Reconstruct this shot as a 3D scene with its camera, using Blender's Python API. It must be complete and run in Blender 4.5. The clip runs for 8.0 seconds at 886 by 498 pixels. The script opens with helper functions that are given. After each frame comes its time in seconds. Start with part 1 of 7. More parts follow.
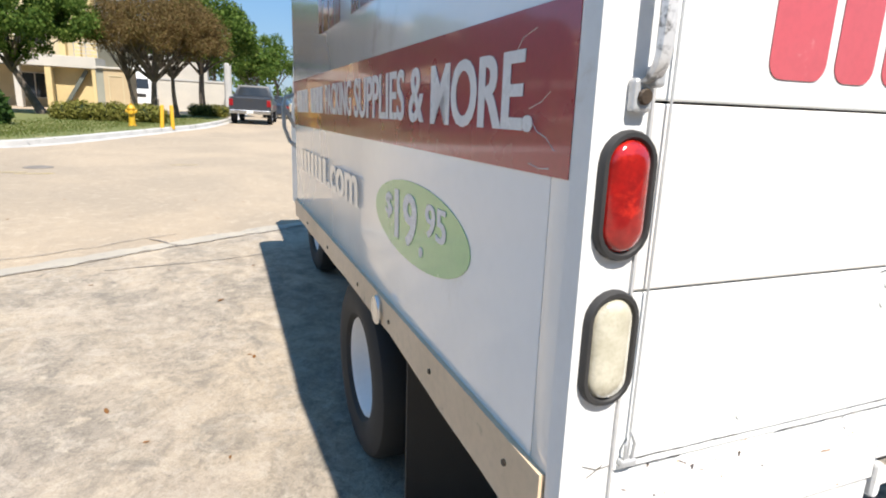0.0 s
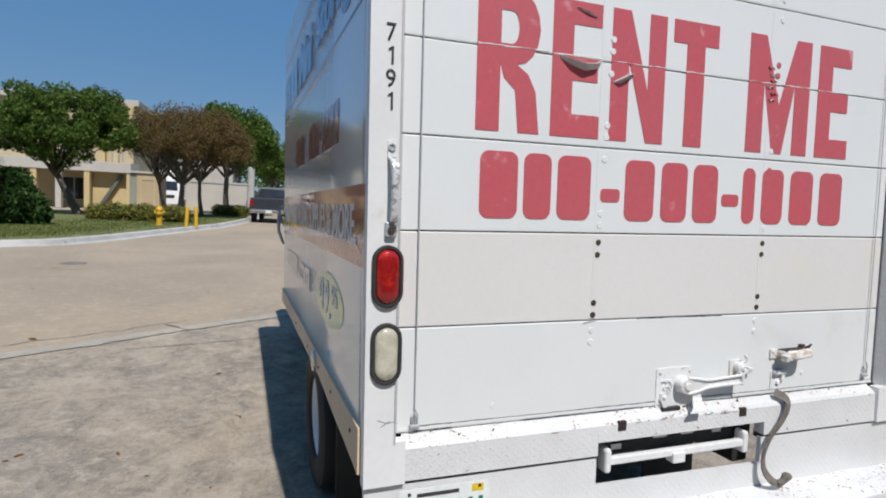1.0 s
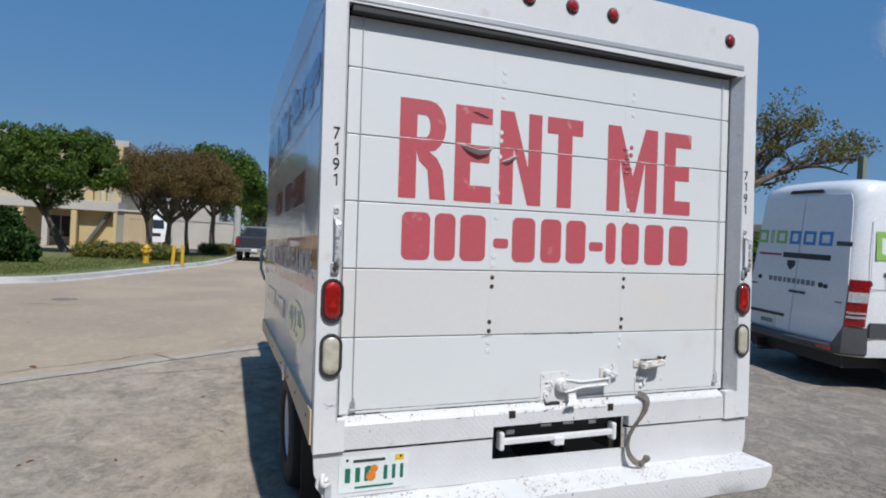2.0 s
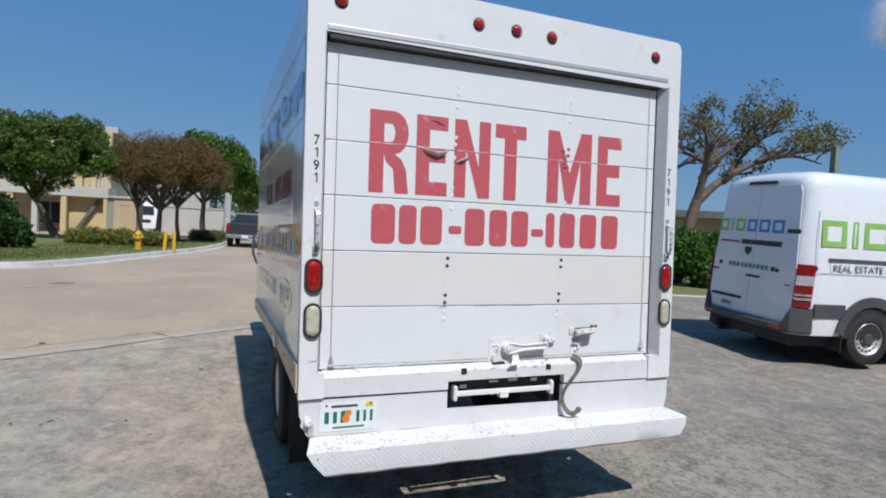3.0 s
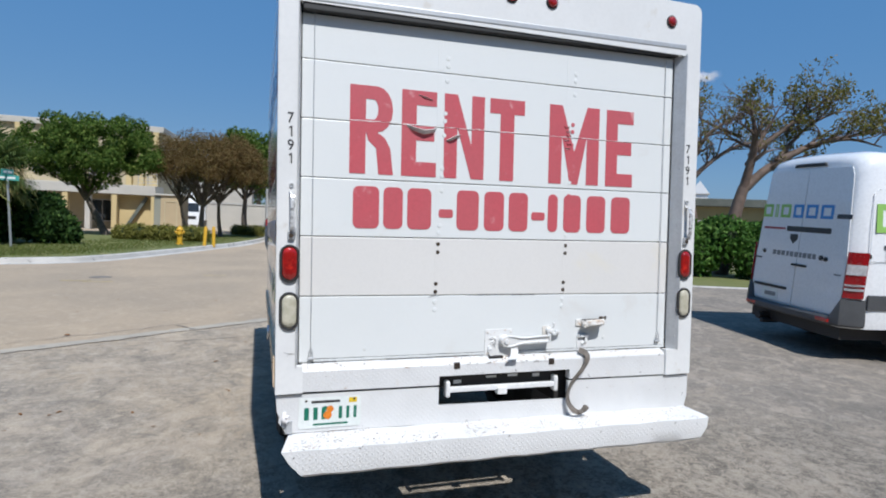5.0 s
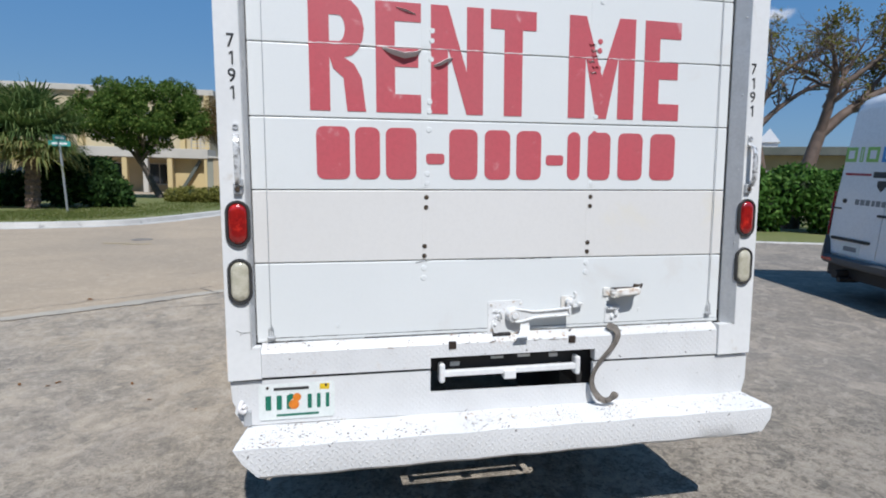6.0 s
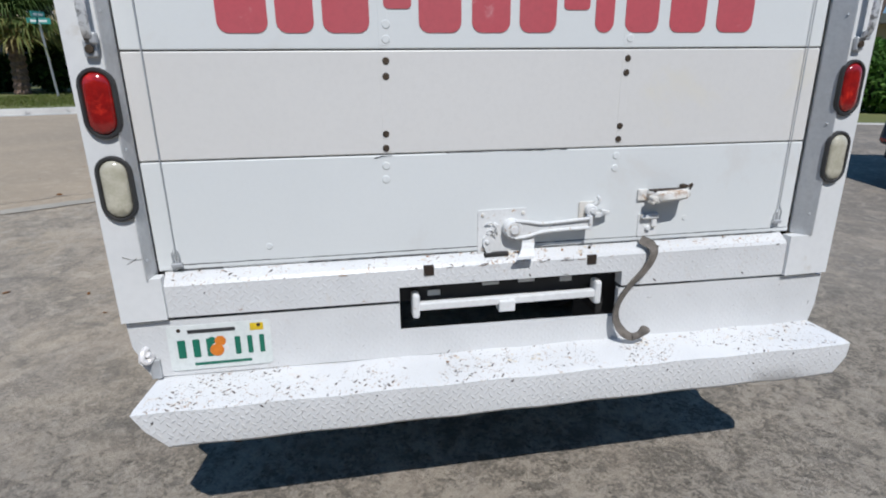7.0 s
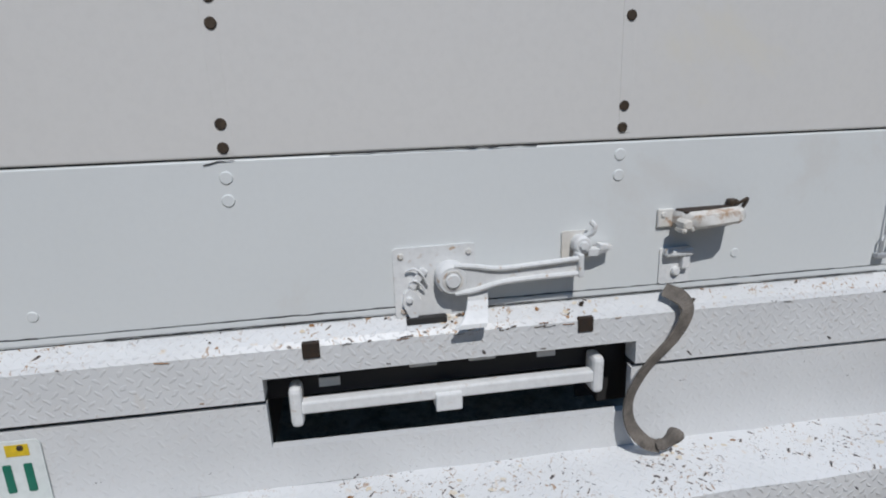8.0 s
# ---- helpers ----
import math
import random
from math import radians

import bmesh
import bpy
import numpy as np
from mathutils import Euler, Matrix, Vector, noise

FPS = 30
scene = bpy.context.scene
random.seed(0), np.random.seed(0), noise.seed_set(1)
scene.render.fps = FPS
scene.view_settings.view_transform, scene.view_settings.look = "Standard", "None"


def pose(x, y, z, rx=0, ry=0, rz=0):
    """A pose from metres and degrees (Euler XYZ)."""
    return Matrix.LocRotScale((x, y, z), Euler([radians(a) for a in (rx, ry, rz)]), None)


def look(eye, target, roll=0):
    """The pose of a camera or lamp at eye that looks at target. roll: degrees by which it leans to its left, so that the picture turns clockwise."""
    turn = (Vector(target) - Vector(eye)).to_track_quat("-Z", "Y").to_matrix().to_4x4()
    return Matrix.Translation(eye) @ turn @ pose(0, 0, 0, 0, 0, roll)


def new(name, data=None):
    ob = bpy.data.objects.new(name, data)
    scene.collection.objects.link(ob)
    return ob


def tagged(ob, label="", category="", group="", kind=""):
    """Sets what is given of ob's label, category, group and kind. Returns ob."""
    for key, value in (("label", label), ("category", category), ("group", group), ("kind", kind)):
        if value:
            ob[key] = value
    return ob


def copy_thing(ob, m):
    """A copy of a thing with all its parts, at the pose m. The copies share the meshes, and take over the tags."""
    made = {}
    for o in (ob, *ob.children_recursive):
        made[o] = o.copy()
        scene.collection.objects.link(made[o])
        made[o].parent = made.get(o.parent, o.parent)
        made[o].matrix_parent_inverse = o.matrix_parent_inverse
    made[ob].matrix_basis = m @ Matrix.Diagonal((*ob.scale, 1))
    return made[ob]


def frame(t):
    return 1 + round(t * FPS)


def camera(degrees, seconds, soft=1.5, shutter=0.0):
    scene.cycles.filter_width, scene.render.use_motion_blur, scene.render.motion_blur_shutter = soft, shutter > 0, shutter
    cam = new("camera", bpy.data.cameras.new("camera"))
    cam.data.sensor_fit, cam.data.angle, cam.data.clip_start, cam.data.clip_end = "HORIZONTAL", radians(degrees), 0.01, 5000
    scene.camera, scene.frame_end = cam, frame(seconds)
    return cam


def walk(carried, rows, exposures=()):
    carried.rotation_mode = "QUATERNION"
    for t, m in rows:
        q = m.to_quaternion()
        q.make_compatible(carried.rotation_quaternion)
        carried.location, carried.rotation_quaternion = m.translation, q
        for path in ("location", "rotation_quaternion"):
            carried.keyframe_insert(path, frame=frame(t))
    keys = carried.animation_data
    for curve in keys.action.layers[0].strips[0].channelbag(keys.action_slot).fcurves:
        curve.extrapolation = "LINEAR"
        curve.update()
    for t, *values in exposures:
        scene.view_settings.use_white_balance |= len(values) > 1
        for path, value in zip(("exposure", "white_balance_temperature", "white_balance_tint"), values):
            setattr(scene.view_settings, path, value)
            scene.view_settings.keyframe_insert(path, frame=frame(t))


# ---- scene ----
cam = camera(77.0, 8.0, soft=1.95)
PATH = [
    (0, (-1.6866, -0.6123, 1.4557), (-0.9582, 1.1842, 0.9637), 3.347),
    (0.5, (-1.6415, -1.1134, 1.5117), (-0.9783, 0.7482, 1.2040), 2.853),
    (1, (-1.5632, -1.5456, 1.5662), (-0.8847, 0.3290, 1.4066), 3.015),
    (1.5, (-1.5664, -1.9275, 1.5880), (-0.8655, -0.0548, 1.5464), 3.215),
    (1.7, (-1.5691, -2.0722, 1.5992), (-0.8619, -0.2015, 1.5835), 3.181),
    (2.8, (-1.6119, -2.7700, 1.6161), (-0.8672, -0.9146, 1.5625), 3.266),
    (3, (-1.6229, -2.8457, 1.6160), (-0.8733, -0.9925, 1.5520), 3.314),
    (3.5, (-1.6241, -2.9639, 1.6052), (-0.8670, -1.1143, 1.5295), 3.128),
    (4, (-1.6065, -2.9579, 1.5995), (-0.8560, -1.1056, 1.5226), 3.100),
    (4.2, (-1.5919, -2.9289, 1.5915), (-0.8494, -1.0732, 1.5200), 3.125),
    (5.3, (-1.1494, -2.6296, 1.5662), (-0.5988, -0.7101, 1.4543), 2.306),
    (5.5, (-1.0767, -2.5446, 1.5551), (-0.5598, -0.6175, 1.4175), 2.091),
    (6, (-0.8519, -2.2723, 1.5442), (-0.4214, -0.3353, 1.2938), 1.437),
    (6.5, (-0.6422, -2.0066, 1.5035), (-0.2904, -0.0796, 1.1002), 1.299),
    (7, (-0.5631, -1.6340, 1.4745), (-0.2035, 0.2228, 0.8243), 0.704),
    (7.5, (-0.4197, -1.3221, 1.3700), (-0.0739, 0.5558, 0.7753), -1.388),
    (8, (-0.1839, -0.9872, 1.3185), (0.1156, 0.9054, 0.7454), -0.859),
]
walk(cam, [(t, look(eye, target, roll)) for t, eye, target, roll in PATH],
     exposures=[(0.0, 0.78, 6900, 11), (0.5, 0.24, 6600, 12), (1.0, -0.13, 6480, 11), (1.5, -0.23, 6350, 11), (3.0, -0.10, 6150, 10), (5.5, 0.00, 6150, 10), (6.0, -0.03, 6150, 10), (6.5, -0.20, 6150, 10), (7.0, -0.31, 6150, 10), (7.5, -0.43, 6200, 10), (8.0, -0.71, 6200, 10)])

# ---- daylight ----
SUN = Vector((0.035, -0.72, 1.0)).normalized()
world = bpy.data.worlds.new("sky")
scene.world = world
world.use_nodes = True
wn = world.node_tree.nodes
sky = wn.new("ShaderNodeTexSky")
sky.sky_type = "NISHITA"
sky.sun_disc = False
sky.sun_elevation = math.asin(SUN.z)
sky.sun_rotation = math.atan2(SUN.x, SUN.y)
sky.air_density, sky.dust_density, sky.ozone_density = 1.35, 0.1, 2.8
wn["Background"].inputs["Strength"].default_value = 0.130
vivid = wn.new("ShaderNodeHueSaturation")
vivid.inputs["Saturation"].default_value = 1.25
vivid.inputs["Hue"].default_value = 0.517
world.node_tree.links.new(sky.outputs[0], vivid.inputs["Color"])
even = wn.new("ShaderNodeGamma")
even.inputs["Gamma"].default_value = 0.75
world.node_tree.links.new(vivid.outputs[0], even.inputs["Color"])
clear = wn.new("ShaderNodeMix")
clear.data_type = "RGBA"
clear.inputs["Factor"].default_value = 0.68
world.node_tree.links.new(even.outputs[0], clear.inputs[6])
clear.inputs[7].default_value = (0.60, 1.92, 3.98, 1)
world.node_tree.links.new(clear.outputs[2], wn["Background"].inputs["Color"])
sun = new("sun", bpy.data.lights.new("sun", "SUN"))
sun.data.energy, sun.data.angle, sun.data.color = 4.9, radians(0.5), (1.0, 0.968, 0.925)
sun.rotation_euler = SUN.to_track_quat("Z", "Y").to_euler()

# ---- materials ----
def mix_colour(nt, fac, a, b, blend="MIX"):
    n = nt.nodes.new("ShaderNodeMix")
    n.data_type, n.blend_type = "RGBA", blend
    for sock, v in ((n.inputs[0], fac), (n.inputs[6], a), (n.inputs[7], b)):
        if isinstance(v, (int, float)):
            sock.default_value = v
        elif isinstance(v, tuple):
            sock.default_value = (*v, 1)
        else:
            nt.links.new(v, sock)
    return n.outputs[2]


def calc(nt, op, *args, clamp=False):
    n = nt.nodes.new("ShaderNodeMath")
    n.operation, n.use_clamp = op, clamp
    for i, v in enumerate(args):
        if isinstance(v, (int, float)):
            n.inputs[i].default_value = v
        else:
            nt.links.new(v, n.inputs[i])
    return n.outputs[0]


def noise_of(nt, co, scale, detail=4.0, rough=0.55, distort=0.0):
    n = nt.nodes.new("ShaderNodeTexNoise")
    n.inputs["Scale"].default_value, n.inputs["Detail"].default_value = scale, detail
    n.inputs["Roughness"].default_value, n.inputs["Distortion"].default_value = rough, distort
    nt.links.new(co, n.inputs["Vector"])
    return n.outputs["Fac"]


def span(nt, v, a, b, lo=0.0, hi=1.0):
    n = nt.nodes.new("ShaderNodeMapRange")
    n.interpolation_type = "SMOOTHSTEP"
    for i, x in enumerate((a, b, lo, hi)):
        n.inputs[i + 1].default_value = x
    nt.links.new(v, n.inputs[0])
    return n.outputs[0]


def relief(nt, height, strength, distance, base=None):
    n = nt.nodes.new("ShaderNodeBump")
    n.inputs["Strength"].default_value, n.inputs["Distance"].default_value = strength, distance
    nt.links.new(height, n.inputs["Height"])
    if base is not None:
        nt.links.new(base, n.inputs["Normal"])
    return n.outputs[0]


def start_material(name, rough=0.5, metal=0.0, coat=0.0):
    m = bpy.data.materials.new(name)
    m.use_nodes = True
    nt = m.node_tree
    b = nt.nodes["Principled BSDF"]
    b.inputs["Roughness"].default_value, b.inputs["Metallic"].default_value = rough, metal
    b.inputs["Coat Weight"].default_value = coat
    b.inputs["Coat Roughness"].default_value = 0.06
    co = nt.nodes.new("ShaderNodeTexCoord").outputs["Object"]
    return m, nt, b, co


def stuff(name, c1, c2=None, big=1.5, fine=60.0, rough=0.5, metal=0.0, bump=0.05, depth=0.002, coat=0.0, random_tint=0.0, dirt=None, dirt_amount=0.0, dirt_scale=8.0, speck=0.35):
    """A surface with two scales of variation, and stains where dirt is given."""
    m, nt, b, co = start_material(name, rough, metal, coat)
    c2 = c2 or tuple(x * 0.85 for x in c1)
    n1, n2 = noise_of(nt, co, big, 5), noise_of(nt, co, fine, 3)
    col = mix_colour(nt, span(nt, n1, 0.3, 0.7), c1, c2)
    col = mix_colour(nt, span(nt, n2, 0.35, 0.75, 0.0, speck), col, tuple(x * 0.8 for x in c2))
    if dirt:
        n3 = noise_of(nt, co, dirt_scale, 7, 0.65, 0.4)
        col = mix_colour(nt, span(nt, n3, 0.62 - dirt_amount, 0.72 - dirt_amount * 0.6, 0.0, 0.8), col, dirt)
    if random_tint:
        info = nt.nodes.new("ShaderNodeObjectInfo")
        col = mix_colour(nt, calc(nt, "MULTIPLY", info.outputs["Random"], random_tint), col, tuple(x * 0.5 for x in c2))
    nt.links.new(col, b.inputs["Base Color"])
    nt.links.new(span(nt, n1, 0.2, 0.8, max(rough - 0.08, 0.02), min(rough + 0.1, 1.0)), b.inputs["Roughness"])
    if bump:
        nt.links.new(relief(nt, n2, bump, depth), b.inputs["Normal"])
    return m


def tread_paint(name, chips, lugs, rusty):
    """White paint on tread plate: raised lugs at right angles to one another, with chips worn through to dark metal."""
    m, nt, b, co = start_material(name, 0.42)
    sep = nt.nodes.new("ShaderNodeSeparateXYZ")
    nt.links.new(co, sep.inputs[0])
    x, y, z = sep.outputs
    v = calc(nt, "ADD", z, y)
    drift = calc(nt, "MULTIPLY", calc(nt, "SUBTRACT", noise_of(nt, co, 38.0, 2), 0.5), 0.9)
    u1 = calc(nt, "ADD", calc(nt, "MULTIPLY", calc(nt, "ADD", x, v), 34.0), drift)
    v1 = calc(nt, "SUBTRACT", calc(nt, "MULTIPLY", calc(nt, "SUBTRACT", x, v), 34.0), drift)
    par = calc(nt, "PINGPONG", calc(nt, "ADD", calc(nt, "FLOOR", u1), calc(nt, "FLOOR", v1)), 1.0)
    fu = calc(nt, "ABSOLUTE", calc(nt, "SUBTRACT", calc(nt, "FRACT", u1), 0.5))
    fv = calc(nt, "ABSOLUTE", calc(nt, "SUBTRACT", calc(nt, "FRACT", v1), 0.5))
    inv = calc(nt, "SUBTRACT", 1.0, par)
    a = calc(nt, "ADD", calc(nt, "MULTIPLY", fu, par), calc(nt, "MULTIPLY", fv, inv))
    c = calc(nt, "ADD", calc(nt, "MULTIPLY", fv, par), calc(nt, "MULTIPLY", fu, inv))
    r2 = calc(nt, "ADD", calc(nt, "POWER", calc(nt, "DIVIDE", a, 0.47), 2.0), calc(nt, "POWER", calc(nt, "DIVIDE", c, 0.17), 2.0))
    lug = span(nt, r2, 0.25, 1.1, 1.0, 0.0)
    n1, n2 = noise_of(nt, co, 3.0, 5), noise_of(nt, co, 55.0, 3, 0.5, 2.0)
    patch = noise_of(nt, co, 4.0, 3)
    col = mix_colour(nt, span(nt, n1, 0.3, 0.75), (0.67, 0.67, 0.665), (0.60, 0.60, 0.595))
    rust = noise_of(nt, co, 20.0, 6, 0.7, 0.8)
    col = mix_colour(nt, calc(nt, "MULTIPLY", span(nt, rust, 0.60, 0.72), 0.5 * rusty), col, (0.60, 0.42, 0.22))
    fleck = calc(nt, "MULTIPLY", span(nt, noise_of(nt, co, 70.0, 4, 0.6, 1.5), 0.60, 0.645), span(nt, patch, 0.42, 0.55))
    col = mix_colour(nt, calc(nt, "MULTIPLY", fleck, rusty), col, (0.30, 0.16, 0.06))
    # worn tops of single lugs, and a few larger flakes
    cell = nt.nodes.new("ShaderNodeCombineXYZ")
    nt.links.new(calc(nt, "FLOOR", u1), cell.inputs[0])
    nt.links.new(calc(nt, "FLOOR", v1), cell.inputs[1])
    dice = nt.nodes.new("ShaderNodeTexWhiteNoise")
    nt.links.new(cell.outputs[0], dice.inputs["Vector"])
    odds = calc(nt, "MULTIPLY", span(nt, patch, 0.44, 0.68), 0.29 * chips)
    worn = calc(nt, "LESS_THAN", dice.outputs["Value"], odds)
    ragged = calc(nt, "ADD", r2, calc(nt, "MULTIPLY", calc(nt, "SUBTRACT", n2, 0.5), 4.0))
    chip = calc(nt, "MULTIPLY", worn, span(nt, ragged, 0.42, 0.54, 1.0, 0.0))
    flake = calc(nt, "MULTIPLY", span(nt, n2, 0.73 - 0.06 * chips, 0.745 - 0.06 * chips), span(nt, patch, 0.44, 0.54))
    chip = calc(nt, "MAXIMUM", chip, flake)
    halo = calc(nt, "MULTIPLY", worn, span(nt, ragged, 0.5, 1.6, 1.0, 0.0))
    col = mix_colour(nt, calc(nt, "MULTIPLY", halo, 0.34 * rusty), col, (0.52, 0.33, 0.14))
    col = mix_colour(nt, chip, col, (0.07, 0.06, 0.058))
    nt.links.new(col, b.inputs["Base Color"])
    first = relief(nt, lug, lugs, 0.0025)
    nt.links.new(relief(nt, calc(nt, "SUBTRACT", n1, calc(nt, "MULTIPLY", chip, 0.5)), 0.25, 0.003, first), b.inputs["Normal"])
    return m


def ground_material():
    """Worn concrete of the lot, tan road beyond the joint, with stains, pits and cracks."""
    m, nt, b, co = start_material("worn_ground", 0.9)
    b.inputs["Specular IOR Level"].default_value = 0.15
    sep = nt.nodes.new("ShaderNodeSeparateXYZ")
    nt.links.new(co, sep.inputs[0])
    x, y, _ = sep.outputs
    d = calc(nt, "ADD", calc(nt, "MULTIPLY", calc(nt, "ADD", x, 2.2), -0.5), calc(nt, "MULTIPLY", calc(nt, "SUBTRACT", y, 5.0), 0.866))
    road = span(nt, d, -0.05, 0.05)
    huge, mid, small = noise_of(nt, co, 0.35, 5, 0.6, 0.5), noise_of(nt, co, 1.7, 7, 0.68, 0.8), noise_of(nt, co, 9.0, 7, 0.72, 0.4)
    grit, pit = noise_of(nt, co, 150.0, 3, 0.7), noise_of(nt, co, 32.0, 6, 0.75, 0.6)
    lot = mix_colour(nt, span(nt, huge, 0.40, 0.62), (0.44, 0.37, 0.275), (0.28, 0.25, 0.21))
    lot = mix_colour(nt, span(nt, calc(nt, "ADD", x, calc(nt, "MULTIPLY", huge, 3.0)), 0.5, 4.0, 0.0, 0.6), lot, (0.21, 0.20, 0.185))
    lot = mix_colour(nt, span(nt, mid, 0.42, 0.62, 0.0, 0.8), lot, (0.195, 0.178, 0.150))
    lot = mix_colour(nt, span(nt, small, 0.52, 0.60, 0.0, 0.75), lot, (0.42, 0.38, 0.31))
    lot = mix_colour(nt, span(nt, pit, 0.56, 0.64, 0.0, 0.55), lot, (0.13, 0.12, 0.105))
    lot = mix_colour(nt, span(nt, calc(nt, "ADD", small, calc(nt, "MULTIPLY", mid, 0.6)), 0.92, 1.02, 0.0, 0.45), lot, (0.52, 0.43, 0.31))
    way = mix_colour(nt, span(nt, huge, 0.35, 0.65), (0.410, 0.348, 0.268), (0.332, 0.289, 0.231))
    way = mix_colour(nt, span(nt, mid, 0.45, 0.75, 0.0, 0.4), way, (0.33, 0.29, 0.235))
    way = mix_colour(nt, span(nt, small, 0.50, 0.66, 0.0, 0.45), way, (0.52, 0.46, 0.37))
    way = mix_colour(nt, span(nt, pit, 0.54, 0.64, 0.0, 0.4), way, (0.20, 0.18, 0.15))
    crumb = noise_of(nt, co, 42.0, 5, 0.7, 0.8)
    lot = mix_colour(nt, span(nt, crumb, 0.48, 0.62, 0.0, 0.40), lot, (0.38, 0.33, 0.26))
    lot = mix_colour(nt, span(nt, crumb, 0.34, 0.46, 0.45, 0.0), lot, (0.16, 0.145, 0.12))
    cream = noise_of(nt, co, 0.8, 7, 0.7, 1.2)
    lot = mix_colour(nt, span(nt, cream, 0.52, 0.62, 0.0, 0.55), lot, (0.50, 0.43, 0.33))
    lot = mix_colour(nt, span(nt, cream, 0.36, 0.44, 0.5, 0.0), lot, (0.19, 0.18, 0.16))
    near = span(nt, calc(nt, "ADD", y, calc(nt, "MULTIPLY", huge, 2.0)), 1.2, 2.8, 1.0, 0.0)
    lumps = nt.nodes.new("ShaderNodeTexVoronoi")
    lumps.inputs["Scale"].default_value = 75.0
    shaken = nt.nodes.new("ShaderNodeVectorMath")
    shaken.operation = "MULTIPLY_ADD"
    tex = nt.nodes.new("ShaderNodeTexNoise")
    tex.inputs["Scale"].default_value, tex.inputs["Detail"].default_value = 22.0, 5.0
    nt.links.new(co, tex.inputs["Vector"])
    nt.links.new(tex.outputs["Color"], shaken.inputs[0])
    shaken.inputs[1].default_value = (0.05, 0.05, 0.05)
    nt.links.new(co, shaken.inputs[2])
    nt.links.new(shaken.outputs[0], lumps.inputs["Vector"])
    tone = nt.nodes.new("ShaderNodeSeparateColor")
    nt.links.new(lumps.outputs["Color"], tone.inputs[0])
    fine = noise_of(nt, co, 60.0, 6, 0.8)
    stone = calc(nt, "ADD", calc(nt, "MULTIPLY", tone.outputs[0], 0.24), calc(nt, "MULTIPLY", fine, 0.76))
    bare = mix_colour(nt, span(nt, stone, 0.34, 0.66), (0.150, 0.137, 0.113), (0.47, 0.42, 0.345))
    bare = mix_colour(nt, span(nt, noise_of(nt, co, 3.0, 8, 0.75), 0.50, 0.60, 0.0, 0.62), bare, (0.50, 0.445, 0.36))
    bare = mix_colour(nt, span(nt, noise_of(nt, co, 1.3, 8, 0.75), 0.36, 0.46, 0.6, 0.0), bare, (0.17, 0.162, 0.14))
    bare = mix_colour(nt, span(nt, noise_of(nt, co, 26.0, 3, 0.6), 0.64, 0.68, 0.0, 0.8), bare, (0.07, 0.065, 0.055))
    lump = noise_of(nt, co, 11.0, 6, 0.72, 0.9)
    bare = mix_colour(nt, span(nt, lump, 0.52, 0.57, 0.0, 0.62), bare, (0.53, 0.475, 0.395))
    bare = mix_colour(nt, span(nt, lump, 0.40, 0.46, 0.66, 0.0), bare, (0.145, 0.134, 0.115))
    lot = mix_colour(nt, calc(nt, "ADD", calc(nt, "MULTIPLY", near, 0.60), 0.25), lot, bare)
    lot = mix_colour(nt, span(nt, calc(nt, "ADD", x, calc(nt, "MULTIPLY", huge, 3.0)), 2.6, 6.5, 0.0, 0.46), lot, (0.165, 0.152, 0.138))
    # broad blotches: damp grey and rubbed tan
    blot = noise_of(nt, co, 2.3, 6, 0.66, 1.1)
    way = mix_colour(nt, 1.0, way, (1.03, 1.0, 0.95), "MULTIPLY")
    lot = mix_colour(nt, span(nt, blot, 0.36, 0.46, 0.38, 0.0), lot, (0.135, 0.130, 0.115))
    lot = mix_colour(nt, span(nt, blot, 0.54, 0.62, 0.0, 0.36), lot, (0.46, 0.40, 0.325))
    patchy = noise_of(nt, co, 5.5, 5, 0.62, 1.6)
    lot = mix_colour(nt, span(nt, patchy, 0.56, 0.60, 0.0, 0.24), lot, (0.50, 0.455, 0.39))
    lot = mix_colour(nt, span(nt, patchy, 0.37, 0.42, 0.24, 0.0), lot, (0.125, 0.118, 0.104))
    col = mix_colour(nt, 1.0, mix_colour(nt, road, lot, way), (1.038, 1.0, 0.978), "MULTIPLY")
    col = mix_colour(nt, span(nt, grit, 0.4, 0.75, 0.0, 0.35), col, (0.12, 0.115, 0.11))
    nt.links.new(col, b.inputs["Base Color"])
    h = calc(nt, "ADD", calc(nt, "MULTIPLY", small, 0.6), calc(nt, "ADD", calc(nt, "MULTIPLY", grit, 0.25), calc(nt, "MULTIPLY", pit, 0.4)))
    h = calc(nt, "ADD", h, calc(nt, "MULTIPLY", calc(nt, "MULTIPLY", calc(nt, "ADD", stone, lump), calc(nt, "ADD", near, 0.3)), 1.5))
    nt.links.new(relief(nt, h, 0.8, 0.013), b.inputs["Normal"])
    return m


def leaf_material(name, c1, c2, c3):
    m, nt, b, co = start_material(name, 0.6)
    b.inputs["Specular IOR Level"].default_value = 0.12
    geo = nt.nodes.new("ShaderNodeNewGeometry")
    r = geo.outputs["Random Per Island"]
    col = mix_colour(nt, span(nt, r, 0.0, 0.7), c1, c2)
    col = mix_colour(nt, span(nt, r, 0.75, 1.0), col, c3)
    nt.links.new(col, b.inputs["Base Color"])
    tr = nt.nodes.new("ShaderNodeBsdfTranslucent")
    nt.links.new(col, tr.inputs["Color"])
    mx = nt.nodes.new("ShaderNodeMixShader")
    mx.inputs[0].default_value = 0.3
    nt.links.new(b.outputs[0], mx.inputs[1])
    nt.links.new(tr.outputs[0], mx.inputs[2])
    nt.links.new(mx.outputs[0], nt.nodes["Material Output"].inputs[0])
    return m


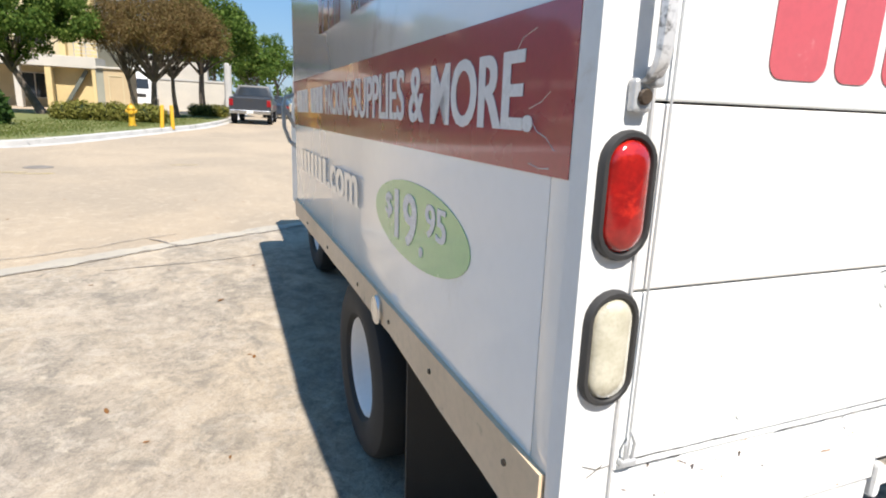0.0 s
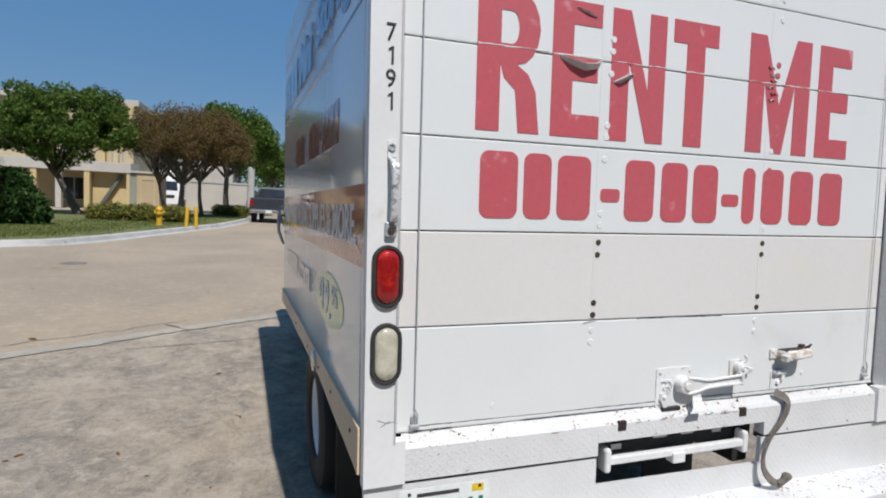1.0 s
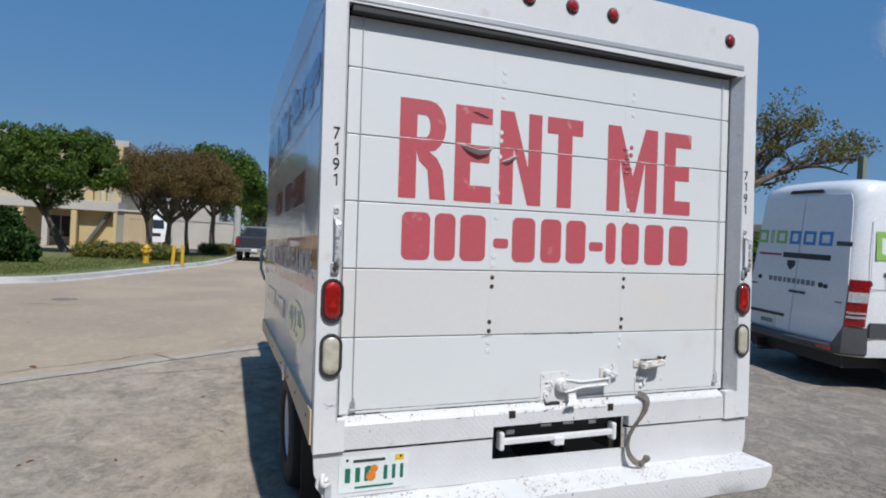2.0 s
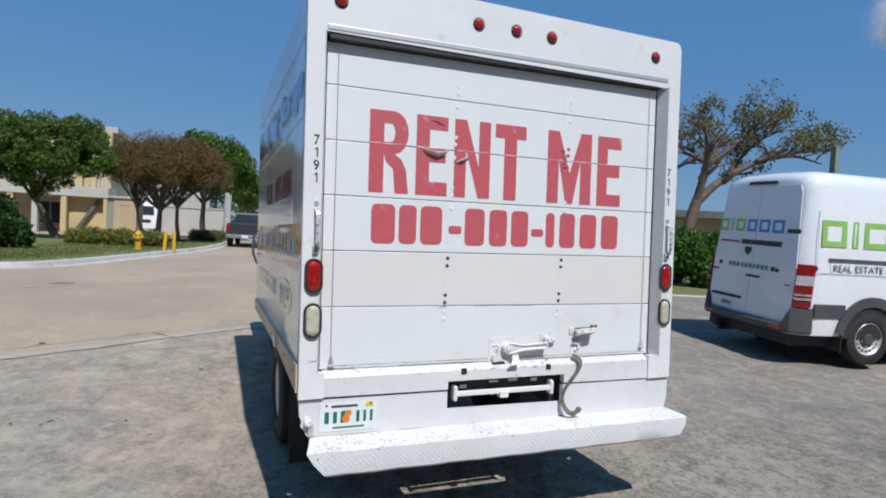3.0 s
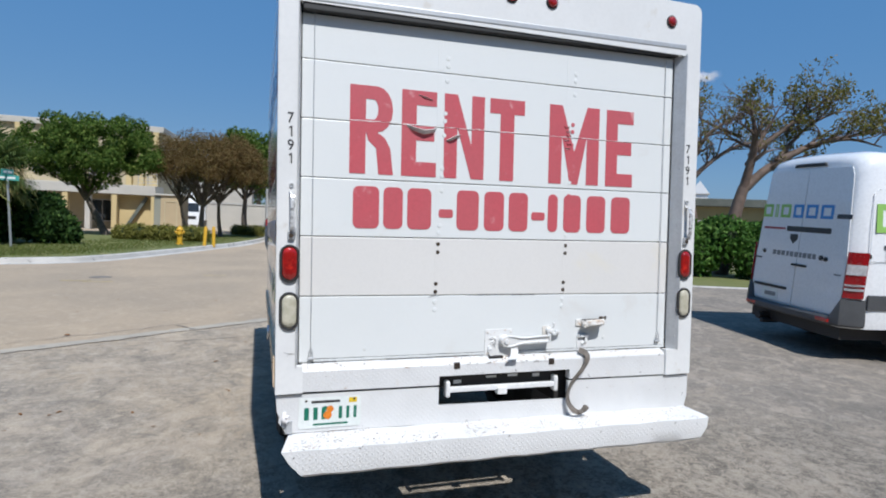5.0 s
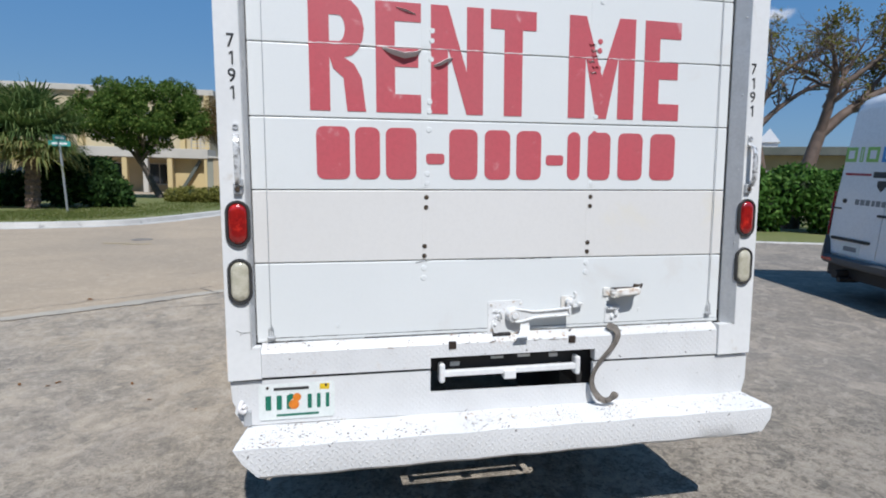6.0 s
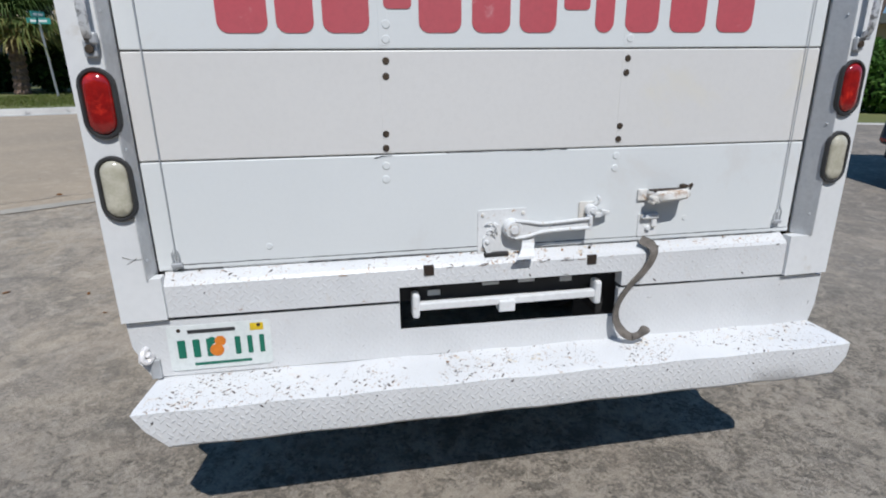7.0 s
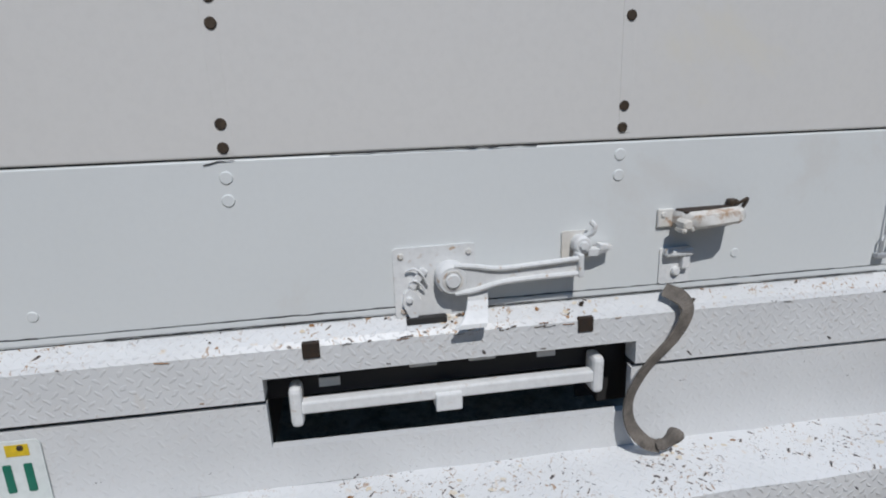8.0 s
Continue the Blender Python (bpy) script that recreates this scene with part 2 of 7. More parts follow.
M = {}
M["white_door"] = stuff("door_white", (0.707, 0.722, 0.714), (0.677, 0.692, 0.684), 1.2, 90, 0.38, bump=0.06, dirt=(0.65, 0.645, 0.625), dirt_amount=0.04, dirt_scale=2.5, speck=0.06)
M["beige_door"] = stuff("door_cream", (0.690, 0.673, 0.648), (0.662, 0.645, 0.618), 1.0, 70, 0.42, bump=0.08, dirt=(0.68, 0.65, 0.58), dirt_amount=0.03, dirt_scale=2.0, speck=0.12)
M["white_frame"] = stuff("frame_white", (0.73, 0.73, 0.72), (0.67, 0.67, 0.66), 2.0, 40, 0.4, bump=0.12, dirt=(0.60, 0.57, 0.52), dirt_amount=0.02, dirt_scale=5, speck=0.15)
M["side_white"] = stuff("side_panel_white", (0.80, 0.80, 0.79), (0.76, 0.76, 0.75), 0.9, 30, 0.16, bump=0.012, coat=0.6, dirt=(0.60, 0.58, 0.54), dirt_amount=0.02, dirt_scale=1.6, speck=0.08)
M["step_paint"] = tread_paint("step_tread_paint", 1.25, 0.44, 0.75)
M["riser_paint"] = tread_paint("riser_tread_paint", 0.22, 0.60, 0.12)
M["sill_top_paint"] = tread_paint("sill_top_paint", 0.60, 0.45, 1.0)
M["sill_paint"] = tread_paint("sill_tread_paint", 0.03, 0.40, 0.22)
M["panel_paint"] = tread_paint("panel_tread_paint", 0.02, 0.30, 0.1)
M["galvanised"] = stuff("galvanised", (0.58, 0.59, 0.60), (0.48, 0.49, 0.50), 6, 80, 0.45, metal=0.45, bump=0.05)
M["dull_track"] = stuff("dull_painted_track", (0.60, 0.60, 0.60), (0.50, 0.50, 0.50), 5, 70, 0.5, metal=0.3, bump=0.08, dirt=(0.40, 0.38, 0.35), dirt_amount=0.04, dirt_scale=9)
M["chrome"] = stuff("chrome", (0.72, 0.72, 0.72), (0.6, 0.6, 0.6), 8, 90, 0.18, metal=1.0, bump=0.02)
M["worn_chrome"] = stuff("worn_chrome", (0.80, 0.80, 0.80), (0.68, 0.68, 0.68), 25, 90, 0.35, metal=0.35, bump=0.1, dirt=(0.07, 0.065, 0.06), dirt_amount=0.16, dirt_scale=48)
M["painted_iron"] = stuff("painted_iron", (0.76, 0.76, 0.75), (0.68, 0.68, 0.67), 9, 80, 0.45, bump=0.15, dirt=(0.40, 0.24, 0.11), dirt_amount=0.015, dirt_scale=38)
M["rusty_iron"] = stuff("rust_streaked_iron", (0.72, 0.71, 0.68), (0.62, 0.58, 0.52), 12, 80, 0.55, bump=0.2, dirt=(0.34, 0.18, 0.07), dirt_amount=0.09, dirt_scale=30)
M["black_iron"] = stuff("black_iron", (0.018, 0.018, 0.02), (0.03, 0.028, 0.027), 4, 50, 0.65, bump=0.2)
# rust brown taken almost to black, with the shade of a hole painted in
M["rust_and_shade"] = stuff("rusted_shaded_hole", (0.016, 0.011, 0.008), (0.036, 0.021, 0.012), 90, 200, 0.8, bump=0.3)
M["black_rubber"] = stuff("black_rubber", (0.022, 0.022, 0.023), (0.035, 0.034, 0.033), 5, 60, 0.6, bump=0.1)
M["tyre"] = stuff("tyre_rubber", (0.014, 0.014, 0.015), (0.028, 0.027, 0.025), 6, 70, 0.75, bump=0.2)
M["bolt_dark"] = stuff("weathered_bolt", (0.10, 0.072, 0.048), (0.05, 0.036, 0.026), 60, 200, 0.55, metal=0.4, bump=0.2)
M["red_vinyl"] = stuff("red_vinyl", (0.52, 0.098, 0.118), (0.48, 0.102, 0.118), 3, 70, 0.4, bump=0.05, dirt=(0.60, 0.30, 0.31), dirt_amount=0.01, dirt_scale=9)
M["red_band"] = stuff("red_band_vinyl", (0.37, 0.040, 0.062), (0.34, 0.040, 0.058), 3, 70, 0.30, bump=0.02, coat=0.9)
M["white_vinyl"] = stuff("white_vinyl", (0.78, 0.76, 0.74), (0.70, 0.67, 0.66), 12, 70, 0.3, bump=0.03)
M["blue_vinyl"] = stuff("blue_vinyl", (0.045, 0.035, 0.20), (0.06, 0.04, 0.18), 3, 70, 0.25, bump=0.02, coat=0.9)
M["maroon_vinyl"] = stuff("maroon_vinyl", (0.22, 0.025, 0.06), (0.20, 0.03, 0.07), 3, 70, 0.25, bump=0.02, coat=0.9)
M["green_vinyl"] = stuff("green_vinyl", (0.24, 0.52, 0.20), (0.28, 0.55, 0.24), 3, 70, 0.25, bump=0.02, coat=0.9)
M["tan_vinyl"] = stuff("faded_tan_vinyl", (0.75, 0.71, 0.64), (0.76, 0.73, 0.68), 4, 70, 0.2, bump=0.02, coat=0.9)
M["black_vinyl"] = stuff("black_vinyl", (0.03, 0.03, 0.032), (0.045, 0.045, 0.045), 5, 70, 0.4, bump=0.03)
M["red_lens"] = stuff("red_lens", (0.38, 0.012, 0.009), (0.22, 0.007, 0.006), 28, 150, 0.14, bump=0.25, coat=1.0, dirt=(0.62, 0.03, 0.015), dirt_amount=0.10, dirt_scale=22)
M["clear_lens"] = stuff("clouded_lens", (0.59, 0.555, 0.445), (0.44, 0.41, 0.31), 26, 150, 0.15, bump=0.25, coat=1.0, dirt=(0.34, 0.32, 0.24), dirt_amount=0.08, dirt_scale=22)
M["dark_red_lens"] = stuff("dark_red_lens", (0.30, 0.008, 0.012), (0.20, 0.006, 0.008), 20, 150, 0.22, bump=0.1, coat=0.2)
M["amber_lens"] = stuff("amber_lens", (0.6, 0.2, 0.02), None, 14, 120, 0.15, bump=0.1, coat=0.8)
M["wood"] = stuff("raw_wood_rail", (0.76, 0.57, 0.39), (0.68, 0.51, 0.34), 3, 45, 0.7, bump=0.25, dirt=(0.34, 0.25, 0.16), dirt_amount=0.0, dirt_scale=9)
M["steel_post"] = stuff("grey_steel", (0.42, 0.43, 0.43), (0.34, 0.35, 0.35), 4, 40, 0.45, metal=0.6, bump=0.1)
M["strap"] = stuff("grey_webbing", (0.195, 0.168, 0.142), (0.10, 0.088, 0.075), 30, 220, 0.75, bump=0.6, dirt=(0.07, 0.06, 0.05), dirt_amount=0.05, dirt_scale=45)
M["plate_white"] = stuff("plate_white", (0.74, 0.76, 0.74), (0.66, 0.70, 0.67), 12, 80, 0.35, bump=0.05)
M["plate_green"] = stuff("plate_green", (0.01, 0.16, 0.10), None, 12, 80, 0.4, bump=0.0)
M["orange"] = stuff("orange_print", (0.75, 0.22, 0.02), None, 40, 80, 0.4, bump=0.0)
M["yellow"] = stuff("yellow_sticker", (0.75, 0.52, 0.02), None, 40, 80, 0.4, bump=0.0)
M["vinyl_torn"] = stuff("torn_vinyl_back", (0.78, 0.74, 0.71), (0.66, 0.62, 0.60), 30, 120, 0.6, bump=0.2)

# ---- builders ----
def thing(name, label, category, m=None, group="", kind=""):
    ob = new(name)
    ob.matrix_world = m or Matrix()
    ob.empty_display_size = 0.2
    return tagged(ob, label, category, group, kind)


def part(name, bm, material, parent=None, label="", smooth=None):
    """Links a bmesh as one mesh object under a thing or a part, whose own coordinates it takes."""
    bmesh.ops.recalc_face_normals(bm, faces=bm.faces)
    me = bpy.data.meshes.new(name)
    bm.to_mesh(me)
    bm.free()
    me.materials.append(material)
    if smooth is not None:
        me.shade_smooth()
        me.set_sharp_from_angle(angle=radians(smooth))
    ob = new(name, me)
    if parent:
        ob.parent = parent
    if label:
        ob["label"] = label
    return ob


def mesh_of(name, verts, faces, material, parent=None, smooth=False):
    me = bpy.data.meshes.new(name)
    me.from_pydata(verts, [], faces)
    me.materials.append(material)
    if smooth:
        me.shade_smooth()
    ob = new(name, me)
    if parent:
        ob.parent = parent
    return ob


def block(bm, x0, x1, y0, y1, z0, z1, bevel=0.0, seg=2, m=None):
    vs = [bm.verts.new((x, y, z)) for x in (x0, x1) for y in (y0, y1) for z in (z0, z1)]
    fs = [bm.faces.new([vs[i] for i in f]) for f in ((0, 1, 3, 2), (4, 6, 7, 5), (0, 4, 5, 1), (2, 3, 7, 6), (0, 2, 6, 4), (1, 5, 7, 3))]
    bmesh.ops.recalc_face_normals(bm, faces=fs)
    out = vs
    if bevel:
        es = list({e for f in fs for e in f.edges})
        r = bmesh.ops.bevel(bm, geom=es, offset=bevel, segments=seg, profile=0.5, affect="EDGES")
        out = list({v for f in r["faces"] for v in f.verts} | {v for v in vs if v.is_valid})
    if m is not None:
        bmesh.ops.transform(bm, matrix=m, verts=out)
    return bm


def ring(axis, c, r, n, ph=0.0, ry=None):
    ry = ry or r
    pts = []
    for i in range(n):
        a = 2 * math.pi * i / n + ph
        u, v = r * math.cos(a), ry * math.sin(a)
        pts.append({"x": (c[0], c[1] + u, c[2] + v), "y": (c[0] + u, c[1], c[2] + v), "z": (c[0] + u, c[1] + v, c[2])}[axis])
    return pts


def loft(bm, rings, cap0=True, cap1=True, closed=True):
    rows = [[bm.verts.new(p) for p in r] for r in rings]
    n = len(rows[0])
    for a, b in zip(rows, rows[1:]):
        for i in range(n if closed else n - 1):
            j = (i + 1) % n
            bm.faces.new((a[i], a[j], b[j], b[i]))
    if cap0:
        bm.faces.new(rows[0][::-1])
    if cap1:
        bm.faces.new(rows[-1])
    return bm


def disc(bm, axis, c, r, depth, n=16, chamfer=0.0):
    """A short cylinder from c along the axis, with a chamfer at its far rim."""
    k = "xyz".index(axis)
    def at(d, rad):
        p = list(c)
        p[k] += d
        return ring(axis, p, rad, n)
    s = 1 if depth > 0 else -1
    rs = [at(0, r), at(depth - s * chamfer, r)] + ([at(depth, r - chamfer)] if chamfer else [])
    return loft(bm, rs)


def tube(bm, pts, r, n=8, cap=True):
    pts = [Vector(p) for p in pts]
    rad = r if isinstance(r, (list, tuple)) else [r] * len(pts)
    rings, up = [], None
    for i, p in enumerate(pts):
        d = (pts[min(i + 1, len(pts) - 1)] - pts[max(i - 1, 0)]).normalized()
        side = d.cross(up if up and abs(d.dot(up)) < 0.95 else (Vector((0, 0, 1)) if abs(d.z) < 0.9 else Vector((1, 0, 0)))).normalized()
        up = side.cross(d).normalized()
        rings.append([tuple(p + rad[i] * (math.cos(2 * math.pi * k / n) * side + math.sin(2 * math.pi * k / n) * up)) for k in range(n)])
    return loft(bm, rings, cap, cap)


def smooth_path(pts, n=6):
    """Catmull-Rom through the points."""
    P = [Vector(p) for p in pts]
    P = [2 * P[0] - P[1]] + P + [2 * P[-1] - P[-2]]
    out = []
    for a, b, c, d in zip(P, P[1:], P[2:], P[3:]):
        for k in range(n):
            t = k / n
            out.append(0.5 * ((2 * b) + (c - a) * t + (2 * a - 5 * b + 4 * c - d) * t * t + (3 * b - a - 3 * c + d) * t ** 3))
    return out + [P[-2]]


def prism(bm, poly, place, thick):
    """A flat shape given in (u, v), put by place(u, v, w), thick along w."""
    a = [bm.verts.new(place(u, v, 0.0)) for u, v in poly]
    b = [bm.verts.new(place(u, v, thick)) for u, v in poly]
    n = len(a)
    bm.faces.new(a)
    bm.faces.new(b[::-1])
    for i in range(n):
        bm.faces.new((a[i], a[(i + 1) % n], b[(i + 1) % n], b[i]))
    return bm


def oval(cx, cz, hw, hh, n=10, power=1.0):
    """A stadium standing upright: half circles of radius hw above and below straight sides."""
    s = hh - hw
    return ([(cx + hw * math.cos(math.pi * i / n), cz + s + hw * math.sin(math.pi * i / n)) for i in range(n + 1)]
            + [(cx - hw * math.cos(math.pi * i / n), cz - s - hw * math.sin(math.pi * i / n)) for i in range(n + 1)])


def rounded(x0, x1, z0, z1, r, n=5):
    pts = []
    for cx, cz, a0 in ((x1 - r, z1 - r, 0), (x0 + r, z1 - r, 90), (x0 + r, z0 + r, 180), (x1 - r, z0 + r, 270)):
        pts += [(cx + r * math.cos(radians(a0 + 90 * i / n)), cz + r * math.sin(radians(a0 + 90 * i / n))) for i in range(n + 1)]
    return pts


def lettering(text, place, width, height, bold=0.0, shear=0.0, thick=0.0012, fat=0.0):
    """Words as thin raised shapes, fitted to width and height; place(u, v, w) puts a point."""
    cu = bpy.data.curves.new("words", "FONT")
    cu.body, cu.size, cu.offset, cu.shear, cu.resolution_u = text, 1.0, bold, shear, 4
    tmp = bpy.data.objects.new("words", cu)
    scene.collection.objects.link(tmp)
    me = bpy.data.meshes.new_from_object(tmp.evaluated_get(bpy.context.evaluated_depsgraph_get()))
    bpy.data.objects.remove(tmp)
    bm = bmesh.new()
    bm.from_mesh(me)
    bpy.data.meshes.remove(me)
    bpy.data.curves.remove(cu)
    xs, ys = [v.co.x for v in bm.verts], [v.co.y for v in bm.verts]
    x0, y0, sx, sy = min(xs), min(ys), width / (max(xs) - min(xs)), height / (max(ys) - min(ys))
    flat = list(bm.faces)
    r = bmesh.ops.extrude_face_region(bm, geom=flat)
    top = {v for v in r["geom"] if isinstance(v, bmesh.types.BMVert)}
    sx *= 1 - 2 * fat * height / width
    base = [(v, v.co.copy(), v in top) for v in bm.verts]
    src = [[w.index for w in f.verts] for f in bm.faces]
    bm.verts.index_update()
    src = [[w.index for w in f.verts] for f in bm.faces]
    for v, c, up in base:
        v.co = place(fat * height + (c.x - x0) * sx, (c.y - y0) * sy, thick if up else 0.0)
    for k, shift in enumerate((-fat, fat) if fat else ()):
        vs = [bm.verts.new(place((fat + shift) * height + (c.x - x0) * sx, (c.y - y0) * sy, (thick if up else 0.0) + 0.0003 * (k + 1))) for v, c, up in base]
        for f in src:
            bm.faces.new([vs[q] for q in f])
    return bm


# Heavy capitals in a unit square: lists of flat pieces that meet edge to edge.
def bowl(cx, cy, rx, ry, a0, a1, n=8):
    return [(cx + rx * math.cos(radians(a0 + (a1 - a0) * i / n)), cy + ry * math.sin(radians(a0 + (a1 - a0) * i / n))) for i in range(n + 1)]


def capital(ch):
    if ch == "E":
        return [[(0, 0), (0.42, 0), (0.42, 1), (0, 1)], [(0.42, 0), (1, 0), (1, 0.17), (0.42, 0.17)],
                [(0.42, 0.42), (0.94, 0.42), (0.94, 0.59), (0.42, 0.59)], [(0.42, 0.83), (1, 0.83), (1, 1), (0.42, 1)]]
    if ch == "T":
        return [[(0, 0.82), (1, 0.82), (1, 1), (0, 1)], [(0.30, 0), (0.70, 0), (0.70, 0.82), (0.30, 0.82)]]
    if ch == "N":
        return [[(0, 0), (0.32, 0), (0.32, 1), (0, 1)], [(0.68, 0), (1, 0), (1, 1), (0.68, 1)], [(0.32, 0.62), (0.68, 0.0), (0.68, 0.40), (0.32, 1.0)]]
    if ch == "M":
        return [[(0, 0), (0.25, 0), (0.25, 1), (0, 1)], [(0.75, 0), (1, 0), (1, 1), (0.75, 1)],
                [(0.25, 0.62), (0.42, 0), (0.5, 0), (0.5, 0.42), (0.25, 1.0)], [(0.5, 0), (0.58, 0), (0.75, 0.62), (0.75, 1.0), (0.5, 0.42)]]
    if ch == "R":
        out = [(0.36, 1.0)] + bowl(0.62, 0.74, 0.36, 0.26, 90, -90) + [(0.36, 0.48)]
        inn = [(0.36, 0.85)] + bowl(0.53, 0.735, 0.11, 0.115, 90, -90) + [(0.36, 0.62)]
        strips = [[out[i], out[i + 1], inn[i + 1], inn[i]] for i in range(len(out) - 1)]
        return [[(0, 0), (0.36, 0), (0.36, 1), (0, 1)]] + strips + [[(0.36, 0.48), (0.62, 0.48), (0.80, 0.42), (0.42, 0.38)][::-1],
                [(0.42, 0.38), (0.80, 0.42), (0.93, 0.30), (1.0, 0.0), (0.66, 0.0), (0.60, 0.30)]]
    return []


# ---- setting ----
RISE = 0.12


def land(x, y):
    """Height of the paving: the lot rises gently to the road."""
    return float(np.interp(y, (0.4, 1.4, 2.6, 4.6, 6.5, 9.0), (-0.145, -0.105, -0.04, 0.055, 0.095, RISE)))


ground_mat = ground_material()
xs = sorted({round(v, 3) for v in [*np.arange(-14, 14.1, 1.0), *(s * d for s in (-1, 1) for d in (18, 25, 40, 70, 120, 250, 600, 1500))]})
ys = sorted({round(v, 3) for v in [*np.arange(-6, 14.1, 0.25), -1500, -600, -250, -100, -50, -25, -12, 20, 30, 45, 70, 120, 250, 600, 1500]})
gv = [(x, y, land(x, y)) for y in ys for x in xs]
gf = [(j * len(xs) + i, j * len(xs) + i + 1, (j + 1) * len(xs) + i + 1, (j + 1) * len(xs) + i) for j in range(len(ys) - 1) for i in range(len(xs) - 1)]
ground = mesh_of("ground", gv, gf, ground_mat, smooth=True)
tagged(ground, "worn grey concrete lot meeting a tan road", "ground", kind="structure")

# unseen plain wall, added behind the camera to block part of the sky's fill light
M["sky_block_wall"] = stuff("sky_block_stucco", (0.36, 0.30, 0.21), (0.31, 0.26, 0.18), 0.6, 20, 0.9, bump=0.2)
bm = bmesh.new()
block(bm, -45, 45, -12.4, -12.0, -0.3, 6.5, 0.02)
tagged(part("wall_south", bm, M["sky_block_wall"]), "unseen plain tan wall added to hold off sky light", "wall", kind="structure")

# ---- box truck ----
truck = thing("box_truck", "white rental box truck with red lettering, parked on worn concrete", "truck", pose(0, 0, 0, -1.188, -1.179, 0.586))
LEANING = pose(0, 0, 0, -1.188, -1.179, 0.586)
HW, LEN, ROOF = 1.195, 3.02, 2.92
RIGHT = 1.250  # the right post stands a little wider


def rear(y):
    return lambda u, v, w: (u, y - w, v)


def side(x=-HW):
    """Left flank: u runs from the front of the box to its rear, v up."""
    return lambda u, v, w: (x - w, LEN - u, v)


bm = bmesh.new()
section = [(-HW, 0.90)] + [(-HW + 0.10 - 0.10 * math.cos(radians(a)), ROOF - 0.10 + 0.10 * math.sin(radians(a))) for a in range(0, 91, 15)]
section += [(-x, z) for x, z in section[::-1]]
loft(bm, [[(x, y, z) for x, z in section] for y in (0.095, LEN - 0.03)] + [[(x * 0.985, LEN, z if z < 1 else z - 0.02) for x, z in section]])
for x0, x1 in ((-HW, -HW + 0.02), (HW - 0.02, HW + 0.03)):
    block(bm, x0, x1, 0.041, 0.0945, 0.905, ROOF - 0.10, 0.002)
part("box_body", bm, M["side_white"], truck, "glossy white side and roof panels with a rounded roof edge", smooth=35)


def tilt(bm, slope, x0=0.0):
    """Lets a part drop towards its right end by slope metres for each metre."""
    for v in bm.verts:
        v.co.z -= slope * (v.co.x - x0)
    return bm


# rear frame: two posts and a header, butted
bm = bmesh.new()
for pts in ([(-HW - 0.003, 0.742), (-1.070, 0.742), (-1.070, 0.874), (-1.103, 0.874), (-1.103, 2.620), (-HW - 0.003, 2.620)], [(RIGHT, 0.698), (RIGHT, 2.620), (1.148, 2.620), (1.148, 0.850), (1.070, 0.850), (1.070, 0.698)]):
    prism(bm, pts, rear(0.04), 0.04)
outline = [(-HW - 0.003, 2.620), (RIGHT, 2.620)] + [(RIGHT - 0.05 + 0.05 * math.cos(radians(a)), ROOF - 0.04 + 0.05 * math.sin(radians(a))) for a in range(0, 91, 15)] + [(-HW + 0.09 - 0.093 * math.cos(radians(a)), ROOF - 0.083 + 0.093 * math.sin(radians(a))) for a in range(90, -1, -15)]
prism(bm, outline, rear(0.07), 0.07)
frame_part = part("rear_frame", bm, M["white_frame"], truck, smooth=30)
bm = bmesh.new()
block(bm, -1.100, 1.145, -0.004, 0.05, 2.640, 2.672, 0.006)
part("header_channel", tilt(bm, -0.012), M["galvanised"], frame_part)
bm = bmesh.new()
block(bm, -1.085, 1.100, 0.006, 0.045, 2.600, 2.639, 0.004)
part("header_seal", tilt(bm, -0.012), M["black_rubber"], frame_part)
for s, wide, deep in ((-1, 1.1035, 1.091), (1, 1.1485, 1.106)):
    bm = bmesh.new()
    # each track leans in from the post to the door
    loft(bm, [[(s * u, v, z) for u, v in ((wide + 0.004, -0.005), (wide, -0.006), (deep, 0.049), (deep - 0.001, 0.056), (deep + 0.006, 0.056), (wide + 0.004, 0.002))] for z in (0.873 if s < 0 else 0.851, 2.630)])
    rail_part = part("door_track", bm, M["dull_track"] if s < 0 else M["galvanised"], frame_part)
    for z in (0.93, 1.25, 1.60, 1.95, 2.30):
        bm = bmesh.new()
        disc(bm, "y", (s * (wide * 0.7 + deep * 0.3), 0.0105, z), 0.0042, -0.004, 8, 0.0007)
        part("rivet", bm, M["galvanised"], rail_part)

# roll-up door
bm = bmesh.new()
block(bm, -1.090, 1.104, 0.060, 0.068, 0.86, 2.64)
door = part("roll_up_door", bm, M["black_rubber"], truck, "white roll-up rear door, closed")
door.location.y = 0.016
SEAMS = [0.864, 1.198, 1.503, 1.797, 2.085, 2.372, 2.60]
SLOPES = [0.011, 0.009, 0.002, -0.002, -0.003, -0.004, -0.012]
for i, (z0, z1) in enumerate(zip(SEAMS, SEAMS[1:])):
    bm = bmesh.new()
    block(bm, -1.086, 1.0950, 0.036, 0.058, z0 + 0.002, z1 - 0.002, 0.0035)
    for v in bm.verts:
        f = (v.co.z - z0) / (z1 - z0)
        v.co.z -= v.co.x * (SLOPES[i] * (1 - f) + SLOPES[i + 1] * f)
    part("panel", bm, M["beige_door"] if i == 1 else M["white_door"], door, "cream replacement panel" if i == 1 else "")
bm = bmesh.new()
block(bm, -1.085, 1.10, 0.030, 0.056, 2.604, 2.622, 0.004)
part("top_seal", tilt(bm, -0.012), M["black_rubber"], door)
bm = bmesh.new()
block(bm, -1.08, 1.095, 0.0345, 0.036, 0.871, 0.8815, 0.0005, 1)
part("bottom_seal", tilt(bm, 0.011), M["white_door"], door)
